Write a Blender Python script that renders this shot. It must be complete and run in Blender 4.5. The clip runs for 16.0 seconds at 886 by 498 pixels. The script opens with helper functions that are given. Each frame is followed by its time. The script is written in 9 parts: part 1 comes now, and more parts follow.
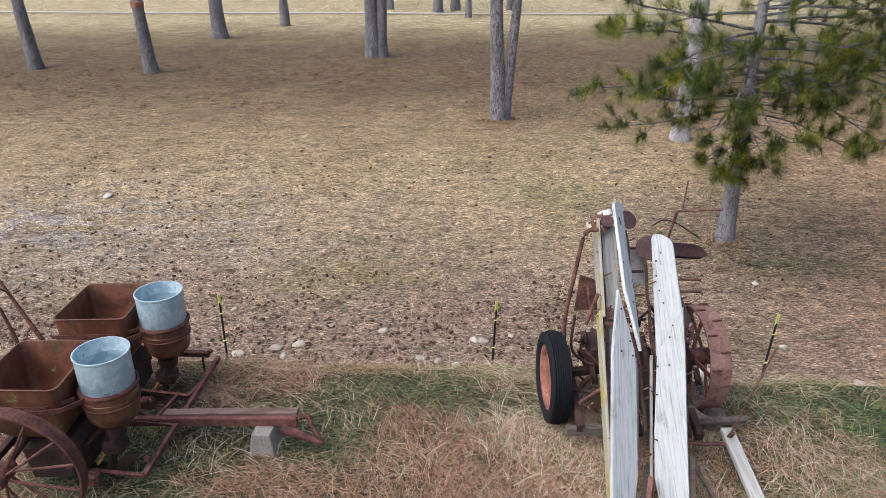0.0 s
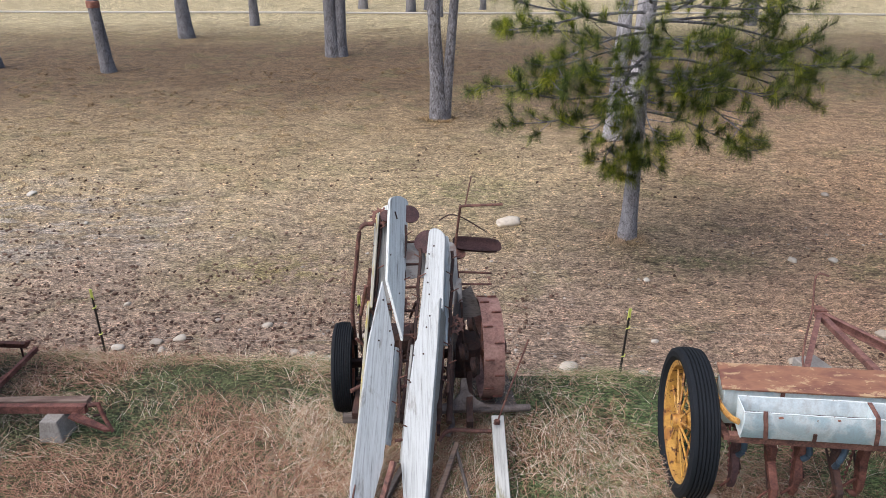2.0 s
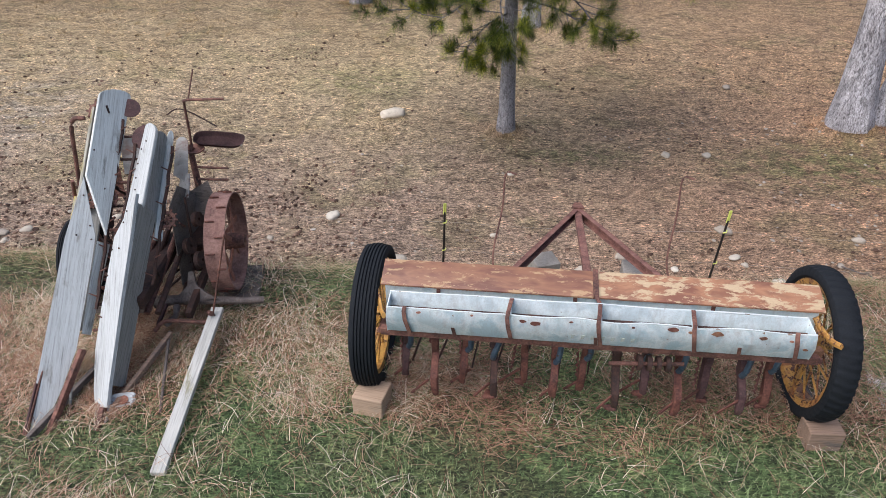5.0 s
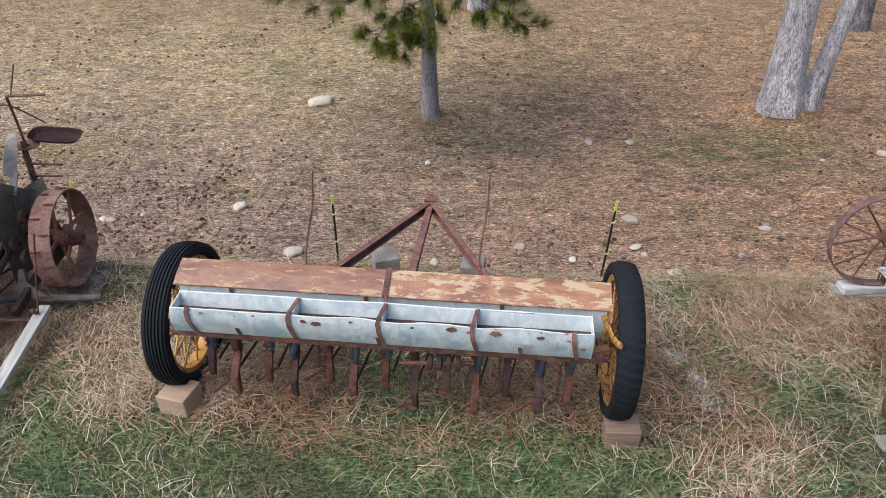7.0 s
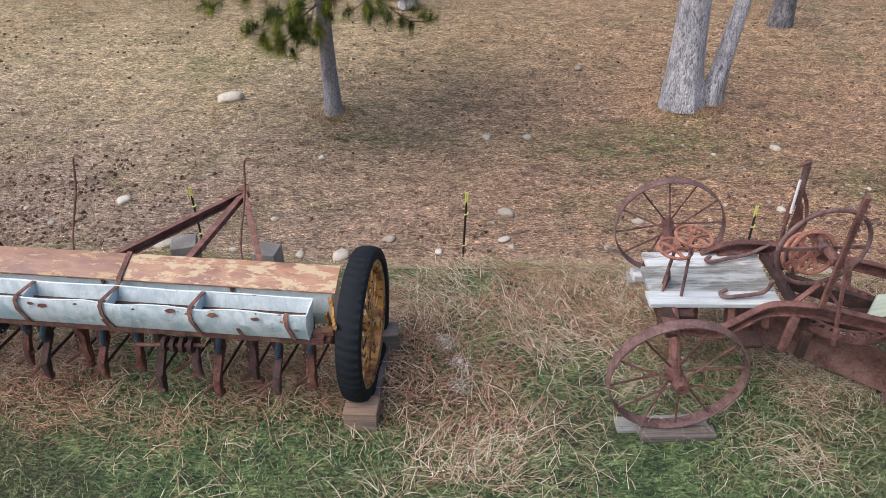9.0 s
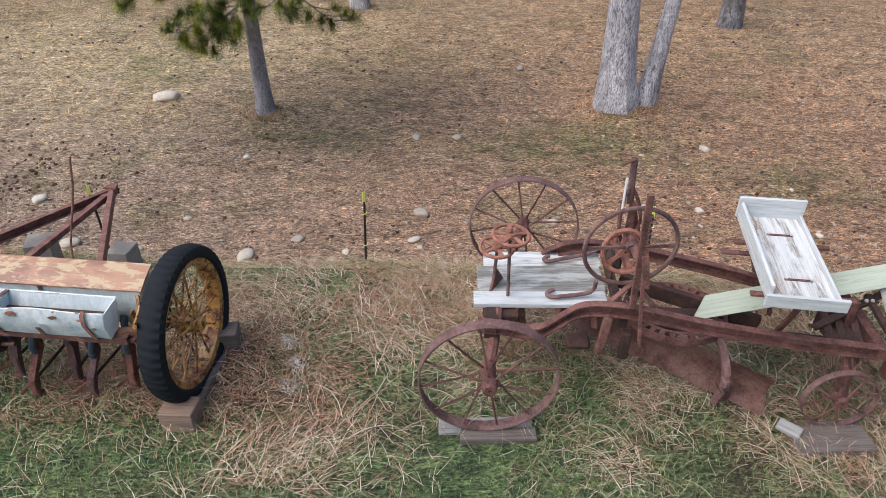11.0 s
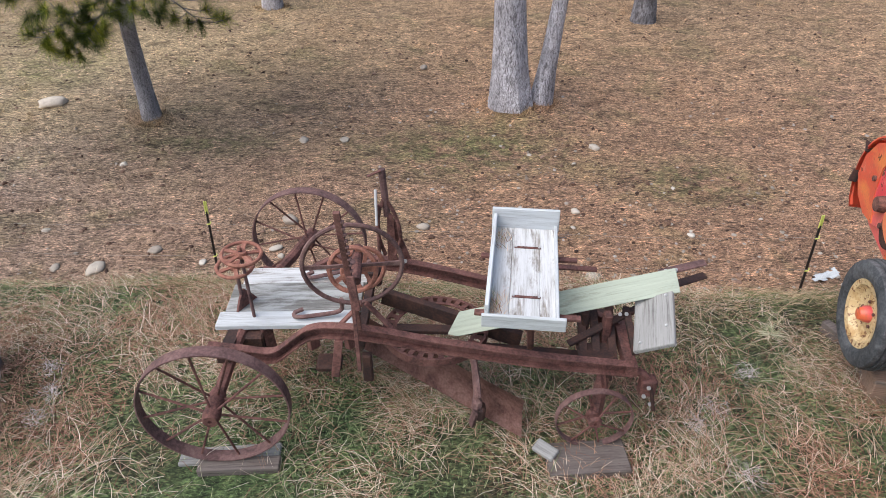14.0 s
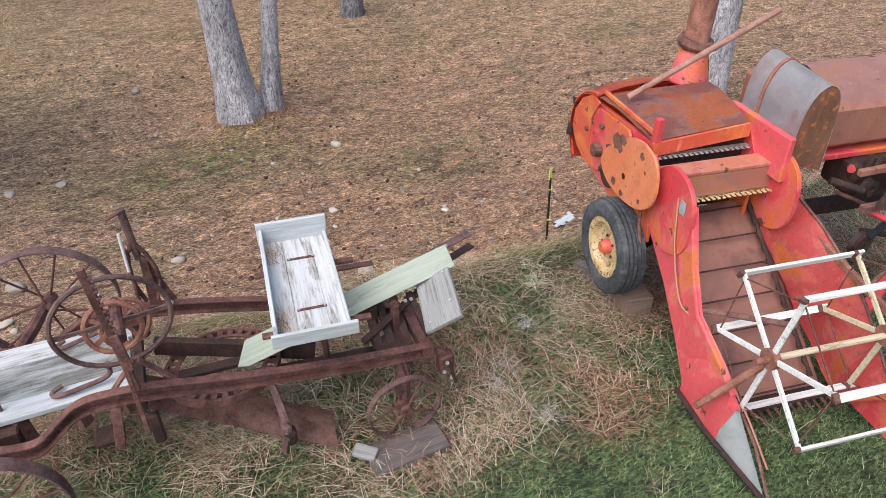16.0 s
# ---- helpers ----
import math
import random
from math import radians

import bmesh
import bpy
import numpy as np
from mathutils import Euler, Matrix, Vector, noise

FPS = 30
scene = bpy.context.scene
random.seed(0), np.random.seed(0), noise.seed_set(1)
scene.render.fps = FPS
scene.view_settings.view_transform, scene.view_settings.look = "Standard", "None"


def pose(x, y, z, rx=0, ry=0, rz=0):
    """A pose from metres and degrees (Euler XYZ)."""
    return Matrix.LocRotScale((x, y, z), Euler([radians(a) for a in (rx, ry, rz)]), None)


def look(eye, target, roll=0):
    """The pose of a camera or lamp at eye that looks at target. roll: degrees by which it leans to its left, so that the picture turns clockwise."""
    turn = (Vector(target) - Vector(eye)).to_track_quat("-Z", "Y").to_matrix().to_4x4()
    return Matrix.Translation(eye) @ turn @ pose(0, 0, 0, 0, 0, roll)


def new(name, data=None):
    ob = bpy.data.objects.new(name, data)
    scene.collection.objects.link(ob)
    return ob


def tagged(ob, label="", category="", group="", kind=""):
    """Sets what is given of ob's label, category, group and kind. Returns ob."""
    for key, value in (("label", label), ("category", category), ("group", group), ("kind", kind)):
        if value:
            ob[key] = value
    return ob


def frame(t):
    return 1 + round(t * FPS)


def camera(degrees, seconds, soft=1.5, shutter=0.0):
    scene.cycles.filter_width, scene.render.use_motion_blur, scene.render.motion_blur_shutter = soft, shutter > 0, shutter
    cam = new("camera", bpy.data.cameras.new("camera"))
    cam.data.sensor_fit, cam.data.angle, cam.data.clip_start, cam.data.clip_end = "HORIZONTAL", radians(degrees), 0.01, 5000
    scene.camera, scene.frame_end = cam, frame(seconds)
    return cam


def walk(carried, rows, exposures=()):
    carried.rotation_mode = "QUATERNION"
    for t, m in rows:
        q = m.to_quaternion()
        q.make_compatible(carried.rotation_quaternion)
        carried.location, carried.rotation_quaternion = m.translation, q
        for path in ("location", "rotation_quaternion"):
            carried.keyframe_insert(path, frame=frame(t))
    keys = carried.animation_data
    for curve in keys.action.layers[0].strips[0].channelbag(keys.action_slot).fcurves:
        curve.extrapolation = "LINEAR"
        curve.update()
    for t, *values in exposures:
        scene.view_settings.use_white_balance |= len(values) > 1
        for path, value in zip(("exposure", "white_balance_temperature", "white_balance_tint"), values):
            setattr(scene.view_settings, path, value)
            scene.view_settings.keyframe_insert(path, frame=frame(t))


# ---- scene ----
cam = camera(65.3, 16.0, soft=0.8)
# the walk: metres along it, the first eye's height over the grass bank, and its downward tilt
METRES, EYE, TILT, LEAN, TURN = 10.0, 3.57, -24.0, 0.0, 0.0
ROWS = [
    (0.0, 0.0, 0.0, 0.0, 0.0, 0.0, -0.0),
    (0.5, 0.0434, 0.001, 0.0011, 0.03, -0.01, -0.01),
    (1.0, 0.0876, -0.0026, 0.0025, 0.06, -0.02, -0.01),
    (1.5, 0.1296, -0.0101, -0.0003, 0.07, -0.02, -0.0),
    (2.0, 0.1705, -0.017, -0.0046, 0.12, -0.05, -0.04),
    (2.5, 0.2133, -0.0212, -0.0048, 0.14, -0.05, -0.05),
    (3.0, 0.251, -0.0249, -0.006, 0.17, -1.15, -0.06),
    (3.5, 0.2898, -0.0236, -0.0048, 0.22, -2.37, -0.08),
    (4.0, 0.326, -0.0232, -0.0042, 0.26, -5.41, -0.04),
    (6.5, 0.4954, -0.0133, 0.0097, 0.57, -10.5, 0.03),
    (7.0, 0.5332, -0.0117, 0.0103, 0.63, -10.48, 0.01),
    (7.5, 0.5769, -0.0114, 0.0099, 0.7, -10.46, 0.02),
    (8.0, 0.6219, -0.0143, 0.0071, 0.74, -10.45, 0.03),
    (8.5, 0.6664, -0.017, 0.0033, 0.79, -10.42, 0.02),
    (9.0, 0.7087, -0.019, 0.0005, 0.83, -10.4, 0.04),
    (11.5, 0.8546, -0.0052, -0.0, 1.02, -10.44, 0.01),
    (12.0, 0.8828, -0.0001, 0.001, 1.06, -10.46, 0.01),
    (12.5, 0.916, 0.0059, 0.0018, 1.12, -10.5, 0.01),
    (13.0, 0.9513, 0.0114, 0.0019, 1.19, -10.5, 0.01),
    (13.5, 0.9752, 0.0161, 0.0036, 1.13, -10.51, 0.06),
    (14.0, 0.9824, 0.0177, 0.0041, -0.58, -10.53, 0.85),
    (14.5, 0.9837, 0.0198, 0.0042, -5.45, -10.68, 2.97),
    (15.0, 0.9815, 0.0219, 0.0044, -9.69, -11.0, 4.78),
    (15.5, 0.9793, 0.024, 0.0052, -15.82, -11.64, 7.38),
    (16.0, 0.9776, 0.0253, 0.0058, -22.34, -12.65, 10.03),
]
PATH = [(t, pose(0, 0, EYE, TILT, LEAN, TURN) @ pose(METRES * x, METRES * y, METRES * z, 90 + pitch, roll, yaw)) for t, x, y, z, yaw, pitch, roll in ROWS]
# the camera goes on tilting down after 4 s and settles before 6 s
PATH += [
    (4.2, look((3.393, -0.235, 3.637), (3.383, 1.489, 2.624), -0.1)),
    (5.0, pose(3.935, -0.185, 3.664, 90 - 33.1, -0.25, 0.45)),
    (5.6, pose(4.338, -0.135, 3.688, 90 - 34.25, -0.25, 0.55)),
    (6.3, look((4.819, -0.087, 3.705), (4.800, 1.563, 2.575), -0.4)),
    (9.2, look((7.236, -0.170, 3.650), (7.210, 1.479, 2.519), -0.2)),
    (11.3, look((8.440, -0.070, 3.574), (8.407, 1.583, 2.450), -0.4)),
]
PATH.sort(key=lambda row: row[0])
walk(cam, PATH)

# ---- light: soft daylight through thin cloud, from the left and a little behind the camera ----
SUN_ELEVATION, SUN_AZIMUTH = 54.0, 242.0
world = bpy.data.worlds.new("sky")
scene.world = world
world.use_nodes = True
wt = world.node_tree
sky = wt.nodes.new("ShaderNodeTexSky")
sky.sky_type = "NISHITA"
sky.sun_disc = False
sky.sun_elevation = radians(SUN_ELEVATION)
sky.sun_rotation = radians(SUN_AZIMUTH)
sky.air_density, sky.dust_density, sky.ozone_density = 1.0, 3.0, 1.0
wt.links.new(sky.outputs[0], wt.nodes["Background"].inputs[0])
wt.nodes["Background"].inputs[1].default_value = 0.10
sun = new("sun", bpy.data.lights.new("sun", "SUN"))
sun.data.energy, sun.data.angle, sun.data.color = 2.1, radians(70), (1.0, 0.978, 0.985)
_az = radians(SUN_AZIMUTH)
_to_sun = Vector((math.sin(_az) * math.cos(radians(SUN_ELEVATION)), math.cos(_az) * math.cos(radians(SUN_ELEVATION)), math.sin(radians(SUN_ELEVATION))))
sun.matrix_basis = look(_to_sun * 60, (0, 0, 0))
scene.view_settings.exposure = 0.68


# ---- materials ----
def material(name, rough=0.8, metal=0.0):
    m = bpy.data.materials.new(name)
    m.use_nodes = True
    b = m.node_tree.nodes["Principled BSDF"]
    b.inputs["Roughness"].default_value = rough
    b.inputs["Metallic"].default_value = metal
    return m, m.node_tree, b


def coords(t, scale=(1, 1, 1), kind="Object"):
    c = t.nodes.new("ShaderNodeTexCoord")
    mp = t.nodes.new("ShaderNodeMapping")
    mp.inputs["Scale"].default_value = scale
    t.links.new(c.outputs[kind], mp.inputs["Vector"])
    return mp.outputs[0]


def noise_tex(t, vec, scale, detail=6.0, rough=0.6, distort=0.0):
    n = t.nodes.new("ShaderNodeTexNoise")
    n.inputs["Scale"].default_value = scale
    n.inputs["Detail"].default_value = detail
    n.inputs["Roughness"].default_value = rough
    n.inputs["Distortion"].default_value = distort
    t.links.new(vec, n.inputs["Vector"])
    return n.outputs["Fac"]


def ramp(t, fac, stops, ease="LINEAR"):
    r = t.nodes.new("ShaderNodeValToRGB")
    r.color_ramp.interpolation = ease
    e = r.color_ramp.elements
    while len(e) < len(stops):
        e.new(0.5)
    for el, (p, c) in zip(e, stops):
        el.position = p
        el.color = (*c, 1) if len(c) == 3 else c
    t.links.new(fac, r.inputs["Fac"])
    return r.outputs["Color"]


def grey(t, fac, lo, hi):
    return ramp(t, fac, [(lo, (0, 0, 0)), (hi, (1, 1, 1))])


def mix(t, fac, a, b, mode="MIX"):
    n = t.nodes.new("ShaderNodeMix")
    n.data_type, n.blend_type = "RGBA", mode
    for sock, v in ((n.inputs["Factor"], fac), (n.inputs["A"], a), (n.inputs["B"], b)):
        if hasattr(v, "is_linked"):
            t.links.new(v, sock)
        elif isinstance(v, (int, float)):
            sock.default_value = v
        else:
            sock.default_value = (*v, 1)
    return n.outputs["Result"]


def finish(t, b, colour, bump_fac=None, bump=0.3, dist=0.01, rough_fac=None, rough=(0.6, 0.9)):
    t.links.new(colour, b.inputs["Base Color"])
    if bump_fac is not None:
        n = t.nodes.new("ShaderNodeBump")
        n.inputs["Strength"].default_value = bump
        n.inputs["Distance"].default_value = dist
        t.links.new(bump_fac, n.inputs["Height"])
        t.links.new(n.outputs[0], b.inputs["Normal"])
    if rough_fac is not None:
        r = t.nodes.new("ShaderNodeMapRange")
        r.inputs["To Min"].default_value, r.inputs["To Max"].default_value = rough
        t.links.new(rough_fac, r.inputs["Value"])
        t.links.new(r.outputs[0], b.inputs["Roughness"])


def rust(name, dark, mid, light, scale=9.0, rough=(0.65, 0.95)):
    """Bare rusted iron: large blotches, fine pitting."""
    m, t, b = material(name)
    v = coords(t)
    big, fine = noise_tex(t, v, scale, 5, 0.65, 0.6), noise_tex(t, v, scale * 8, 6, 0.75)
    c = ramp(t, big, [(0.38, dark), (0.5, mid), (0.63, light)])
    c = mix(t, 0.45, c, ramp(t, fine, [(0.38, dark), (0.5, mid), (0.64, light)]))
    finish(t, b, c, fine, 0.5, 0.004, big, rough)
    return m


def painted(name, coats, chip, chip_at=0.6, scale=5.0, stretch=(1, 1, 1), rough=(0.35, 0.75), streak=0.25, grime=0.4):
    """Old paint in two or three coats that wear through to one another, chipped down to chip."""
    m, t, b = material(name)
    v = coords(t, stretch)
    big, mid, fine = noise_tex(t, v, scale, 4, 0.6, 0.4), noise_tex(t, v, scale * 3.3, 7, 0.72, 0.3), noise_tex(t, v, scale * 22, 5, 0.7)
    n = len(coats)
    c = ramp(t, big, [(0.40 + 0.20 * i / max(1, n - 1), k) for i, k in enumerate(coats)]) if n > 1 else mix(t, 0.0, coats[0], coats[0])
    vs = coords(t, (stretch[0] * 1, stretch[1] * 1, stretch[2] * 0.12))
    run = noise_tex(t, vs, scale * 6, 4, 0.6)
    c = mix(t, grey(t, run, 0.5, 0.8), c, mix(t, streak, c, chip))
    c = mix(t, grey(t, fine, 0.45, 0.75), c, mix(t, grime * 0.4, c, chip))
    worn = grey(t, mid, chip_at, chip_at + 0.035)
    c = mix(t, worn, c, mix(t, fine, chip, tuple(k * 0.55 for k in chip)))
    finish(t, b, c, mid, 0.25, 0.004, worn, rough)
    return m


def boards(name, pale, grain, bare, wear=0.55, scale=3.0, rough=0.85):
    """Weathered timber: grain along the piece, paint left in places."""
    m, t, b = material(name, rough)
    v = coords(t, (0.45, 13, 13))
    g = noise_tex(t, v, scale * 2.2, 8, 0.78, 0.25)
    vv = coords(t, (0.7, 3, 3))
    w = noise_tex(t, vv, scale, 6, 0.7, 0.4)
    r = t.nodes.new("ShaderNodeObjectInfo")
    c = ramp(t, g, [(0.34, grain), (0.50, pale), (0.72, tuple(min(0.92, k * 1.08) for k in pale))])
    streak = noise_tex(t, coords(t, (0.35, 7, 7)), scale * 1.6, 6, 0.7, 0.4)
    c = mix(t, 1.0, c, ramp(t, streak, [(0.34, (0.80, 0.80, 0.79)), (0.46, (0.97, 0.97, 0.97)), (0.62, (1.06, 1.06, 1.06))]), "MULTIPLY")
    old = ramp(t, g, [(0.36, tuple(k * 0.40 for k in bare)), (0.58, bare)])
    c = mix(t, grey(t, w, wear, wear + 0.12), c, old)
    c = mix(t, grey(t, r.outputs["Random"], 0.4, 1.0), c, mix(t, 0.14, c, old))
    finish(t, b, c, g, 0.5, 0.004)
    return m


MAT = {}
MAT["rust"] = rust("rusted_iron", (0.036, 0.018, 0.016), (0.135, 0.058, 0.046), (0.28, 0.135, 0.10))
MAT["rust_deep"] = rust("deep_red_rust", (0.032, 0.012, 0.010), (0.115, 0.040, 0.030), (0.215, 0.090, 0.066))
MAT["rust_red"] = rust("red_brown_iron", (0.045, 0.016, 0.015), (0.150, 0.055, 0.045), (0.26, 0.120, 0.095), 14.0)
MAT["rust_plum"] = rust("plum_brown_iron", (0.040, 0.018, 0.017), (0.135, 0.056, 0.047), (0.24, 0.118, 0.098), 7.0)
MAT["rust_blade"] = rust("pink_brown_blade_iron", (0.10, 0.050, 0.042), (0.24, 0.125, 0.105), (0.36, 0.215, 0.185), 6.0)
MAT["rust_mauve"] = rust("mauve_brown_iron", (0.055, 0.029, 0.030), (0.140, 0.075, 0.070), (0.235, 0.145, 0.132), 6.0)
MAT["rust_dark"] = rust("dark_rusted_iron", (0.016, 0.010, 0.010), (0.042, 0.020, 0.017), (0.095, 0.044, 0.032))
MAT["rust_orange"] = rust("orange_rust", (0.14, 0.052, 0.038), (0.29, 0.118, 0.082), (0.43, 0.21, 0.155))
MAT["rust_pink"] = rust("pale_red_rust", (0.075, 0.032, 0.028), (0.180, 0.080, 0.066), (0.30, 0.155, 0.128))
MAT["rust_sheet"] = rust("rusted_sheet", (0.060, 0.027, 0.022), (0.165, 0.068, 0.052), (0.29, 0.135, 0.10), 5.0)
MAT["rust_brown"] = rust("brown_rust", (0.085, 0.036, 0.024), (0.20, 0.092, 0.055), (0.33, 0.17, 0.10))
MAT["hopper"] = painted("rusted_green_hopper", [(0.115, 0.034, 0.025), (0.175, 0.060, 0.040), (0.080, 0.025, 0.020)], (0.23, 0.28, 0.09), 0.615, 3.0, rough=(0.4, 0.8))
MAT["blue"] = painted("pale_blue_paint", [(0.66, 0.76, 0.79), (0.76, 0.83, 0.85), (0.58, 0.70, 0.75)], (0.17, 0.085, 0.05), 0.655, 4.0, streak=0.25, grime=0.5)
MAT["blue_can"] = painted("galvanised_blue_can", [(0.36, 0.49, 0.57), (0.52, 0.63, 0.69), (0.31, 0.45, 0.55)], (0.22, 0.24, 0.20), 0.62, 6.0, rough=(0.3, 0.55), streak=0.4, grime=0.8)
MAT["blue_tube"] = painted("dark_blue_hose", [(0.030, 0.055, 0.085), (0.055, 0.09, 0.13)], (0.08, 0.05, 0.04), 0.6, 8.0)
# blue paint toned down for the shade inside the drill's trough
MAT["blue_shaded"] = painted("shaded_grey_blue_paint", [(0.52, 0.60, 0.63), (0.62, 0.69, 0.72), (0.46, 0.54, 0.58)], (0.20, 0.13, 0.09), 0.66, 4.0, streak=0.35, grime=0.7)
MAT["blue_rim"] = painted("worn_pale_rim", [(0.58, 0.65, 0.68), (0.68, 0.73, 0.75)], (0.30, 0.20, 0.14), 0.60, 6.0)
MAT["blue_chipped"] = painted("chipped_pale_blue_paint", [(0.60, 0.70, 0.73), (0.78, 0.84, 0.86), (0.52, 0.65, 0.70)], (0.27, 0.12, 0.065), 0.65, 4.4, streak=0.3, grime=0.6)
MAT["lid"] = painted("rusted_cream_lid", [(0.24, 0.11, 0.07), (0.36, 0.18, 0.105), (0.21, 0.09, 0.06)], (0.60, 0.45, 0.29), 0.51, 3.6, (0.6, 1.7, 1.7), streak=0.12, grime=0.0)
MAT["lid_rust"] = painted("rusted_lid", [(0.19, 0.085, 0.06), (0.27, 0.13, 0.08), (0.165, 0.072, 0.052)], (0.52, 0.34, 0.20), 0.55, 3.2, (0.6, 1.8, 1.8), streak=0.12, grime=0.0)
MAT["yellow"] = painted("yellow_rim_paint", [(0.48, 0.25, 0.060), (0.60, 0.34, 0.085), (0.36, 0.16, 0.045)], (0.13, 0.055, 0.032), 0.55, 6.0)
MAT["yellow_worn"] = painted("rust_eaten_yellow_paint", [(0.40, 0.20, 0.055), (0.52, 0.28, 0.075), (0.24, 0.095, 0.04)], (0.115, 0.05, 0.04), 0.53, 7.0)
MAT["cream"] = painted("cream_rim_paint", [(0.60, 0.45, 0.24), (0.66, 0.52, 0.30), (0.50, 0.33, 0.15)], (0.22, 0.10, 0.05), 0.55, 9.0)
MAT["top"] = painted("rusted_orange_top", [(0.42, 0.175, 0.125), (0.36, 0.185, 0.155), (0.50, 0.20, 0.10), (0.44, 0.23, 0.19)], (0.22, 0.10, 0.075), 0.64, 3.0, rough=(0.3, 0.6), streak=0.1, grime=0.2)
MAT["hood"] = painted("grey_worn_hood", [(0.42, 0.42, 0.45), (0.52, 0.51, 0.53), (0.46, 0.30, 0.30)], (0.30, 0.11, 0.06), 0.72, 2.0, rough=(0.4, 0.7))
MAT["tin"] = painted("bare_zinc", [(0.30, 0.33, 0.34), (0.42, 0.44, 0.45)], (0.25, 0.2, 0.17), 0.72, 6.0, rough=(0.35, 0.6))
MAT["bed"] = painted("brown_draper_bed", [(0.23, 0.110, 0.090), (0.29, 0.135, 0.105), (0.18, 0.088, 0.075)], (0.30, 0.12, 0.06), 0.68, 2.5, rough=(0.6, 0.9))
MAT["white_wood"] = boards("white_painted_wood", (0.55, 0.58, 0.60), (0.36, 0.375, 0.385), (0.36, 0.36, 0.355), 0.60)
MAT["snout_wood"] = boards("weathered_whitewash", (0.47, 0.495, 0.515), (0.27, 0.28, 0.29), (0.33, 0.32, 0.305), 0.56)
MAT["grey_white_wood"] = boards("grey_white_wood", (0.62, 0.65, 0.655), (0.32, 0.325, 0.325), (0.36, 0.36, 0.35), 0.54)
MAT["reel_white"] = boards("chipped_white_wood", (0.84, 0.84, 0.83), (0.56, 0.51, 0.46), (0.30, 0.17, 0.11), 0.60)
MAT["reel_cream"] = boards("rusty_cream_wood", (0.74, 0.64, 0.46), (0.52, 0.38, 0.22), (0.34, 0.17, 0.09), 0.56)
MAT["slat_wood"] = boards("white_slat_with_lichen", (0.46, 0.46, 0.45), (0.28, 0.28, 0.27), (0.36, 0.34, 0.24), 0.58)
MAT["rust_purple"] = rust("purple_brown_iron", (0.030, 0.015, 0.017), (0.070, 0.032, 0.034), (0.125, 0.066, 0.065))
MAT["worn_iron"] = rust("grey_worn_iron", (0.075, 0.055, 0.050), (0.15, 0.12, 0.11), (0.24, 0.20, 0.185), 12.0)
MAT["pale_sheet"] = painted("weathered_grey_sheet", [(0.20, 0.20, 0.205), (0.29, 0.285, 0.285), (0.19, 0.14, 0.13)], (0.13, 0.06, 0.05), 0.60, 5.0)
MAT["flaked_wood"] = boards("flaked_white_wood", (0.58, 0.59, 0.60), (0.34, 0.33, 0.32), (0.33, 0.30, 0.27), 0.50)
MAT["worn_board"] = boards("worn_grey_board", (0.40, 0.41, 0.405), (0.20, 0.20, 0.19), (0.24, 0.235, 0.22), 0.44)
MAT["grey_wood"] = boards("grey_weathered_wood", (0.30, 0.30, 0.295), (0.13, 0.125, 0.12), (0.18, 0.165, 0.15), 0.62)
MAT["green_wood"] = boards("pale_green_wood", (0.42, 0.47, 0.39), (0.33, 0.37, 0.30), (0.34, 0.35, 0.28), 0.60)
MAT["old_wood"] = boards("brown_grey_timber", (0.15, 0.125, 0.115), (0.06, 0.048, 0.042), (0.13, 0.105, 0.09), 0.5)
MAT["block_wood"] = boards("sawn_timber_block", (0.26, 0.175, 0.130), (0.12, 0.078, 0.060), (0.21, 0.175, 0.155), 0.5)
MAT["tan_wood"] = boards("fresh_sawn_timber", (0.44, 0.31, 0.22), (0.26, 0.165, 0.11), (0.33, 0.27, 0.22), 0.55)
MAT["yellow_wood"] = boards("yellow_flaked_wood", (0.40, 0.385, 0.33), (0.20, 0.19, 0.17), (0.52, 0.40, 0.08), 0.50)
MAT["pale_metal"] = painted("bright_bare_metal", [(0.62, 0.62, 0.62), (0.75, 0.75, 0.76)], (0.35, 0.22, 0.15), 0.70, 9.0, rough=(0.3, 0.5))
MAT["bolt"] = material("zinc_bolt", 0.4, 0.6)[0]
MAT["bolt"].node_tree.nodes["Principled BSDF"].inputs["Base Color"].default_value = (0.55, 0.55, 0.56, 1)
MAT["black"] = material("black_plastic", 0.45)[0]
MAT["black"].node_tree.nodes["Principled BSDF"].inputs["Base Color"].default_value = (0.012, 0.012, 0.012, 1)
MAT["clip"] = material("yellow_green_plastic", 0.5)[0]
MAT["clip"].node_tree.nodes["Principled BSDF"].inputs["Base Color"].default_value = (0.62, 0.68, 0.16, 1)
MAT["wire"] = material("thin_white_wire", 0.5)[0]
MAT["wire"].node_tree.nodes["Principled BSDF"].inputs["Base Color"].default_value = (0.45, 0.42, 0.38, 1)
MAT["cord"] = material("faded_pink_cord", 0.8)[0]
MAT["cord"].node_tree.nodes["Principled BSDF"].inputs["Base Color"].default_value = (0.50, 0.22, 0.16, 1)


def rubber():
    m, t, b = material("weathered_rubber", 0.7)
    v = coords(t)
    n, f = noise_tex(t, v, 7, 5, 0.6), noise_tex(t, v, 90, 4, 0.6)
    c = mix(t, 0.3, ramp(t, n, [(0.3, (0.005, 0.007, 0.010)), (0.75, (0.013, 0.016, 0.021))]), ramp(t, f, [(0.3, (0.004, 0.005, 0.008)), (0.8, (0.021, 0.024, 0.031))]))
    b.inputs["Specular IOR Level"].default_value = 0.25
    finish(t, b, c, f, 0.2, 0.002, n, (0.7, 0.95))
    return m


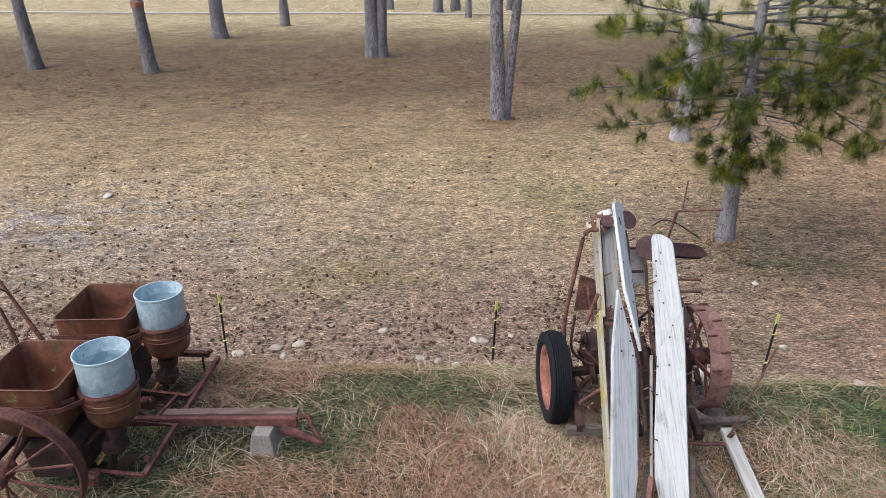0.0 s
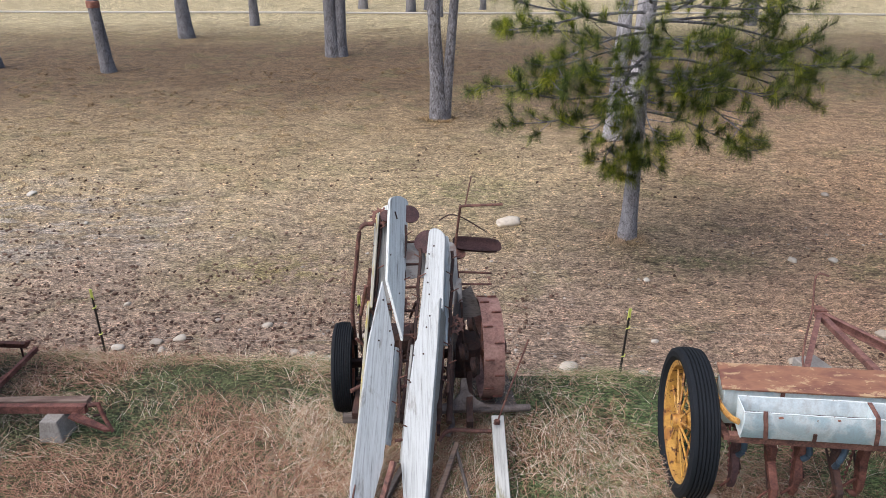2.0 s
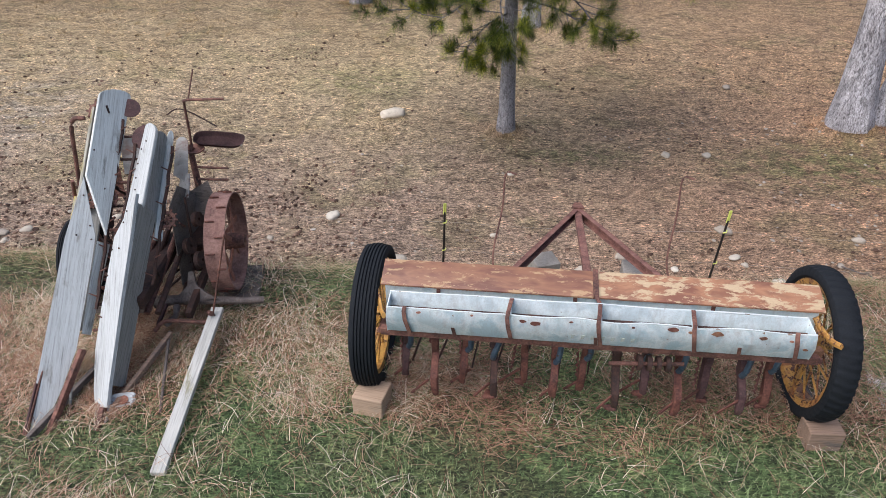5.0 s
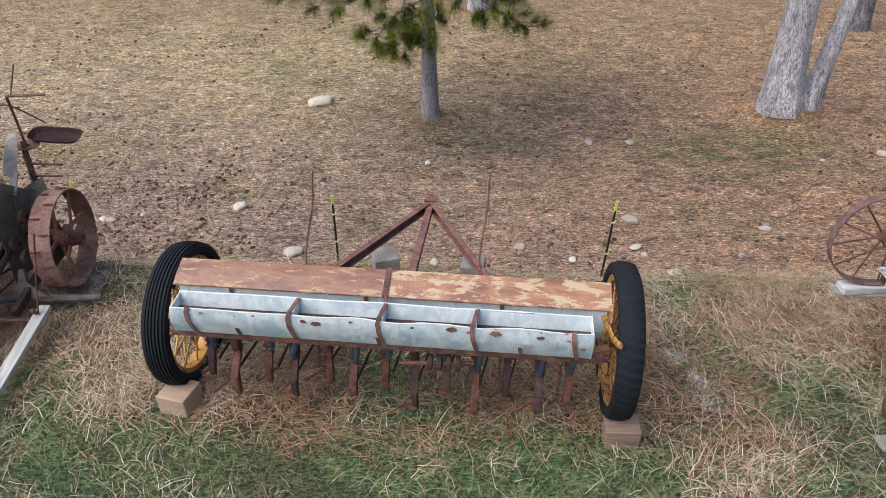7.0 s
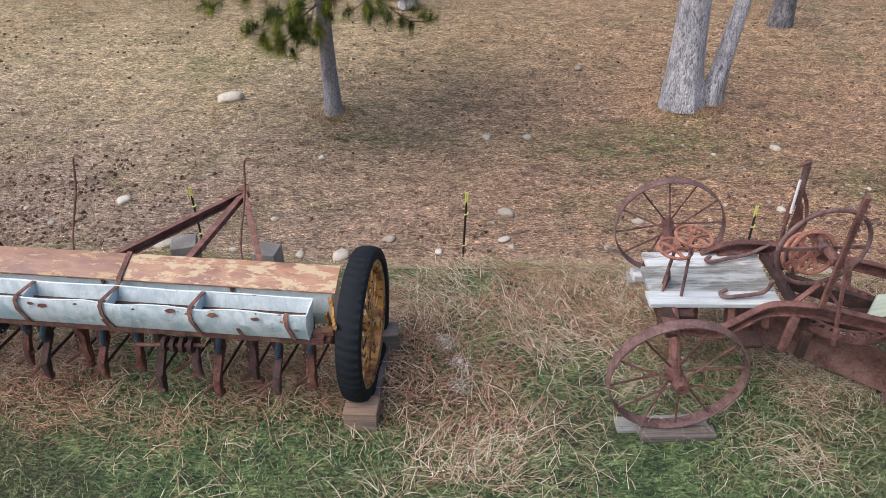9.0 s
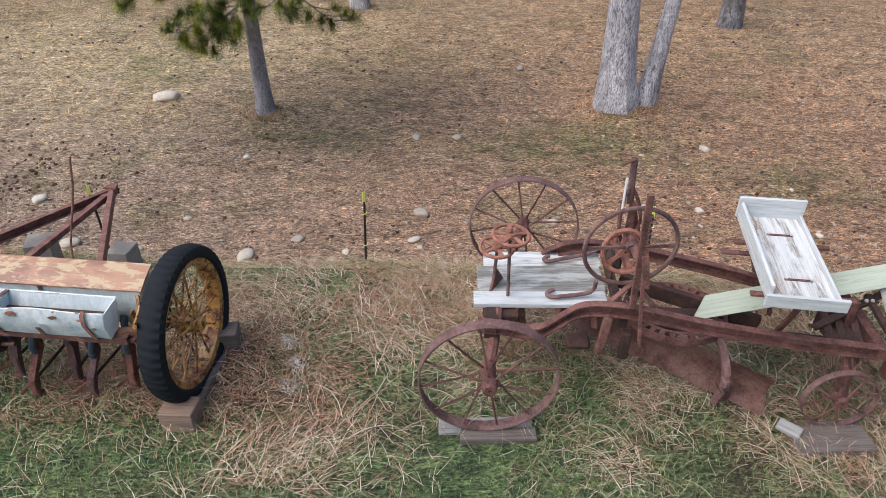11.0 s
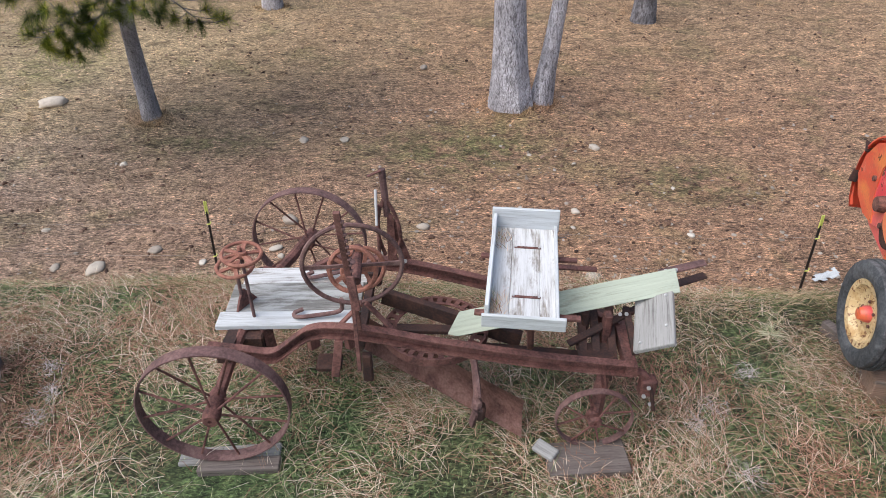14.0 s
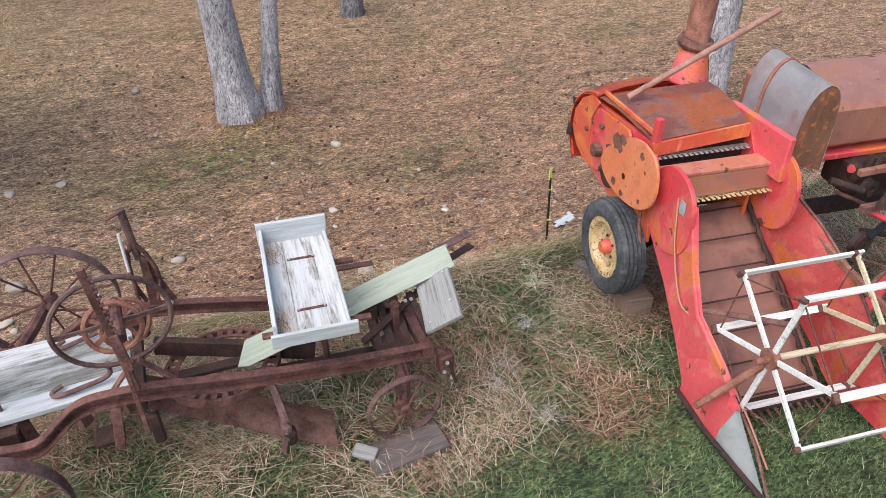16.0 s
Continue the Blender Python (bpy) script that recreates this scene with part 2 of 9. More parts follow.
def concrete():
    m, t, b = material("rough_concrete", 0.9)
    v = coords(t)
    n, f = noise_tex(t, v, 9, 6, 0.65), noise_tex(t, v, 70, 5, 0.7)
    c = mix(t, 0.4, ramp(t, n, [(0.3, (0.17, 0.15, 0.135)), (0.7, (0.33, 0.31, 0.29))]), ramp(t, f, [(0.3, (0.14, 0.12, 0.11)), (0.75, (0.42, 0.40, 0.38))]))
    finish(t, b, c, f, 0.5, 0.005)
    return m


def bark(name="grey_pine_bark", size=1.0, k0=1.0, crack_at=0.47):
    """Pale grey bark in long uneven plates, with dark broken fissures between them."""
    m, t, b = material(name, 0.95)
    long = noise_tex(t, coords(t, (1, 1, 0.30)), 26 * size, 6, 0.70, 2.2)
    plate = noise_tex(t, coords(t, (1, 1, 0.45)), 46 * size, 6, 0.74, 1.2)
    tone = noise_tex(t, coords(t, (1, 1, 0.5)), 3.2, 4, 0.6, 0.5)
    fine = noise_tex(t, coords(t, (1, 1, 0.5)), 95 * size, 5, 0.75)
    c = ramp(t, tone, [(0.32, (0.31 * k0, 0.30 * k0, 0.325 * k0)), (0.52, (0.46 * k0, 0.45 * k0, 0.485 * k0)), (0.72, (0.62 * k0, 0.61 * k0, 0.65 * k0))])
    c = mix(t, 0.6, c, mix(t, 1.0, c, ramp(t, plate, [(0.38, (0.22, 0.20, 0.20)), (0.50, (1.0, 1.0, 1.0)), (0.64, (1.45, 1.45, 1.46))]), "MULTIPLY"))
    c = mix(t, 0.5, c, mix(t, 1.0, c, ramp(t, fine, [(0.36, (0.35, 0.33, 0.31)), (0.62, (1.25, 1.25, 1.25))]), "MULTIPLY"))
    crack = grey(t, long, crack_at - 0.13, crack_at)
    c = mix(t, crack, mix(t, 0.78, c, (0.06, 0.05, 0.05)), c)
    finish(t, b, c, mix(t, 0.5, crack, plate), 0.9, 0.03)
    return m


def stone(name="pale_field_stone", k=1.0):
    m, t, b = material(name, 0.85)
    v = coords(t)
    r = t.nodes.new("ShaderNodeObjectInfo")
    n, f = noise_tex(t, v, 14, 6, 0.65), noise_tex(t, v, 70, 5, 0.7)
    c = ramp(t, r.outputs["Random"], [(0.0, (0.28 * k, 0.235 * k, 0.195 * k)), (0.5, (0.44 * k, 0.39 * k, 0.33 * k)), (1.0, (0.66 * k, 0.615 * k, 0.545 * k))])
    c = mix(t, grey(t, n, 0.45, 0.75), c, mix(t, 0.5, c, (0.20, 0.15, 0.11)))
    c = mix(t, 0.2, c, ramp(t, f, [(0.3, (0.2, 0.17, 0.14)), (0.75, (0.7, 0.66, 0.6))]))
    finish(t, b, c, f, 0.4, 0.006)
    return m


def island(name, stops, rough=0.85, sheen=0.0, through_light=0.0):
    """Many small pieces in one mesh, each with a colour of its own."""
    m, t, b = material(name, rough)
    g = t.nodes.new("ShaderNodeNewGeometry")
    c = ramp(t, g.outputs["Random Per Island"], stops)
    t.links.new(c, b.inputs["Base Color"])
    b.inputs["Specular IOR Level"].default_value = 0.25
    if through_light:
        tr = t.nodes.new("ShaderNodeBsdfTranslucent")
        t.links.new(c, tr.inputs["Color"])
        ms = t.nodes.new("ShaderNodeMixShader")
        ms.inputs[0].default_value = through_light
        t.links.new(b.outputs[0], ms.inputs[1])
        t.links.new(tr.outputs[0], ms.inputs[2])
        t.links.new(ms.outputs[0], t.nodes["Material Output"].inputs[0])
    return m


def sunfaded(name, red, warm, pale, rust_at=0.68, scale=1.5, rough=(0.32, 0.6), salt=0.0):
    """Old gloss paint bleached to orange in ragged patches, scratched, with rust blotches eaten through it."""
    m, t, b = material(name)
    v = coords(t)
    mp = t.nodes.new("ShaderNodeMapping")
    mp.inputs["Location"].default_value = (salt, salt * 0.7, salt * 1.3)
    t.links.new(v, mp.inputs["Vector"])
    v = mp.outputs[0]
    cloud, tone = noise_tex(t, v, scale * 1.3, 5, 0.58, 0.7), noise_tex(t, v, scale * 2.6, 5, 0.6, 0.3)
    spot, fine = noise_tex(t, v, 6.5, 5, 0.58, 0.3), noise_tex(t, v, 60, 5, 0.7)
    c = ramp(t, cloud, [(0.46, red), (0.53, pale), (0.58, warm)], "EASE")
    c = mix(t, grey(t, tone, 0.48, 0.72), c, mix(t, 0.5, c, red))
    c = mix(t, grey(t, fine, 0.45, 0.75), c, mix(t, 0.35, c, (0.25, 0.10, 0.07)))
    dull = noise_tex(t, v, 11, 6, 0.72, 0.4)
    c = mix(t, grey(t, dull, 0.50, 0.74), c, mix(t, 0.45, c, (0.30, 0.13, 0.095)))
    chalk = noise_tex(t, coords(t, (1, 1, 0.15)), 26, 5, 0.7, 0.6)
    c = mix(t, grey(t, chalk, 0.60, 0.72), c, mix(t, 0.35, c, (0.85, 0.55, 0.45)))
    eaten = grey(t, spot, rust_at - 0.02, rust_at)
    c = mix(t, eaten, c, mix(t, fine, (0.20, 0.085, 0.05), (0.09, 0.045, 0.035)))
    fleck = grey(t, noise_tex(t, v, 24, 6, 0.7), 0.64, 0.67)
    c = mix(t, fleck, c, mix(t, 0.8, c, (0.13, 0.06, 0.045)))
    finish(t, b, c, tone, 0.12, 0.004, eaten, (rough[0], 0.9))
    return m


MAT["red"] = sunfaded("bleached_red_paint", (0.68, 0.062, 0.080), (0.74, 0.165, 0.055), (0.76, 0.145, 0.135))
MAT["red_pink"] = sunfaded("pink_bleached_red_paint", (0.76, 0.105, 0.125), (0.78, 0.20, 0.075), (0.82, 0.190, 0.180), 0.69, 1.8, salt=2.2)
MAT["red_warm"] = sunfaded("warm_bleached_red_paint", (0.78, 0.125, 0.120), (0.82, 0.230, 0.070), (0.84, 0.210, 0.185), 0.68, 2.6, salt=12.4)
MAT["feeder"] = sunfaded("pale_pink_feeder", (0.48, 0.15, 0.11), (0.54, 0.21, 0.13), (0.54, 0.25, 0.20), 0.66, 3.0, salt=4.0)
MAT["top_sheet"] = sunfaded("bleached_top_sheet", (0.40, 0.165, 0.135), (0.60, 0.195, 0.090), (0.46, 0.235, 0.200), 0.70, 2.2, (0.25, 0.5), 5.6)
MAT["tank"] = sunfaded("brown_tank_paint", (0.32, 0.130, 0.090), (0.38, 0.155, 0.085), (0.35, 0.165, 0.125), 0.68, 2.0, salt=9.0)
MAT["orange"] = sunfaded("bleached_orange_paint", (0.68, 0.105, 0.055), (0.76, 0.23, 0.065), (0.73, 0.18, 0.070), 0.66, 1.8, salt=3.0)
MAT["cover"] = sunfaded("orange_cover_paint", (0.76, 0.225, 0.100), (0.80, 0.275, 0.130), (0.79, 0.255, 0.125), 0.74, 1.4, salt=7.3)
MAT["rubber"], MAT["concrete"], MAT["bark"], MAT["stone"] = rubber(), concrete(), bark("grey_pine_bark", 0.8, 1.28, 0.50), stone()
MAT["boulder"] = stone("pale_boulder", 1.55)
MAT["young_bark"] = bark("young_pine_bark", 1.3, 0.98, 0.50)
# darker copies of the bark: crown shade is put into their colour
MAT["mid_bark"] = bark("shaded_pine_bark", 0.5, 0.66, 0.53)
MAT["dark_shaded_bark"] = bark("dark_shaded_pine_bark", 0.5, 0.52, 0.51)


def needle_material():
    """Long pine needles: each its own green, in sprays that are darker or more yellow."""
    m, t, b = material("pine_needles", 0.5)
    g = t.nodes.new("ShaderNodeNewGeometry")
    c = ramp(t, g.outputs["Random Per Island"], [(0.0, (0.016, 0.030, 0.008)), (0.45, (0.066, 0.098, 0.022)), (0.8, (0.155, 0.200, 0.045)), (1.0, (0.31, 0.33, 0.090))])
    spray = noise_tex(t, coords(t), 2.6, 3, 0.5)
    c = mix(t, 1.0, c, ramp(t, spray, [(0.36, (0.60, 0.68, 0.80)), (0.50, (1.25, 1.25, 1.1)), (0.64, (3.0, 2.55, 1.3))]), "MULTIPLY")
    t.links.new(c, b.inputs["Base Color"])
    b.inputs["Specular IOR Level"].default_value = 0.3
    tr = t.nodes.new("ShaderNodeBsdfTranslucent")
    t.links.new(c, tr.inputs["Color"])
    ms = t.nodes.new("ShaderNodeMixShader")
    ms.inputs[0].default_value = 0.5
    t.links.new(b.outputs[0], ms.inputs[1])
    t.links.new(tr.outputs[0], ms.inputs[2])
    t.links.new(ms.outputs[0], t.nodes["Material Output"].inputs[0])
    return m


MAT["needles"] = needle_material()
MAT["straw"] = island("dead_straw", [(0.0, (0.06, 0.030, 0.020)), (0.12, (0.23, 0.108, 0.072)), (0.30, (0.42, 0.250, 0.165)), (0.48, (0.59, 0.445, 0.315)), (0.64, (0.72, 0.590, 0.435)), (0.74, (0.62, 0.54, 0.44)), (0.80, (0.13, 0.19, 0.075)), (0.87, (0.19, 0.25, 0.10)), (0.90, (0.82, 0.72, 0.57)), (1.0, (0.92, 0.84, 0.69))], 0.7, through_light=0.12)
MAT["fallen_needles"] = island("fallen_pine_needles", [(0.0, (0.085, 0.040, 0.028)), (0.35, (0.26, 0.130, 0.085)), (0.7, (0.45, 0.260, 0.168)), (1.0, (0.64, 0.45, 0.32))], 0.7, through_light=0.1)
MAT["bleached"] = island("bleached_grass", [(0.0, (0.30, 0.28, 0.27)), (0.5, (0.52, 0.49, 0.47)), (1.0, (0.72, 0.68, 0.64))], 0.8, through_light=0.1)
MAT["weed"] = island("pale_weed_leaves", [(0.0, (0.16, 0.21, 0.11)), (0.5, (0.36, 0.40, 0.24)), (1.0, (0.62, 0.60, 0.44))], 0.7, through_light=0.15)
MAT["turf"] = island("green_turf", [(0.0, (0.038, 0.074, 0.030)), (0.5, (0.180, 0.282, 0.118)), (0.85, (0.41, 0.53, 0.245)), (1.0, (0.62, 0.60, 0.35))], 0.75, through_light=0.2)
MAT["edge_grass"] = island("bank_edge_grass", [(0.0, (0.05, 0.085, 0.03)), (0.35, (0.12, 0.19, 0.065)), (0.5, (0.28, 0.26, 0.12)), (0.65, (0.50, 0.36, 0.23)), (1.0, (0.74, 0.58, 0.40))], 0.75, through_light=0.15)
MAT["cones"] = island("pine_cones_and_clods", [(0.0, (0.050, 0.030, 0.024)), (0.5, (0.125, 0.074, 0.055)), (1.0, (0.30, 0.20, 0.155))], 0.9)
MAT["pebbles"] = island("pebbles", [(0.0, (0.20, 0.16, 0.13)), (0.5, (0.32, 0.28, 0.24)), (1.0, (0.52, 0.47, 0.42))], 0.85)


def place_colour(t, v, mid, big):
    """The field's colours by place: bare litter at the bank's foot, straw, brown litter under the trees with tree shade
    put into its colour, pale grass far off.
    """
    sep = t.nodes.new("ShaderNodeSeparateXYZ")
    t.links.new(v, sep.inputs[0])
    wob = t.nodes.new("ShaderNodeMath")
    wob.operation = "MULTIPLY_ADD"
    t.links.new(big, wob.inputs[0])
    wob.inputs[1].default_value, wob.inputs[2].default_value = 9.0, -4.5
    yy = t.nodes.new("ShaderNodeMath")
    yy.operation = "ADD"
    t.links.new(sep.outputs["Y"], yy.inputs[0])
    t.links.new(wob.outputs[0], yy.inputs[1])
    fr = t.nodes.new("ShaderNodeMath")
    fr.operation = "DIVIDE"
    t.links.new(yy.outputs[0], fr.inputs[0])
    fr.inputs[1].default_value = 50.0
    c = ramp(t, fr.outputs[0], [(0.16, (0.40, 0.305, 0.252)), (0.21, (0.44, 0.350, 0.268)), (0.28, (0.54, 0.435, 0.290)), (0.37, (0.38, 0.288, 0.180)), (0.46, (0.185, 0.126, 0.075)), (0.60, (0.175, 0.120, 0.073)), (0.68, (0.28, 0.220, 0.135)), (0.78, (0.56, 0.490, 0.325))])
    east = t.nodes.new("ShaderNodeMapRange")
    east.inputs["From Min"].default_value, east.inputs["From Max"].default_value = 3.5, 10.5
    east.inputs["To Max"].default_value = 0.75
    t.links.new(sep.outputs["X"], east.inputs["Value"])
    needle = ramp(t, mid, [(0.3, (0.325, 0.184, 0.120)), (0.7, (0.58, 0.364, 0.235))])
    near = t.nodes.new("ShaderNodeMapRange")
    near.inputs["From Min"].default_value, near.inputs["From Max"].default_value = 26.0, 12.0
    t.links.new(sep.outputs["Y"], near.inputs["Value"])
    f = t.nodes.new("ShaderNodeMath")
    f.operation = "MULTIPLY"
    t.links.new(east.outputs[0], f.inputs[0])
    t.links.new(near.outputs[0], f.inputs[1])
    c = mix(t, f.outputs[0], c, needle)
    olive = ramp(t, mid, [(0.3, (0.13, 0.14, 0.06)), (0.7, (0.25, 0.24, 0.11))])
    patch = noise_tex(t, v, 0.9, 4, 0.6, 0.6)
    c = mix(t, grey(t, patch, 0.54, 0.66), c, mix(t, 0.38, c, olive))
    c = mix(t, grey(t, big, 0.66, 0.82), c, olive)
    # green and mossy patches: centre, half widths, colour
    for cx, cy, rx, ry, tint in ((10.2, 10.1, 2.4, 1.2, (0.150, 0.180, 0.070)), (6.0, 10.5, 1.8, 0.6, (0.16, 0.17, 0.08)), (-1.2, 10.2, 1.9, 0.9, (0.29, 0.26, 0.11)), (13.6, 9.0, 1.4, 1.0, (0.17, 0.18, 0.08)), (2.2, 13.6, 1.6, 1.0, (0.24, 0.24, 0.11)), (16.0, 26.0, 7.0, 6.0, (0.165, 0.155, 0.070)), (13.0, 35.0, 9.0, 5.0, (0.20, 0.185, 0.085))):
        d = t.nodes.new("ShaderNodeVectorMath")
        d.operation = "DISTANCE"
        t.links.new(coords(t, (1 / rx, 1 / ry, 0.0)), d.inputs[0])
        d.inputs[1].default_value = (cx / rx, cy / ry, 0.0)
        near = t.nodes.new("ShaderNodeMapRange")
        near.inputs["From Min"].default_value, near.inputs["From Max"].default_value = 1.1, 0.2
        t.links.new(d.outputs["Value"], near.inputs["Value"])
        g = t.nodes.new("ShaderNodeMath")
        g.operation = "MULTIPLY"
        t.links.new(near.outputs[0], g.inputs[0])
        t.links.new(grey(t, mid, 0.40, 0.56), g.inputs[1])
        c = mix(t, g.outputs[0], c, mix(t, 0.8, c, tint))
    return c, sep


def ground_material():
    """Bank turf, needle litter, dead grass, bare gravel: all by place, at true size."""
    m, t, b = material("dry_ground", 0.95)
    v = coords(t)
    big, mid = noise_tex(t, v, 0.55, 5, 0.65, 0.4), noise_tex(t, v, 4.5, 6, 0.7, 0.3)
    fine = noise_tex(t, coords(t, (1.0, 1.6, 1)), 34, 6, 0.78)
    hair = noise_tex(t, coords(t, (1.0, 2.6, 1)), 62, 5, 0.75, 1.6)
    tuft = noise_tex(t, coords(t, (0.8, 1.8, 1)), 9.0, 6, 0.78, 1.2)
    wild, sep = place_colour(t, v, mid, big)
    gravel = ramp(t, fine, [(0.3, (0.24, 0.21, 0.19)), (0.5, (0.46, 0.42, 0.40)), (0.7, (0.74, 0.71, 0.69))])
    # a bare gravelly stretch
    d = t.nodes.new("ShaderNodeVectorMath")
    d.operation = "DISTANCE"
    t.links.new(coords(t, (0.55, 1.0, 0.0)), d.inputs[0])
    d.inputs[1].default_value = (-3.8, 12.0, 0.0)
    near = t.nodes.new("ShaderNodeMapRange")
    near.inputs["From Min"].default_value, near.inputs["From Max"].default_value = 3.2, 0.2
    t.links.new(d.outputs["Value"], near.inputs["Value"])
    bare = t.nodes.new("ShaderNodeMath")
    bare.operation = "MULTIPLY"
    t.links.new(near.outputs[0], bare.inputs[0])
    t.links.new(grey(t, noise_tex(t, coords(t, (0.6, 1.5, 1)), 1.6, 5, 0.65, 0.8), 0.46, 0.58), bare.inputs[1])
    wild = mix(t, bare.outputs[0], wild, gravel)
    wild = mix(t, 1.0, wild, mix(t, 1.0, wild, ramp(t, tuft, [(0.36, (0.16, 0.14, 0.125)), (0.47, (0.85, 0.83, 0.80)), (0.56, (1.1, 1.1, 1.08)), (0.68, (1.65, 1.62, 1.52))]), "MULTIPLY"))
    # the bank's turf
    lawn = ramp(t, mid, [(0.34, (0.042, 0.078, 0.030)), (0.52, (0.110, 0.178, 0.068)), (0.70, (0.21, 0.280, 0.115))])
    soil = ramp(t, fine, [(0.3, (0.032, 0.022, 0.015)), (0.7, (0.125, 0.080, 0.050))])
    lawn = mix(t, grey(t, big, 0.50, 0.70), lawn, soil)
    west = t.nodes.new("ShaderNodeMapRange")
    west.inputs["From Min"].default_value, west.inputs["From Max"].default_value = 2.6, 0.2
    west.inputs["To Max"].default_value = 0.45
    t.links.new(sep.outputs["X"], west.inputs["Value"])
    lawn = mix(t, west.outputs[0], lawn, soil)
    edge = t.nodes.new("ShaderNodeMath")
    edge.operation = "MULTIPLY_ADD"
    t.links.new(sep.outputs["X"], edge.inputs[0])
    edge.inputs[1].default_value, edge.inputs[2].default_value = 0.056, -5.35
    over = t.nodes.new("ShaderNodeMath")
    over.operation = "ADD"
    t.links.new(edge.outputs[0], over.inputs[0])
    t.links.new(sep.outputs["Y"], over.inputs[1])
    field = t.nodes.new("ShaderNodeMapRange")
    field.inputs["From Min"].default_value, field.inputs["From Max"].default_value = 0.62, 0.92
    ragged = t.nodes.new("ShaderNodeMath")
    ragged.operation = "MULTIPLY_ADD"
    t.links.new(tuft, ragged.inputs[0])
    ragged.inputs[1].default_value = 1.1
    t.links.new(over.outputs[0], ragged.inputs[2])
    t.links.new(ragged.outputs[0], field.inputs["Value"])
    c = mix(t, field.outputs[0], lawn, wild)
    c = mix(t, 0.8, c, mix(t, 1.0, c, ramp(t, fine, [(0.36, (0.16, 0.14, 0.13)), (0.50, (0.92, 0.92, 0.92)), (0.63, (1.8, 1.77, 1.68))]), "MULTIPLY"))
    c = mix(t, 0.7, c, mix(t, 1.0, c, ramp(t, hair, [(0.36, (0.35, 0.32, 0.29)), (0.52, (1.0, 1.0, 1.0)), (0.66, (1.5, 1.47, 1.38))]), "MULTIPLY"))
    # low hummocks of lying grass: dark hollows and bright crests put into the colour
    lie = noise_tex(t, coords(t, (2.6, 5.0, 1)), 1.0, 6, 0.72, 0.9)
    c = mix(t, field.outputs[0], c, mix(t, 1.0, c, ramp(t, lie, [(0.34, (0.50, 0.47, 0.44)), (0.50, (1.0, 1.0, 1.0)), (0.66, (1.38, 1.36, 1.30))]), "MULTIPLY"))
    # needles and dead blades combed two ways
    for turn, size, seed_at in ((52, 1.0, 0.0), (-43, 1.25, 3.7)):
        mp = t.nodes.new("ShaderNodeMapping")
        mp.inputs["Rotation"].default_value = (0, 0, radians(turn))
        mp.inputs["Scale"].default_value = (15.0 * size, 46.0 * size, 1)
        mp.inputs["Location"].default_value = (seed_at, seed_at, 0)
        t.links.new(v, mp.inputs["Vector"])
        streak = noise_tex(t, mp.outputs[0], 1.0, 4, 0.7, 0.7)
        c = mix(t, 0.95, c, mix(t, 1.0, c, ramp(t, streak, [(0.36, (0.42, 0.38, 0.35)), (0.50, (0.96, 0.96, 0.96)), (0.64, (1.62, 1.60, 1.54))]), "MULTIPLY"))
    finish(t, b, c, mix(t, 0.5, fine, hair), 1.0, 0.04)
    return m


def field_blade_material():
    """Dead field grass: the colours of its place, paler, each blade a little different."""
    m, t, b = material("dead_field_grass", 0.85)
    v = coords(t)
    big, mid = noise_tex(t, v, 0.55, 5, 0.65, 0.4), noise_tex(t, v, 4.5, 6, 0.7, 0.3)
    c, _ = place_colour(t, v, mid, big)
    g = t.nodes.new("ShaderNodeNewGeometry")
    c = mix(t, 1.0, c, ramp(t, g.outputs["Random Per Island"], [(0.0, (0.22, 0.17, 0.14)), (0.3, (0.60, 0.53, 0.47)), (0.65, (1.20, 1.14, 1.05)), (1.0, (2.0, 1.92, 1.76))]), "MULTIPLY")
    b.inputs["Specular IOR Level"].default_value = 0.2
    finish(t, b, c)
    return m


MAT["field_grass"] = field_blade_material()
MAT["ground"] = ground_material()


# ---- shapes ----
FRAME = [Matrix.Identity(4)]   # the frame in which the parts below are given
PLACE = {}


def thing(name, m, label, category, group="", kind=""):
    e = new(name)
    e.empty_display_size = 0.1
    e.matrix_basis = m
    PLACE[e.name] = m.copy()
    return tagged(e, label, category, group, kind)


def part(name, bm, mat, parent=None, label="", m=None):
    """Links a bmesh as one mesh object under parent; m: its place in the present frame."""
    me = bpy.data.meshes.new(name)
    bmesh.ops.recalc_face_normals(bm, faces=bm.faces)
    bm.to_mesh(me)
    bm.free()
    return part_mesh(name, me, mat, parent, label, m)


def part_mesh(name, me, mat, parent=None, label="", m=None):
    ob = new(name, me)
    if not me.materials:
        me.materials.append(MAT[mat])
        me.polygons.foreach_set("use_smooth", [True] * len(me.polygons))
        me.set_sharp_from_angle(angle=radians(32))
    w = FRAME[0] @ (m if m is not None else Matrix.Identity(4))
    PLACE[ob.name] = w
    if parent is not None:
        ob.parent = parent
        ob.matrix_basis = PLACE[parent.name].inverted() @ w
    else:
        ob.matrix_basis = w
    if label:
        ob["label"] = label
    return ob


def along(p, q, up=(0, 0, 1)):
    """A pose at p whose x points to q and whose z is as near to up as can be."""
    p, q = Vector(p), Vector(q)
    x = (q - p).normalized()
    u = Vector(up)
    if abs(x.dot(u.normalized())) > 0.99:
        u = Vector((0, 1, 0))
    y = u.cross(x).normalized()
    z = x.cross(y)
    return Matrix(((x.x, y.x, z.x, p.x), (x.y, y.y, z.y, p.y), (x.z, y.z, z.z, p.z), (0, 0, 0, 1)))


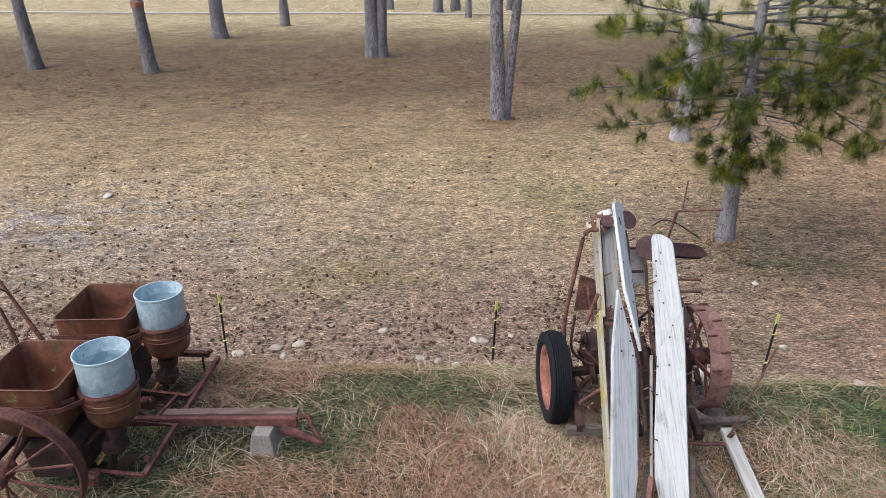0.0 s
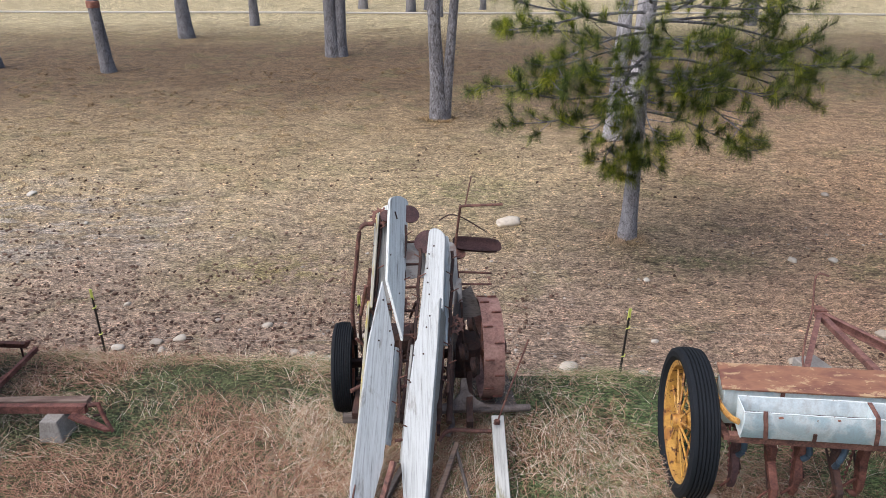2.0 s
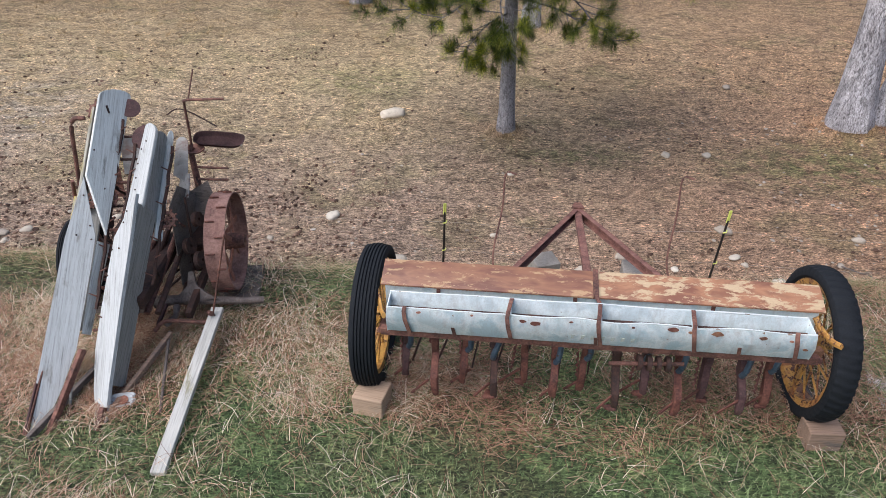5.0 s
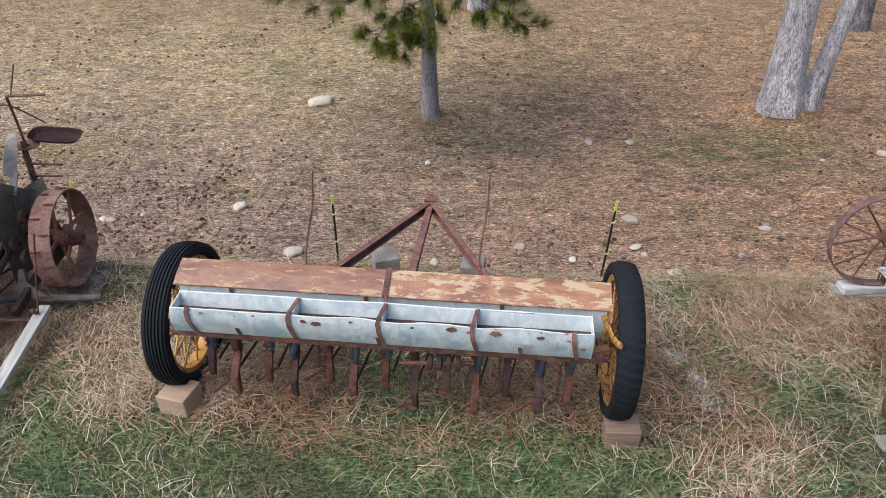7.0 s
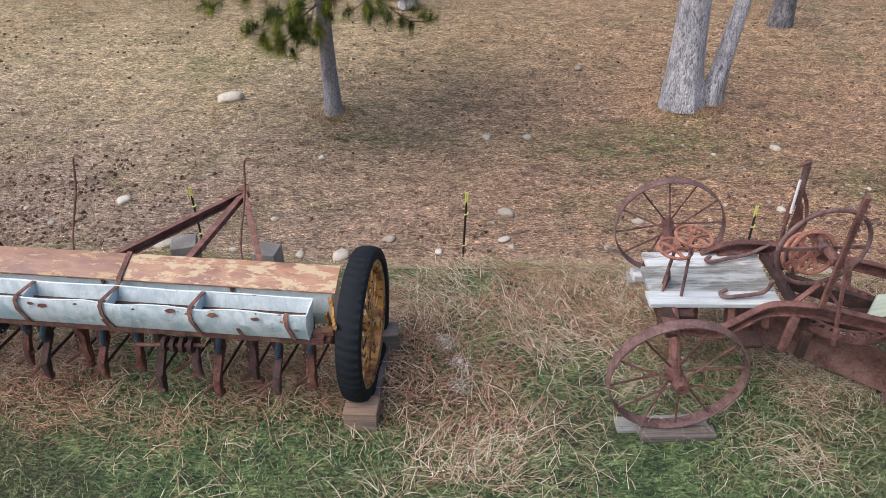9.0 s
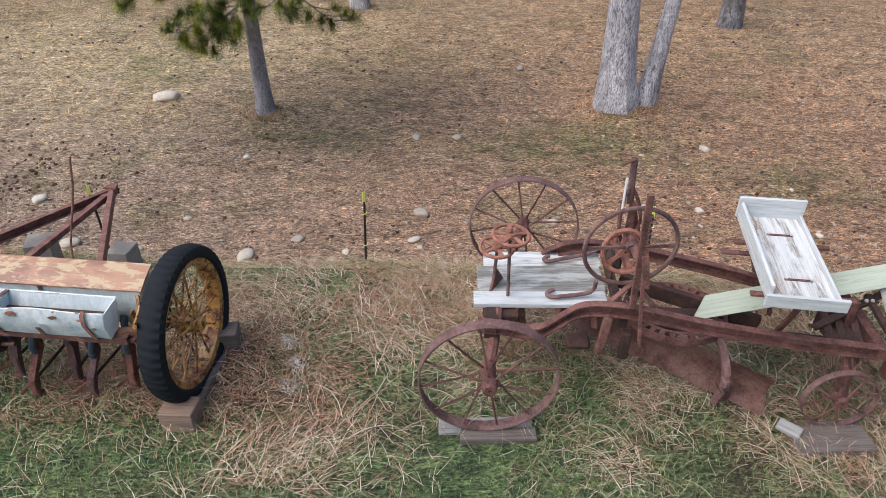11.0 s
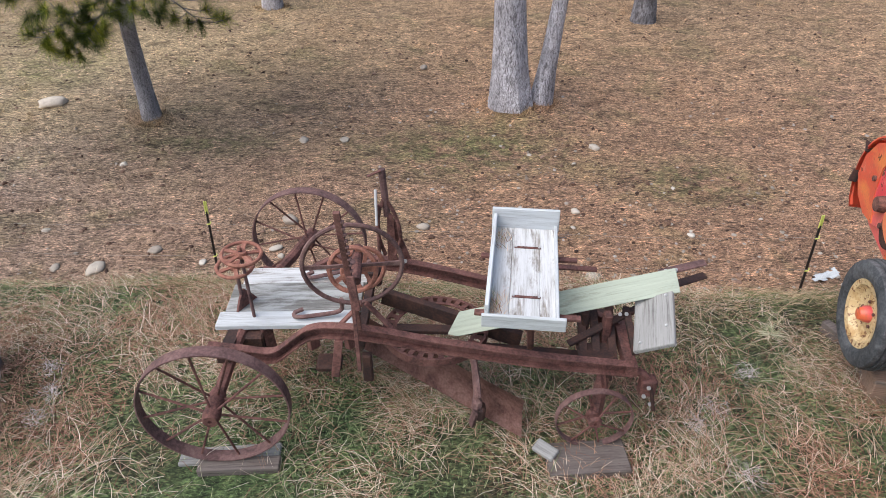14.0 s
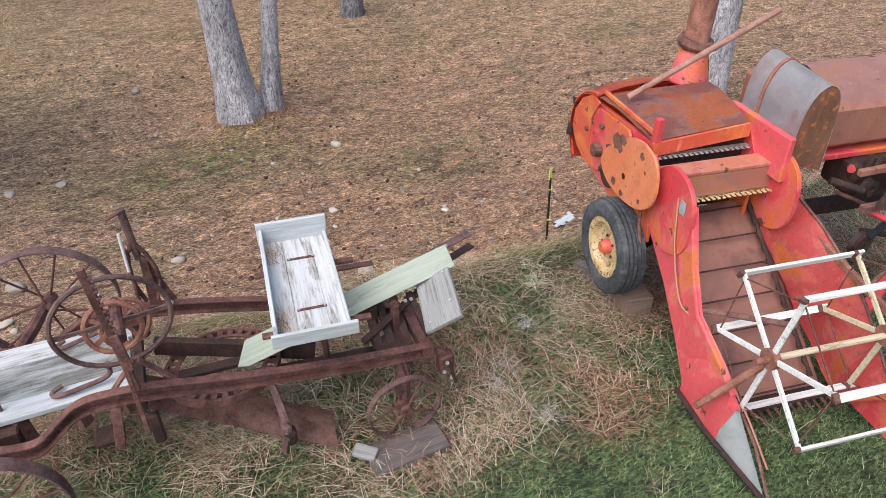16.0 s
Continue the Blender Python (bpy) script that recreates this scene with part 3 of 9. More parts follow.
def box(bm, size, at=(0, 0, 0), m=None, bevel=0.004):
    g = bmesh.ops.create_cube(bm, size=1.0)
    vs = g["verts"]
    for v in vs:
        v.co = Vector((v.co.x * size[0] + at[0], v.co.y * size[1] + at[1], v.co.z * size[2] + at[2]))
    if bevel:
        es = list({e for v in vs for e in v.link_edges})
        vs = list({v for f in bmesh.ops.bevel(bm, geom=es, offset=min(bevel, min(size) * 0.3), segments=1, affect="EDGES")["faces"] for v in f.verts} | {v for v in vs if v.is_valid})
    if m is not None:
        bmesh.ops.transform(bm, matrix=m, verts=vs)
    return bm


def boxed(size, at=(0, 0, 0), m=None, bevel=0.004):
    return box(bmesh.new(), size, at, m, bevel)


def bar(p, q, w, h, up=(0, 0, 1), bm=None, bevel=0.003):
    """A straight bar from p to q, w wide and h high."""
    bm = bm or bmesh.new()
    n = (Vector(q) - Vector(p)).length
    return box(bm, (n, w, h), (n / 2, 0, 0), along(p, q, up), bevel)


def angle_iron(p, q, w, h, th=0.008, up=(0, 0, 1), bm=None):
    bm = bm or bmesh.new()
    n = (Vector(q) - Vector(p)).length
    m = along(p, q, up)
    box(bm, (n, w, th), (n / 2, 0, -th / 2), m, 0.001)
    box(bm, (n, th, h), (n / 2, -w / 2 + th / 2, -h / 2 - th / 2 + 0.0005), m, 0.001)
    return bm


def channel(p, q, h, flange, th=0.008, up=(0, 0, 1), bm=None, side=-1):
    bm = bm or bmesh.new()
    n = (Vector(q) - Vector(p)).length
    m = along(p, q, up)
    box(bm, (n, th, h), (n / 2, 0, 0), m, 0.001)
    for s in (1, -1):
        box(bm, (n, flange, th), (n / 2, side * flange / 2, s * (h / 2 - th / 2)), m, 0.001)
    return bm


def rod(p, q, r, r2=None, seg=10, bm=None):
    bm = bm or bmesh.new()
    n = (Vector(q) - Vector(p)).length
    g = bmesh.ops.create_cone(bm, cap_ends=True, segments=seg, radius1=r, radius2=r if r2 is None else r2, depth=n)
    m = along(p, q) @ pose(0, 0, 0, 0, 90, 0) @ Matrix.Translation((0, 0, n / 2))
    bmesh.ops.transform(bm, matrix=m, verts=g["verts"])
    return bm


def pipe(points, r, seg=8, bm=None, closed=False, squash=1.0):
    """A rod bent through points; r may be a number or one for each point."""
    bm = bm or bmesh.new()
    pts = [Vector(p) for p in points]
    rings, n = [], len(pts)
    up = Vector((0.13, 0.21, 0.97)).normalized()
    for i, p in enumerate(pts):
        a, c = pts[i - 1] if i or closed else p, pts[(i + 1) % n] if i < n - 1 or closed else p
        d = (c - a).normalized()
        u = up if abs(up.dot(d)) < 0.97 else Vector((0.9, 0.1, 0.1))
        x = d.cross(u).normalized()
        y = x.cross(d)
        k = r[i] if isinstance(r, (list, tuple)) else r
        rings.append([bm.verts.new(p + x * (k * math.cos(2 * math.pi * j / seg)) + y * (k * squash * math.sin(2 * math.pi * j / seg))) for j in range(seg)])
    for i in range(n if closed else n - 1):
        a, c = rings[i], rings[(i + 1) % n]
        for j in range(seg):
            bm.faces.new((a[j], a[(j + 1) % seg], c[(j + 1) % seg], c[j]))
    if not closed:
        bm.faces.new(rings[0])
        bm.faces.new(rings[-1])
    return bm


def smooth_path(points, n=6):
    """A rounded line through points (Catmull-Rom)."""
    p = [Vector(k) for k in points]
    p = [2 * p[0] - p[1]] + p + [2 * p[-1] - p[-2]]
    out = []
    for i in range(1, len(p) - 2):
        for j in range(n):
            t = j / n
            out.append(0.5 * ((2 * p[i]) + (p[i + 1] - p[i - 1]) * t + (2 * p[i - 1] - 5 * p[i] + 4 * p[i + 1] - p[i + 2]) * t * t + (3 * p[i] - p[i - 1] - 3 * p[i + 1] + p[i + 2]) * t ** 3))
    return out + [p[-2]]


def lathe(profile, seg=32, m=None, bm=None, closed=True):
    """Turns a profile of (radius, along z) round the z axis."""
    bm = bm or bmesh.new()
    rings = [[bm.verts.new((r * math.cos(2 * math.pi * j / seg), r * math.sin(2 * math.pi * j / seg), h)) for j in range(seg)] for r, h in profile]
    n = len(rings)
    for i in range(n if closed else n - 1):
        a, c = rings[i], rings[(i + 1) % n]
        for j in range(seg):
            bm.faces.new((a[j], a[(j + 1) % seg], c[(j + 1) % seg], c[j]))
    if m is not None:
        bmesh.ops.transform(bm, matrix=m, verts=[v for k in rings for v in k])
    return bm


def slab(outline, thick, m=None, bm=None, bevel=0.0):
    """A flat plate: the outline in x, y, thick in z from 0 up."""
    bm = bm or bmesh.new()
    lo = [bm.verts.new((x, y, 0)) for x, y in outline]
    hi = [bm.verts.new((x, y, thick)) for x, y in outline]
    bm.faces.new(lo[::-1])
    bm.faces.new(hi)
    n = len(lo)
    for i in range(n):
        bm.faces.new((lo[i], lo[(i + 1) % n], hi[(i + 1) % n], hi[i]))
    vs = lo + hi
    if bevel:
        es = [e for e in bm.edges if e.verts[0] in vs and e.verts[1] in vs]
        got = bmesh.ops.bevel(bm, geom=es, offset=bevel, segments=1, affect="EDGES")
        vs = list({v for f in got["faces"] for v in f.verts} | {v for v in vs if v.is_valid})
    if m is not None:
        bmesh.ops.transform(bm, matrix=m, verts=vs)
    return bm


def ribbon(points, w, th, across, bm=None):
    """A flat strap w wide (along across) and th thick, bent through points."""
    bm = bm or bmesh.new()
    pts, ac = [Vector(p) for p in points], Vector(across).normalized()
    rows = []
    for i, p in enumerate(pts):
        d = (pts[min(i + 1, len(pts) - 1)] - pts[max(i - 1, 0)]).normalized()
        n = d.cross(ac).normalized()
        rows.append([bm.verts.new(p + ac * (a * w / 2) + n * (b * th / 2)) for a, b in ((-1, -1), (1, -1), (1, 1), (-1, 1))])
    for a, c in zip(rows, rows[1:]):
        for j in range(4):
            bm.faces.new((a[j], a[(j + 1) % 4], c[(j + 1) % 4], c[j]))
    bm.faces.new(rows[0])
    bm.faces.new(rows[-1])
    return bm


def bolt(p, n, r, parent, mat="bolt"):
    a = Vector(p)
    part("bolt", rod(a, a + Vector(n).normalized() * r * 0.9, r, r * 0.8, 6), mat, parent)


def rough_up(bm, amount, scale):
    for v in bm.verts:
        v.co += noise.noise_vector(v.co * scale) * amount
    return bm


# ---- wheels: the axle along local z ----
def steel_wheel(parent, m, r, width, spokes, mat="rust", hub_r=0.05, hub_len=0.16, spoke_r=0.008, rim_t=0.008, label="", spoke_mat=None, dish=0.03):
    w = part("wheel", lathe([(r - rim_t, -width / 2), (r, -width / 2), (r, width / 2), (r - rim_t, width / 2)], 56), mat, parent, label, m)
    part("hub", lathe([(0.012, -hub_len / 2), (hub_r * 0.8, -hub_len / 2), (hub_r, -hub_len * 0.3), (hub_r * 0.8, 0), (hub_r, hub_len * 0.3), (hub_r * 0.75, hub_len / 2), (0.012, hub_len / 2)], 16, closed=True), spoke_mat or mat, w, "", m)
    for i in range(spokes):
        a = 2 * math.pi * (i + 0.3) / spokes
        s = dish if i % 2 else -dish
        c, n = math.cos(a), math.sin(a)
        part("spoke", rod((hub_r * 0.8 * c, hub_r * 0.8 * n, s), ((r - rim_t) * c, (r - rim_t) * n, 0), spoke_r, None, 7), spoke_mat or mat, w, "", m)
    return w


def tyre_bm(r, width, wall, grooves=0, seg=64):
    h = width / 2
    pr = [(r - wall, -h * 0.62), (r - wall * 0.72, -h * 0.95), (r - wall * 0.38, -h), (r - wall * 0.12, -h * 0.86)]
    if grooves:
        span = h * 1.5
        for i in range(grooves):
            a = -span / 2 + span * i / grooves
            b = a + span / grooves
            k = r - 0.35 * wall * abs((a + b) / span) ** 2 * 0.35
            pr += [(k, a + 0.0025), (k, b - 0.007), (k - 0.011, b - 0.006), (k - 0.011, b + 0.0015)]
    else:
        pr += [(r, -h * 0.45), (r + 0.004, 0), (r, h * 0.45)]
    pr += [(r - wall * 0.12, h * 0.86), (r - wall * 0.38, h), (r - wall * 0.72, h * 0.95), (r - wall, h * 0.62)]
    return lathe(pr, seg)


def worn_tread(bm, r, width, count):
    """Presses slanting worn bars into the tread of a tyre."""
    for v in bm.verts:
        q = math.hypot(v.co.x, v.co.y)
        if q > r - 0.03:
            a = math.atan2(v.co.y, v.co.x) / (2 * math.pi) * count + abs(v.co.z) / width * 1.2 + (0.5 if v.co.z > 0 else 0)
            k = 1 - (0.011 if a % 1.0 < 0.3 else 0.0) / q
            v.co.x, v.co.y = v.co.x * k, v.co.y * k
    return bm


# ---- the land ----
def lip(x):
    return 5.27 - 0.056 * x


def value_noise(x, y, seed):
    """Smooth value noise for arrays, 0 to 1."""
    rng = np.random.RandomState(seed)
    tab = rng.rand(256, 256)
    xi, yi = np.floor(x).astype(int), np.floor(y).astype(int)
    fx, fy = x - xi, y - yi
    fx, fy = fx * fx * (3 - 2 * fx), fy * fy * (3 - 2 * fy)
    a, b = tab[xi % 256, yi % 256], tab[(xi + 1) % 256, yi % 256]
    c, d = tab[xi % 256, (yi + 1) % 256], tab[(xi + 1) % 256, (yi + 1) % 256]
    return (a * (1 - fx) + b * fx) * (1 - fy) + (c * (1 - fx) + d * fx) * fy


def height(x, y):
    """The bank is level; it falls 1.4 m to a field that rises gently towards the trees."""
    x, y = np.asarray(x, float), np.asarray(y, float)
    s = y - lip(x) - 0.10 * (value_noise(x * 0.9, y * 0.2, 5) - 0.5)
    fieldz = np.interp(y, [6.5, 8.4, 10.3, 12, 16, 20, 30, 34, 60, 90], [-1.41, -1.45, -1.41, -1.33, -1.06, -0.97, -0.64, -0.54, 0.15, 0.3])
    fieldz = fieldz + 0.05 * (value_noise(x * 0.7, y * 0.7, 7) - 0.5) + 0.03 * (value_noise(x * 2.7, y * 2.7, 8) - 0.5)
    for cx, cy, up, rad in ((4.98, 11.25, 0.13, 0.55), (11.25, 11.45, 0.20, 0.8)):     # mounds round the near pines' roots
        fieldz = fieldz + up * np.exp(-((x - cx) ** 2 + (y - cy) ** 2) / rad ** 2)
    fall = np.sin(np.clip(s / 1.3, 0, 1) * math.pi / 2)
    bank = 0.035 * (value_noise(x * 1.9, y * 1.9, 9) - 0.5) + 0.03 * np.clip(1 + s / 0.5, 0, 1)
    return np.where(s <= 0, bank, bank * (1 - fall) + fieldz * fall)


def ground_at(x, y):
    return float(height(np.array([x]), np.array([y]))[0])


def mesh_from(name, verts, faces_flat, per_face):
    """A mesh from arrays: verts (n, 3), corners of all faces, corners in each face."""
    me = bpy.data.meshes.new(name)
    n = len(faces_flat) // per_face
    me.vertices.add(len(verts))
    me.vertices.foreach_set("co", np.asarray(verts, np.float32).ravel())
    me.loops.add(len(faces_flat))
    me.loops.foreach_set("vertex_index", np.asarray(faces_flat, np.int32))
    me.polygons.add(n)
    me.polygons.foreach_set("loop_start", np.arange(0, n * per_face, per_face, dtype=np.int32))
    me.polygons.foreach_set("use_smooth", np.ones(n, bool))
    me.update(calc_edges=True)
    return me


def make_ground():
    xs = np.concatenate([-np.geomspace(400, 31, 14), np.arange(-30, -9, 0.7), np.arange(-9, 22, 0.14), np.arange(22, 45, 0.7), np.geomspace(46, 400, 14)])
    ys = np.concatenate([-np.geomspace(400, 6, 12), np.arange(-5, 1, 0.6), np.arange(1.2, 8, 0.12), np.arange(8, 24, 0.28), np.arange(24, 60, 0.9), np.geomspace(61, 500, 16)])
    gx, gy = np.meshgrid(xs, ys)
    v = np.stack([gx.ravel(), gy.ravel(), height(gx.ravel(), gy.ravel())], 1)
    w, h = len(xs), len(ys)
    i = (np.arange(h - 1)[:, None] * w + np.arange(w - 1)[None, :]).ravel()
    f = np.stack([i, i + 1, i + w + 1, i + w], 1).ravel()
    me = mesh_from("ground", v, f, 4)
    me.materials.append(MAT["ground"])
    return tagged(new("ground", me), "dry park ground with dead grass, needle litter and a turfed bank", "ground", kind="structure")


make_ground()


# ---- trees ----
def strands(name, mat, base, way, length, width, lift, rise, bend, segs=3, kind="stuff", label="", category="", parent=None):
    """Many thin blades in one mesh: each starts at base, runs along way, arches by lift and bends aside."""
    n = len(base)
    side = np.stack([-way[:, 1], way[:, 0], np.zeros(n)], 1)
    side /= np.linalg.norm(side, axis=1)[:, None] + 1e-9
    up = np.array([0, 0, 1.0])
    verts = np.empty((n, segs + 1, 2, 3), np.float32)
    for k in range(segs + 1):
        t = k / segs
        p = base + way * (length * t)[:, None] + side * (bend * length * t * t)[:, None] + up * (lift * length * 4 * t * (1 - t) + rise * length * t)[:, None]
        ww = (width * (1.0 - 0.75 * t))[:, None] * 0.5
        verts[:, k, 0], verts[:, k, 1] = p - side * ww, p + side * ww
    stride = (segs + 1) * 2
    q = np.concatenate([np.array([2 * k, 2 * k + 1, 2 * k + 3, 2 * k + 2]) for k in range(segs)])
    f = (np.arange(n)[:, None] * stride + q[None, :]).ravel()
    me = mesh_from(name, verts.reshape(-1, 3), f, 4)
    me.materials.append(MAT[mat])
    if parent is not None:
        return part_mesh(name, me, mat, parent, label)
    return tagged(new(name, me), label, category, kind=kind)


def trunk_bm(p, q, r0, r1, flare=1.35, seg=16, rings=14, wob=0.03, seed=0):
    p, q = Vector(p), Vector(q)
    pts, rad = [], []
    for i in range(rings + 1):
        t = i / rings
        off = noise.noise_vector(Vector((seed * 3.1, t * 2.5, 0.3))) * wob * (q - p).length * 0.25 * t
        pts.append(p.lerp(q, t) + Vector((off.x, off.y, 0)))
        rad.append((r0 * (1 - t) + r1 * t) * (1 + (flare - 1) * math.exp(-t * rings * 0.9)))
    bm = pipe(pts, rad, seg)
    for v in bm.verts:
        k = noise.noise(Vector((v.co.x * 7, v.co.y * 7, v.co.z * 1.7 + seed)))
        c = p.lerp(q, max(0, min(1, (v.co.z - p.z) / max(0.01, q.z - p.z))))
        d = Vector((v.co.x - c.x, v.co.y - c.y, 0))
        v.co += d * (0.09 * k + 0.16 * math.exp(-3.5 * max(0.0, v.co.z - p.z)) * max(-0.2, noise.noise(Vector((v.co.x * 4.5, v.co.y * 4.5, seed)))))
    return bm


def tufts(name, parent, tips, needle=0.15, count=46, seed=1, mat="needles", width=0.0050):
    """Round brushes of long needles at the branch tips (rows of place and direction)."""
    rng = np.random.RandomState(seed)
    tips = np.asarray(tips, float)
    n = len(tips)
    full = np.repeat(0.75 + 0.5 * rng.rand(n), count)
    d = np.repeat(tips[:, 3:6], count, 0)
    c = np.repeat(tips[:, :3], count, 0) - d * (0.13 * rng.rand(n * count, 1) ** 1.3)
    out = rng.normal(size=(n * count, 3))
    out -= d * (out * d).sum(1)[:, None]
    out /= np.linalg.norm(out, axis=1)[:, None] + 1e-9
    way = d * (0.15 + 0.95 * rng.rand(n * count, 1)) + out * (0.45 + 0.5 * rng.rand(n * count, 1))
    way /= np.linalg.norm(way, axis=1)[:, None]
    way[:, 2] -= 0.12
    ln = needle * (0.75 + 0.4 * rng.rand(n * count)) * full
    return strands(name, mat, c, way, ln, np.full(n * count, width), np.zeros(n * count), np.zeros(n * count), rng.normal(size=n * count) * 0.08, 1, parent=parent)


def branch_tips(start, way, length, rng, droop=0.1, side=5, tips=None, segs=None, sub=0.34, bare=0.3):
    """A limb with side twigs; adds its polylines to segs and the tufts' places to tips."""
    pts, p, d = [Vector(start)], Vector(start), Vector(way).normalized()
    steps = 9
    for i in range(steps):
        d = (d + Vector((rng.normal() * 0.10, rng.normal() * 0.10, rng.normal() * 0.06 - droop * 0.06 + 0.035 * i * (0.06 if i > 5 else 0)))).normalized()
        p = p + d * (length / steps)
        pts.append(p.copy())
    segs.append((pts, [0.02 * length / 2.2 * (1 - 0.85 * i / steps) + 0.004 for i in range(steps + 1)]))
    for k in range(side):
        t = bare + (1 - bare) * (k + rng.rand() * 0.8) / side
        i = min(steps - 1, int(t * steps))
        a = pts[i].lerp(pts[i + 1], t * steps - i)
        fw = (pts[i + 1] - pts[i]).normalized()
        sd = fw.cross(Vector((0, 0, 1))).normalized() * (1 if k % 2 else -1)
        w = (fw * (0.5 + 0.4 * rng.rand()) + sd * (0.5 + 0.6 * rng.rand()) + Vector((0, 0, rng.normal() * 0.25 + 0.1))).normalized()
        ln = length * sub * (1.15 - t * 0.6) * (0.6 + 0.7 * rng.rand())
        mid = a + w * ln * 0.5 + Vector((0, 0, -0.03 * ln))
        end = a + w * ln + Vector((0, 0, 0.10 * ln))
        segs.append(([a, mid, end], [0.008, 0.006, 0.003]))
        w2 = (end - mid).normalized()
        for e, ww in ((end, w2), (mid.lerp(end, 0.35) + sd * 0.05, (w2 + sd * 0.6).normalized()), (mid.lerp(end, 0.6) + Vector((0, 0, 0.04)), (w2 - sd * 0.5 + Vector((0, 0, 0.3))).normalized())):
            tips.append((*e, *ww))
    e = (pts[-1] - pts[-2]).normalized()
    for k in range(3):
        tips.append((*(pts[-1] - e * 0.07 * k), *(e + Vector((rng.normal(), rng.normal(), rng.normal())) * 0.25).normalized()))


def limbs_bm(segs, seg=5):
    bm = bmesh.new()
    for pts, rad in segs:
        pipe(pts, rad, seg, bm)
    return bm


def pine(x, y, trunks, crown_from, crown_to, spread, label, seed, count=8, needle=0.19, per_tuft=9, name="pine_tree", bark_mat="bark", flare=1.3):
    """A pine with one or more trunks: (dx, dy, base radius, lean x, lean y, height)."""
    z = ground_at(x, y) - 0.06
    tree = thing(name, pose(x, y, z), label, "tree", "pines of the park")
    rng = np.random.RandomState(seed)
    tips, segs = [], []
    for j, (dx, dy, r, lx, ly, h) in enumerate(trunks):
        p, q = Vector((x + dx, y + dy, z)), Vector((x + dx + lx, y + dy + ly, z + h))
        part("trunk", trunk_bm(p, q, r, r * 0.28, flare, 22, 20, seed=seed + j), bark_mat, tree)
        for k in range(count):
            t = (crown_from + (crown_to - crown_from) * (k + 0.5 * rng.rand()) / count) / h
            if t > 0.97:
                continue
            a = k * 2.4 + rng.rand() * 0.8
            s = p.lerp(q, t)
            ln = spread * (1.0 - 0.72 * k / count) * (0.75 + 0.4 * rng.rand())
            branch_tips(s, (math.cos(a), math.sin(a), 0.15 + 0.25 * rng.rand()), ln, rng, 0.1, 5, tips, segs)
    lm = part("limbs", limbs_bm(segs), "bark", tree)
    lm["kind"] = "stuff"
    tufts("crown", tree, tips, needle, per_tuft, seed, width=0.009)
    return tree


# ---- stones, cones, fence ----
def stone_object(x, y, r, seed, name="stone", label="pale rounded field stone lying on the bare ground", flat=0.6, long=1.3, turn=None):
    bm = bmesh.new()
    bmesh.ops.create_icosphere(bm, subdivisions=3, radius=1.0)
    rng = random.Random(seed)
    a = rng.uniform(0, 180) if turn is None else turn
    for v in bm.verts:
        k = 1 + 0.30 * noise.noise(v.co * 1.1 + Vector((seed * 1.7, 0, 0))) + 0.10 * noise.noise(v.co * 3.1 + Vector((seed, 4, 0)))
        v.co = Vector((v.co.x * k * r * long, v.co.y * k * r, v.co.z * k * r * flat))
    me = bpy.data.meshes.new(name)
    bm.to_mesh(me)
    bm.free()
    me.materials.append(MAT["stone"])
    me.polygons.foreach_set("use_smooth", [True] * len(me.polygons))
    ob = new(name, me)
    ob.matrix_basis = pose(x, y, ground_at(x, y) + r * flat * 0.45, 0, 0, a)
    return tagged(ob, label, "stone", "scattered stones")


def lumps(name, mat, label, category, xs, ys, rad, seed, squash=0.7):
    """Small uneven lumps lying on the ground, in one mesh."""
    rng = np.random.RandomState(seed)
    bm = bmesh.new()
    bmesh.ops.create_icosphere(bm, subdivisions=1, radius=1.0)
    bm.verts.ensure_lookup_table()
    unit = np.array([v.co[:] for v in bm.verts])
    tri = np.array([[v.index for v in f.verts] for f in bm.faces])
    bm.free()
    n, k = len(xs), len(unit)
    r = rad[:, None, None]
    shape = unit[None] * (1 + rng.uniform(-0.42, 0.42, (n, k, 1))) * r
    stretch = rng.uniform(0.75, 1.45, (n, 1, 1))
    a = rng.uniform(0, 6.28, n)
    c, s = np.cos(a)[:, None], np.sin(a)[:, None]
    X, Y, Zc = shape[..., 0] * stretch[..., 0], shape[..., 1], shape[..., 2] * squash
    v = np.stack([X * c - Y * s + xs[:, None], X * s + Y * c + ys[:, None], Zc + (height(xs, ys) + rad * squash * 0.5)[:, None]], 2)
    f = (tri[None] + (np.arange(n) * k)[:, None, None]).ravel()
    me = mesh_from(name, v.reshape(-1, 3), f, 3)
    me.polygons.foreach_set("use_smooth", np.zeros(len(me.polygons), bool))
    me.materials.append(MAT[mat])
    return tagged(new(name, me), label, category, kind="stuff")


def fence_post(x, y, top_dx, top_dy, h):
    z = ground_at(x, y)
    p, q = Vector((x, y, z - 0.05)), Vector((x + top_dx, y + top_dy, z + h))
    e = thing("fence_post", pose(x, y, z), "black plastic step-in fence post with yellow-green clips and tip", "fence post", "electric fence posts")
    part("shaft", rod(p, p.lerp(q, 0.885), 0.0155, 0.014, 8), "black", e)
    for s in (-1, 1):
        o = Vector((s * 0.010, 0, 0))
        part("tip", rod(p.lerp(q, 0.86) + o, q + o, 0.0095, 0.009, 6), "clip", e, "yellow-green forked tip")
    for t in (0.36, 0.75):
        a = p.lerp(q, t)
        part("clip", pipe([a + Vector((-0.020, -0.012, -0.012)), a + Vector((0.016, -0.021, 0)), a + Vector((0.028, -0.004, 0.014)), a + Vector((0.002, 0.018, 0.008))], 0.008, 5), "clip", e, "yellow plastic wire clip")
    return p, q


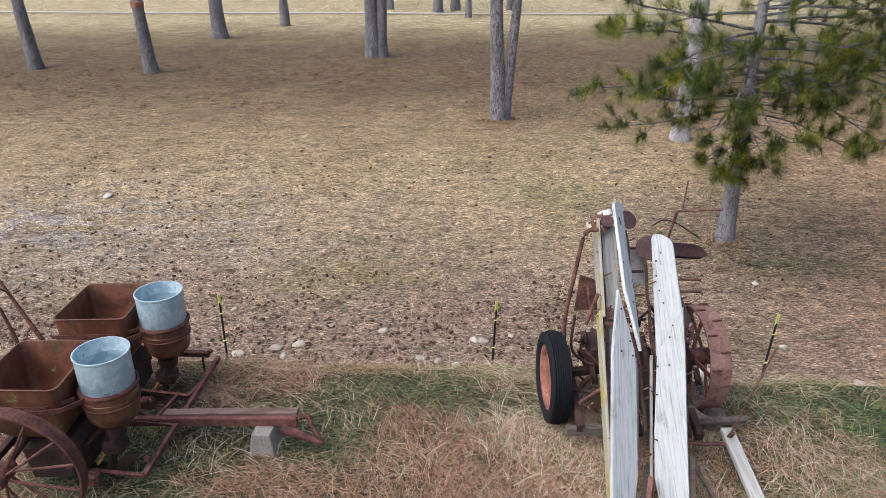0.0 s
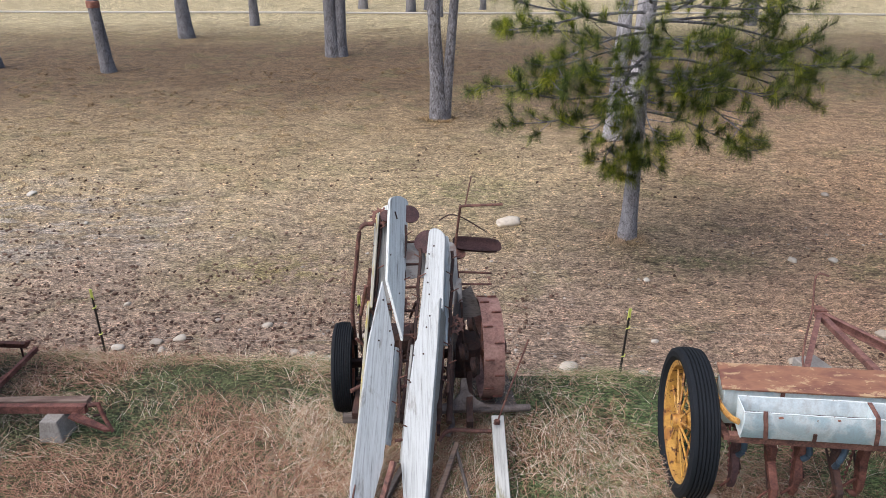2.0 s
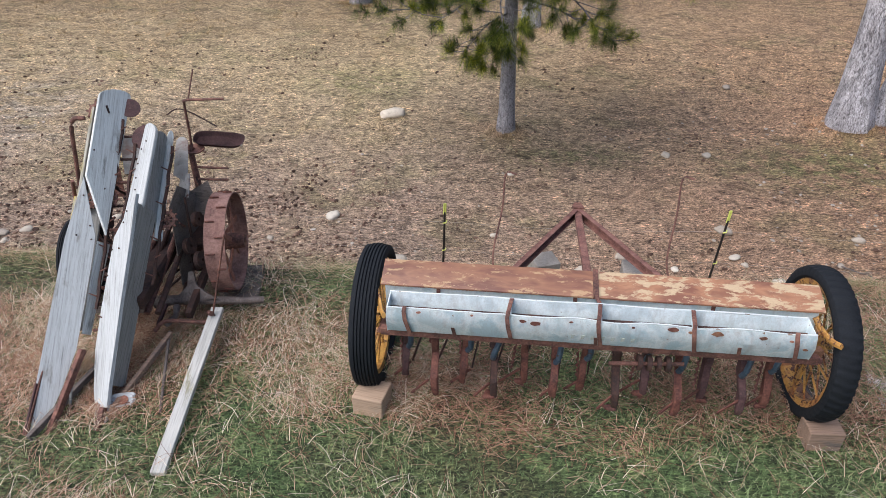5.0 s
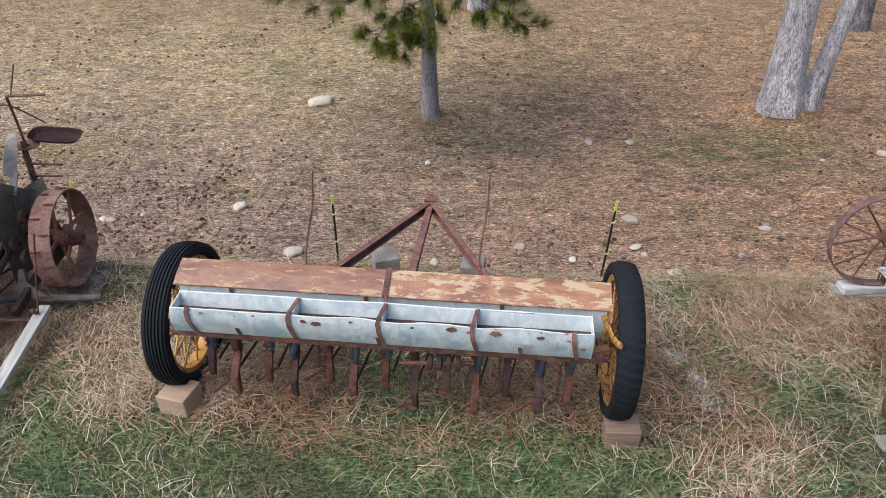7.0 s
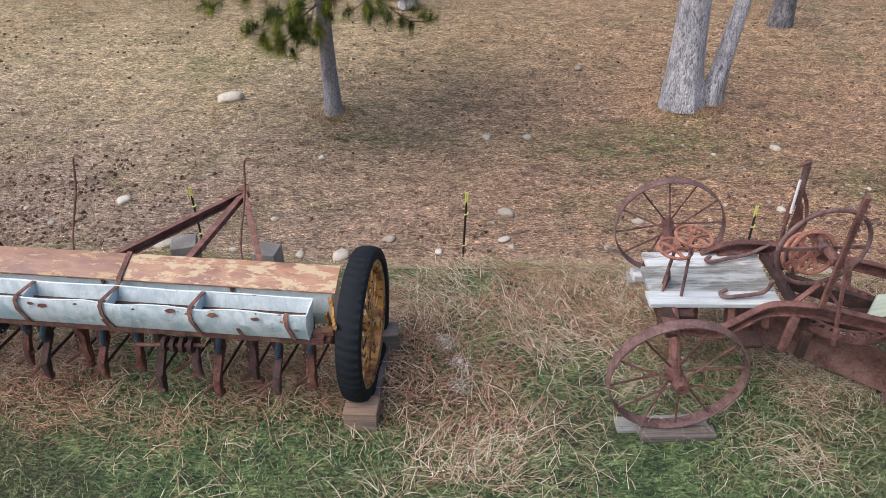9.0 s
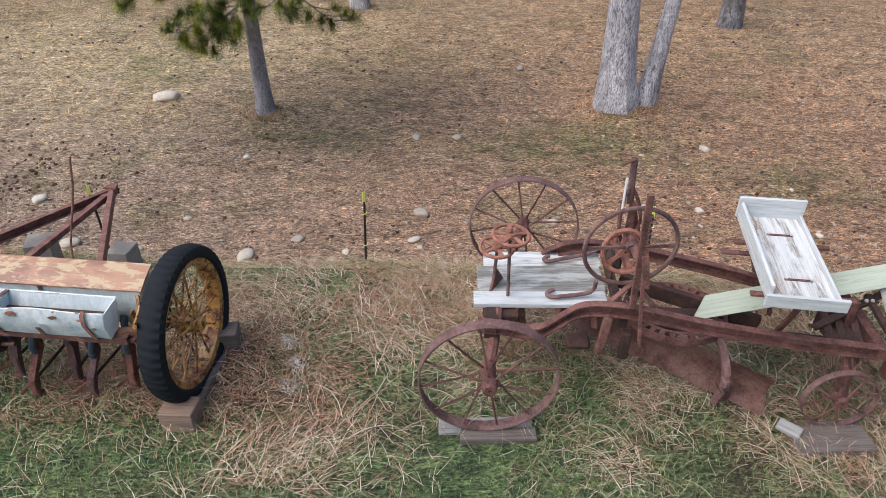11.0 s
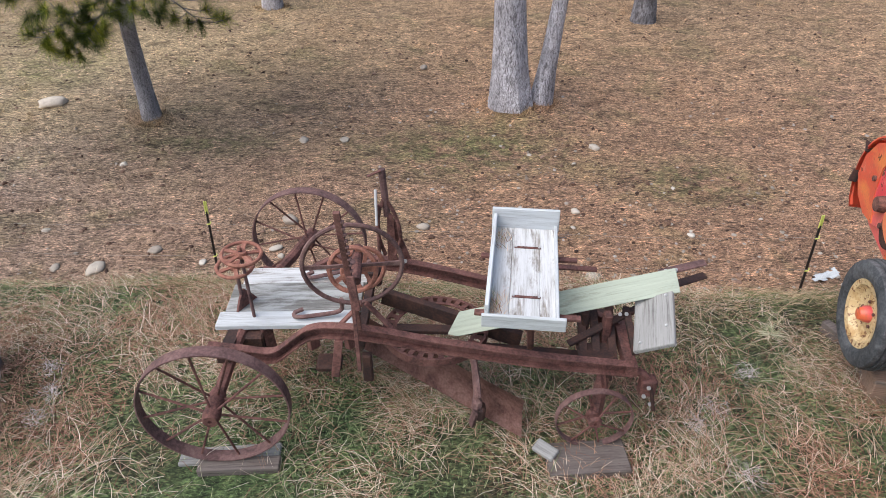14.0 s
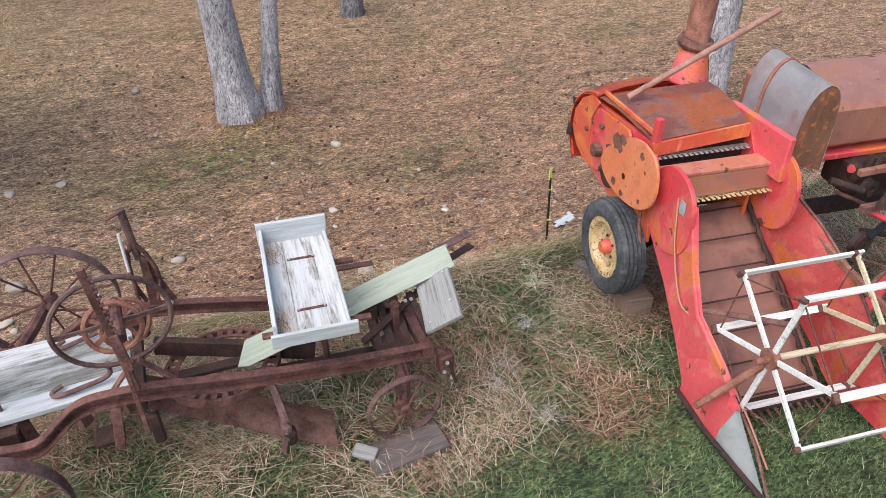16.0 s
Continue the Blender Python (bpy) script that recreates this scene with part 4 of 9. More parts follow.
POSTS = [(-2.82, 7.68, 0.03, -0.06, 1.0), (0.63, 7.51, 0.02, -0.15, 1.04), (3.90, 7.11, 0.02, -0.05, 1.0), (7.20, 6.84, 0.05, -0.02, 1.1), (10.56, 6.60, -0.03, 0.0, 1.02), (13.95, 6.36, -0.05, -0.03, 1.08)]
lines = [fence_post(*k) for k in POSTS]
for t in (0.37, 0.76):
    pts = []
    for (p0, q0), (p1, q1) in zip(lines, lines[1:]):
        a, b = p0.lerp(q0, t), p1.lerp(q1, t)
        pts += [a.lerp(b, k / 6) - Vector((0, 0, 0.05 * math.sin(math.pi * k / 6))) for k in range(6)]
    pts.append(lines[-1][0].lerp(lines[-1][1], t))
    w = part("fence_wire", pipe([k + Vector((0, -0.014, 0)) for k in pts], 0.0009, 4), "wire")
    tagged(w, "thin pale electric fence wire strung between the posts", "wire", kind="structure")

# the large stones, (x, y, half width)
STONES = [(-2.25, 7.97, 0.085), (-1.95, 8.05, 0.075), (-2.73, 7.83, 0.08), (-3.1, 9.04, 0.05), (-0.83, 8.45, 0.07), (0.43, 8.18, 0.06), (-0.29, 7.68, 0.06),
          (-0.06, 7.62, 0.055), (0.17, 7.53, 0.065), (-6.86, 13.38, 0.095), (-5.13, 12.04, 0.06), (7.66, 10.57, 0.08), (8.33, 10.52, 0.08), (4.97, 9.83, 0.055),
          (3.29, 7.3, 0.11), (4.23, 7.2, 0.045), (2.29, 8.5, 0.10), (9.6, 13.4, 0.08), (7.76, 7.46, 0.07), (7.83, 8.13, 0.11), (8.13, 6.89, 0.085), (6.25, 7.44, 0.08)]
STONES_EAST = [(9.64, 7.92, 0.08), (0.55, 8.15, 0.07), (7.85, 7.31, 0.045), (5.66, 7.03, 0.11), (12.33, 10.12, 0.08), (11.71, 8.24, 0.06), (11.65, 6.71, 0.085),
               (5.13, 7.09, 0.065), (6.9, 7.2, 0.05), (4.6, 8.0, 0.05), (-1.6, 8.6, 0.045), (-2.1, 7.75, 0.055), (0.95, 8.3, 0.05), (1.5, 7.9, 0.05), (9.1, 7.3, 0.05), (13.1, 7.6, 0.05)]
for i, (x, y, r) in enumerate(STONES + STONES_EAST):
    stone_object(x, y, r * 0.88, i)
boulder = stone_object(2.92, 12.03, 0.165, 71, "boulder", "large pale smooth boulder on the grass", 0.62, 1.45, 20)
boulder.data.materials[0] = MAT["boulder"]

# fallen twigs
def twig(x, y, turn, length, seed, label):
    rng = random.Random(seed)
    e = thing("twig", pose(x, y, ground_at(x, y)), label, "twig", "fallen twigs")
    c, n = math.cos(radians(turn)), math.sin(radians(turn))
    pts = []
    for k in range(7):
        u, w = length * (k / 6 - 0.5), rng.uniform(-0.02, 0.02)
        px, py = x + u * c - w * n, y + u * n + w * c
        pts.append((px, py, ground_at(px, py) + 0.012 + 0.012 * rng.random()))
    part("stem", pipe(pts, [0.013 - 0.0014 * k for k in range(7)], 6), "old_wood", e)
    for k in (2, 4):
        p = Vector(pts[k])
        q = p + Vector((0.10 * c - 0.07 * n * (-1) ** k, 0.10 * n + 0.07 * c * (-1) ** k, 0.02))
        part("side_twig", rod(p, q, 0.006, 0.003, 5), "old_wood", e)


twig(9.20, 7.15, -48, 0.45, 3, "broken brown pine twig lying on the needle litter")
twig(-3.4, 7.4, 35, 0.30, 5, "thin brown twig lying among the clods")
twig(11.4, 7.6, 12, 0.26, 7, "short brown twig lying on the needle litter")

# the pale pipe across the far grass
pp = [(-60 + 5.0 * k, 41.9 - 0.025 * (-60 + 5.0 * k) + 0.15 * math.sin(k * 1.3)) for k in range(27)]
w = part("irrigation_pipe", pipe([(x, y, ground_at(x, y) + 0.10) for x, y in pp], 0.060, 6), "wire")
tagged(w, "pale thin pipe lying across the far grass", "pipe", kind="structure")

# ---- the pines ----
def young_pine():
    """The near young pine with boughs hanging low."""
    x, y = 4.98, 11.25
    z = ground_at(x, y) - 0.05
    tree = thing("young_pine_tree", pose(x, y, z), "young green pine with low sparse boughs and a grey trunk", "tree", "pines of the park")
    p, q = Vector((x, y, z)), Vector((x - 0.05, y + 0.1, z + 8.0))
    part("trunk", trunk_bm(p, q, 0.138, 0.03, 1.25, 16, 18, 0.03, 3), "young_bark", tree)
    rng = np.random.RandomState(12)
    tips, segs = [], []
    # boughs: height on the trunk, bearing, length, upward slope
    low = [(1.95, 235, 1.3, -0.25), (2.05, 215, 1.5, -0.12), (2.2, 260, 1.3, -0.20), (2.3, 330, 1.9, -0.02), (2.35, 185, 2.2, 0.0), (2.4, 60, 1.8, 0.05), (2.45, 285, 1.5, -0.08), (2.5, 110, 1.9, 0.05)]
    low += [(2.6, 205, 2.5, 0.03), (2.7, 260, 2.1, 0.0), (2.75, 15, 2.5, 0.03), (2.9, 182, 2.8, 0.06), (2.95, 355, 3.5, 0.02), (3.0, 300, 2.3, 0.05), (3.1, 75, 2.0, 0.1), (3.2, 225, 2.5, 0.08),
            (3.3, 335, 2.6, 0.08), (3.4, 150, 2.4, 0.1), (3.5, 275, 2.3, 0.1), (3.6, 195, 2.6, 0.12), (3.7, 20, 2.5, 0.12), (3.9, 310, 2.4, 0.12), (4.0, 240, 2.4, 0.12)]
    low += [(2.6, 20, 2.2, 0.0), (2.65, 240, 2.2, -0.08),
            (2.85, 320, 2.3, 0.0), (2.9, 280, 2.0, -0.02), (3.05, 200, 2.6, -0.02), (3.15, 345, 2.8, 0.0), (3.25, 260, 2.4, 0.0), (3.45, 310, 2.5, 0.05), (3.55, 225, 2.5, 0.05), (3.7, 350, 2.9, 0.02), (4.1, 5, 2.9, 0.0), (4.2, 330, 2.6, 0.02), (4.4, 345, 2.9, 0.0), (4.3, 20, 2.8, 0.0), (4.4, 300, 2.4, 0.0), (3.8, 290, 2.4, 0.08), (3.85, 180, 2.5, 0.10), (3.9, 0, 2.6, 0.10)]
    k = 0
    for hgt, bearing, ln, slope in low:
        a = radians(bearing)
        branch_tips(p.lerp(q, hgt / 8.0), (math.cos(a), math.sin(a), slope), ln, rng, 0.25, 11, tips, segs, 0.34, 0.25)
        part("limb", limbs_bm(segs[k:]), "dark_shaded_bark", tree)
        k = len(segs)
    for i in range(9):
        a = i * 2.4
        branch_tips(p.lerp(q, (4.2 + i * 0.36) / 8.0), (math.cos(a), math.sin(a), 0.3), 2.0 * (1 - i / 11), rng, 0.1, 4, tips, segs)
        part("limb", limbs_bm(segs[k:]), "dark_shaded_bark", tree)
        k = len(segs)
    tall = np.asarray(tips)[:, 2] > z + 3.5      # sparser above
    keep = np.random.RandomState(8).rand(len(tips)) < np.where(np.asarray(tips)[:, 2] > z + 5.2, 0.12, np.where(tall, 0.88, 0.92))
    tufts("crown", tree, np.asarray(tips)[keep], 0.20, 120, 5, width=0.0036)


young_pine()
TALL = "tall pine with a bare grey fissured trunk"
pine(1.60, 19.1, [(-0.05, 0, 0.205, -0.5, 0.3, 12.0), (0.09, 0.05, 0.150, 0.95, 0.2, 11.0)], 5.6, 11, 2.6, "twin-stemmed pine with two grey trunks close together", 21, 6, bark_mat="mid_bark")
pine(5.98, 17.1, [(0, 0, 0.20, 0.1, 0, 12.0)], 5.4, 11.5, 2.6, TALL, 22)
pine(7.3, 20.5, [(0, 0, 0.18, 0.1, 0, 12.0)], 5.4, 11.5, 2.5, TALL, 23)
pine(11.16, 11.45, [(-0.05, 0, 0.265, -0.55, 0.1, 13.0), (0.50, 0.12, 0.140, 1.4, 0.3, 11.0)], 5.6, 12, 2.6, "pine with a thick grey trunk and a leaning second stem", 24, 6, flare=1.5)
pine(14.5, 15.8, [(0, 0, 0.22, 0.2, 0, 12.5)], 5.6, 12, 2.6, TALL, 25, bark_mat="dark_shaded_bark")
pine(18.9, 9.0, [(0, 0, 0.25, 0.2, 0.1, 12.5)], 5.6, 12, 2.6, TALL, 26)
# the far pines: dark bark, with the shade of their crowns put into its colour
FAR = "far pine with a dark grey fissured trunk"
pine(-2.7, 28.5, [(-0.08, 0, 0.27, -0.3, 0, 13.0), (0.20, 0.05, 0.24, 0.5, 0, 12.0)], 6.0, 12, 2.8, "thick pine with a trunk split in two", 27, 6, bark_mat="dark_shaded_bark")
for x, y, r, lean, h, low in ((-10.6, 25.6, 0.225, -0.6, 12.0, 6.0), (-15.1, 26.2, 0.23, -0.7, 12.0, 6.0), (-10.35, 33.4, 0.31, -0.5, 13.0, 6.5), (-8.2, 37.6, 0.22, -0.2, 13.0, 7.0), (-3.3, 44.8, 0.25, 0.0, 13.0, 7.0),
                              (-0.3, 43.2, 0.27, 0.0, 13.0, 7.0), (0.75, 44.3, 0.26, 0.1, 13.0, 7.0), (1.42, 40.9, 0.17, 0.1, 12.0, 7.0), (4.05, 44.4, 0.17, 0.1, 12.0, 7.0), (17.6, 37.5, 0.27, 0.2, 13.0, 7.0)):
    tree = pine(x, y, [(0, 0, r, lean, 0, h)], low, h - 1, 2.5, FAR, int(40 + x), bark_mat="dark_shaded_bark")
    if x == -10.6:
        tree["label"] = "pine with a grey trunk and a patch of bare orange bark"
        part("bare_patch", rough_up(lathe([(0.19, 2.28), (0.222, 2.30), (0.224, 2.40), (0.218, 2.50), (0.19, 2.52)], 18, pose(x - 0.12, y, ground_at(x, y) - 0.06)), 0.02, 9), "rust_orange", tree, "patch of bare orange bark")


# ---- grain drill ----
def opener(parent, x, y0, foot, hose, seed):
    """One cast boot under the seed box: a feed tube, a boot of angular plates, a drag link and, on some, a hose or a chain."""
    rng = random.Random(seed)
    bend = rng.uniform(-0.03, 0.03)
    mat = rng.choice(["rust_deep", "rust_dark", "rust_deep", "rust_purple"])
    knee = Vector((x + bend * 0.4, y0 - 0.01, 0.47))
    end = Vector((x + bend * 1.5, foot + rng.uniform(-0.03, 0.03), 0.25 + rng.uniform(-0.03, 0.03)))
    f = end.y
    lean = Matrix(((0, bend * 2.0, 1, x - 0.024 - bend * 0.9), (1, 0, 0, 0), (0, 1, 0, 0), (0, 0, 0, 1)))     # outline in y, z, thickness along x
    prof = [(y0 + 0.035, 0.57), (y0 - 0.040, 0.575), (y0 - 0.050, 0.49), (y0 - 0.020, 0.44), (f - 0.022, end.z + 0.08), (f - 0.030, end.z - 0.02), (f - 0.005, end.z - 0.09), (f + 0.020, end.z - 0.01), (f + 0.040, end.z + 0.10), (y0 + 0.040, 0.45)]
    o = part("opener", rough_up(slab([(k, h) for h, k in [(q, p) for p, q in prof]], 0.048, lean, None, 0.008), 0.012, 14), mat, parent)
    part("feed_tube", rod((x, y0 + 0.04, 0.72), (x + bend * 0.2, y0, 0.55), 0.020, 0.024, 9), "rust_dark", o)
    part("drag_link", bar(end + Vector((0.01, 0.02, 0.05)), (x + 0.10, 0.34, 0.38), 0.010, 0.026), "rust_dark", o)
    part("collar", rough_up(boxed((0.066, 0.070, 0.030), (knee.x, y0 - 0.005, 0.545), None, 0.008), 0.006, 16), mat, o)
    part("drag_arm", bar(end + Vector((0, 0, 0.05)), end + Vector((rng.uniform(-0.15, -0.08), -0.03, -0.06)), 0.012, 0.020), "rust_deep", o)
    if rng.random() < 0.6:
        part("foot_clod", rough_up(boxed((0.07, 0.05, 0.035), (end.x, end.y, end.z - 0.07), None, 0.012), 0.03, 18), "rust_deep", o)
    if seed % 2 == 0:                         # a drag chain hanging beside the boot
        a, b2 = Vector((x - 0.05, y0 + 0.03, 0.64)), end + Vector((-0.06, 0.02, 0.02))
        part("drag_chain", rough_up(pipe([a.lerp(b2, k / 16) + Vector((0.006 * (-1) ** k, 0, -0.03 * math.sin(math.pi * k / 16))) for k in range(17)], [0.010 if k % 2 else 0.005 for k in range(17)], 6), 0.004, 30), "rust_red", o, "rusted drag chain")
    if hose:
        part("hose", pipe(smooth_path([(x + 0.02, y0 + 0.02, 0.72), (x + 0.03, y0 - 0.03, 0.60), (x + 0.012 + bend, y0 - 0.055, 0.50), (x + bend * 0.6, y0 - 0.035, 0.44)], 4), 0.021, 8), "blue_tube", o, "dark blue seed hose")


def spoke_rim(w, m, r, spokes, mat, hub_r):
    """A wire-spoked rim with a hub, under the wheel w."""
    part("rim", lathe([(r - 0.030, -0.052), (r + 0.012, -0.062), (r + 0.012, -0.052), (r - 0.016, -0.038), (r - 0.022, 0.038), (r + 0.012, 0.052), (r + 0.012, 0.062), (r - 0.030, 0.052)], 56), mat, w, "flaking yellow rim", m)
    part("hub", lathe([(0.02, -0.10), (hub_r * 0.7, -0.10), (hub_r * 0.75, -0.06), (hub_r, -0.045), (hub_r, -0.02), (hub_r * 0.7, 0), (hub_r, 0.02), (hub_r, 0.045), (hub_r * 0.7, 0.06), (hub_r * 0.65, 0.11), (0.02, 0.11)], 20), mat, w, "yellow hub", m)
    for i in range(spokes):
        a = 2 * math.pi * (i + 0.25) / spokes
        s = 0.05 if i % 2 else -0.05
        c, n = math.cos(a), math.sin(a)
        part("spoke", rod((hub_r * 0.8 * c, hub_r * 0.8 * n, s), ((r - 0.02) * c, (r - 0.02) * n, s * 0.3), 0.0085, 0.0075, 7), mat, w, "", m)


def grain_drill():
    m = pose(3.51, 3.56, 0, 0, 0, -5.45)
    FRAME[0] = m
    d = thing("grain_drill", m, "old grain drill with pale blue boxes and a rusted lid", "farm implement", "old farm machines")
    # main box: section in y, z, drawn along x
    sec = [(0.006, 0.945), (0.004, 0.76), (0.05, 0.63), (0.13, 0.63), (0.175, 0.78), (0.163, 1.018)]
    along_x = Matrix(((0, 0, 1, 0.02), (1, 0, 0, 0), (0, 1, 0, 0), (0, 0, 0, 1)))
    body = part("seed_box", slab(sec, 2.80, along_x, None, 0.003), "blue", d)
    for x0, x1, mat in ((-0.005, 1.405, "lid_rust"), (1.415, 2.845, "lid")):
        bm = bmesh.new()
        nx, ny = 36, 5
        g = [[bm.verts.new((x0 + (x1 - x0) * i / nx, -0.016 + 0.19 * j / ny, 0.953 + 0.076 * j / ny + 0.006 * math.sin(math.pi * j / ny) + 0.0035 * noise.noise(Vector((i * 0.45, j * 0.8, x0))))) for j in range(ny + 1)] for i in range(nx + 1)]
        for i in range(nx):
            for j in range(ny):
                bm.faces.new((g[i][j], g[i + 1][j], g[i + 1][j + 1], g[i][j + 1]))
        ext = bmesh.ops.extrude_face_region(bm, geom=bm.faces[:])
        for v in ext["geom"]:
            if isinstance(v, bmesh.types.BMVert):
                v.co.z -= 0.011
        part("lid", bm, mat, d, "rusted lid with flaking cream paint" if mat == "lid" else "brown rusted sheet lid")
    part("lid_strap", ribbon([(1.41, -0.02, 0.945), (1.41, -0.016, 0.966), (1.41, 0.08, 1.003), (1.41, 0.178, 1.040)], 0.035, 0.008, (1, 0, 0)), "rust", d)
    # front trough: walls of sheet with dents
    bm = bmesh.new()
    n = 48
    rows = []
    for i in range(n + 1):
        x = 0.07 + 2.65 * i / n
        dent = 0.008 * noise.noise(Vector((i * 0.33, 2.0, 0)))
        lipped = 0.012 * noise.noise(Vector((i * 0.21, 7.0, 0))) + 0.004 * noise.noise(Vector((i * 1.3, 3.0, 0)))
        rows.append([bm.verts.new(v) for v in ((x, -0.247 + dent * 0.7 + lipped * 0.6, 0.944 + lipped), (x, -0.258 + dent + lipped * 0.4, 0.930 + lipped * 0.6), (x, -0.277 + dent, 0.865), (x, -0.250, 0.757), (x, -0.20, 0.747))])
    for a, b in zip(rows, rows[1:]):
        for j in range(4):
            bm.faces.new((a[j], b[j], b[j + 1], a[j + 1]))
    bmesh.ops.solidify(bm, geom=bm.faces[:], thickness=0.006)
    rim = [a[0].co.copy() + Vector((0, 0.001, 0.001)) for a in rows]
    trough = part("front_trough", bm, "blue_chipped", d)
    part("trough_rim", pipe(rim, 0.005, 6), "blue_rim", trough, "worn white lip of the trough")
    part("trough_back", slab([(0.07, 0), (2.72, 0), (2.72, 0.190), (0.07, 0.195)], 0.006, pose(0, -0.142, 0.765, 73.5, 0, 0)), "blue_shaded", trough, "inner sheet in grey-blue paint darkened for shade")
    for y, z in ((-0.0865, 0.953),):
        part("trough_rim", pipe([(0.07 + 0.2208 * k, y + 0.002 * math.sin(2.3 * k), z + 0.0035 * math.sin(1.7 * k + y * 30)) for k in range(13)], 0.0055, 6), "blue_rim", trough, "worn pale rolled rim")
    # floor set high and dark to draw the shade line under the lip
    part("trough_floor", boxed((2.64, 0.124, 0.006), (1.395, -0.198, 0.872)), "rust_dark", trough, "dark trough floor painted for the shade inside")
    for x in (0.073, 0.865, 1.43, 2.01, 2.717):
        part("divider", slab([(-0.25, 0.752), (-0.15, 0.765), (-0.092, 0.94), (-0.092, 0.948), (-0.24, 0.940), (-0.27, 0.88)], 0.006, Matrix(((0, 0, 1, x - 0.003), (1, 0, 0, 0), (0, 1, 0, 0), (0, 0, 0, 1)))), "blue", trough)
    for x, tall in ((0.19, 0), (0.845, 1), (1.41, 2), (1.99, 1), (2.60, 0)):
        path = [(x + 0.04, -0.175, 0.71), (x + 0.03, -0.262, 0.757), (x + 0.004, -0.287, 0.880), (x - 0.004, -0.272, 0.937), (x, -0.250, 0.962)]
        if tall:
            path += [(x + 0.012, -0.16, 0.960), (x + 0.022, -0.09, 0.956)]
        if tall == 2:
            path += [(x + 0.010, -0.04, 0.955), (x, -0.006, 0.968)]
        part("strap", ribbon(path, 0.026, 0.006, (1, 0, 0)), "rust", trough, "rusted iron strap")
    # paint peeled to rust in round spots
    rng = random.Random(17)
    for x, z, r in ((0.28, 0.935, 0.012), (0.94, 0.925, 0.017), (1.02, 0.915, 0.026), (1.24, 0.94, 0.010), (1.86, 0.935, 0.026), (1.97, 0.925, 0.013), (2.13, 0.922, 0.027), (2.40, 0.918, 0.019), (2.57, 0.91, 0.012), (1.62, 0.93, 0.009), (0.62, 0.94, 0.009), (2.66, 0.86, 0.012)):
        i = (x - 0.07) / 2.65 * n
        y = -0.277 + 0.19 * (z - 0.875) + 0.008 * noise.noise(Vector((i * 0.33, 2.0, 0)))
        z, r = z - 0.004, r * 0.85
        spot = [(r * 1.5 * math.cos(a) * rng.uniform(0.75, 1.2), r * 0.75 * math.sin(a) * rng.uniform(0.75, 1.2)) for a in [2 * math.pi * k / 11 for k in range(11)]]
        part("rust_spot", slab(spot, 0.004, pose(x, y - 0.001, z, 90 - 11, 0, rng.uniform(-4, 4))), rng.choice(["rust_brown", "rust_deep", "rust_orange"]), trough, "bare rust where the paint has peeled")
    for x in (0.50, 1.40, 2.28):
        part("strap", ribbon([(x + 0.012, -0.258, 0.757), (x, -0.275, 0.83)], 0.022, 0.006, (1, 0, 0)), "rust", trough)
        part("hinge", boxed((0.026, 0.008, 0.05), (x - 0.12, -0.006, 0.925), None, 0.002), "rust", trough)
    # faded stencil, unreadable: plain bars
    for k in range(7):
        part("stencil_bar", boxed((0.022, 0.002, 0.034), (0, 0, 0), None, 0), "stencil", trough, "faded yellow stencil", pose(1.26 + 0.062 * k, -0.2695, 0.825, 11, 0, 0))
    # undercarriage
    part("front_rail", angle_iron((0.02, -0.20, 0.745), (2.80, -0.20, 0.745), 0.05, 0.05), "rust", d)
    part("rear_rail", bar((0.0, 0.24, 0.60), (2.83, 0.24, 0.60), 0.05, 0.07), "rust_dark", d)
    for x in (0.03, 2.78):
        part("axle_hanger", bar((x, 0.24, 0.62), (x, 0.225, 0.48), 0.05, 0.02), "rust_dark", d)
    part("axle", rod((-0.16, 0.24, 0.482), (3.02, 0.206, 0.526), 0.022), "rust_dark", d)
    for x in (0.02, 0.95, 1.9, 2.81):
        part("bracket", bar((x, -0.20, 0.70), (x, 0.30, 0.62), 0.05, 0.03), "rust", d)
    part("shaft", rod((0.2, -0.03, 0.60), (2.65, -0.03, 0.60), 0.016), "rust", d)
    for i in range(13):
        x = 0.16 + 0.206 * i
        opener(d, x, -0.06 if i % 2 else 0.0, -0.19 if i % 2 else -0.04, i % 3 != 1, i)
    part("trip_lever", rod((1.52, -0.22, 0.58), (2.0, -0.20, 0.60), 0.014), "rust", d)
    for x in (1.72, 1.78, 1.84, 1.9):
        part("gear", lathe([(0.012, -0.014), (0.052, -0.014), (0.052, 0.014), (0.012, 0.014)], 14, pose(x, -0.20, 0.59, 0, 90, 0)), "rust_dark", d)
    for x, s in ((-0.04, 1), (2.80, 1)):
        part("end_bracket", pipe(smooth_path([(x, 0.0, 0.90), (x + 0.03, -0.06, 0.85), (x + 0.06, -0.16, 0.84), (x + 0.09, -0.235, 0.86)], 5), 0.013, 7, squash=1.6), "yellow_worn", d, "worn yellow curved bracket")
    part("end_brace", bar((2.80, -0.10, 0.86), (2.845, 0.02, 0.22), 0.016, 0.040, (0, 1, 0)), "yellow_worn", d, "yellow flaking brace beside the tyre")
    part("end_brace", bar((2.72, -0.17, 0.735), (2.84, -0.13, 0.735), 0.05, 0.045), "rust_brown", d)
    part("feed_shaft_end", rod((2.74, -0.12, 0.66), (2.84, -0.12, 0.66), 0.035, None, 12), "rust_dark", d)
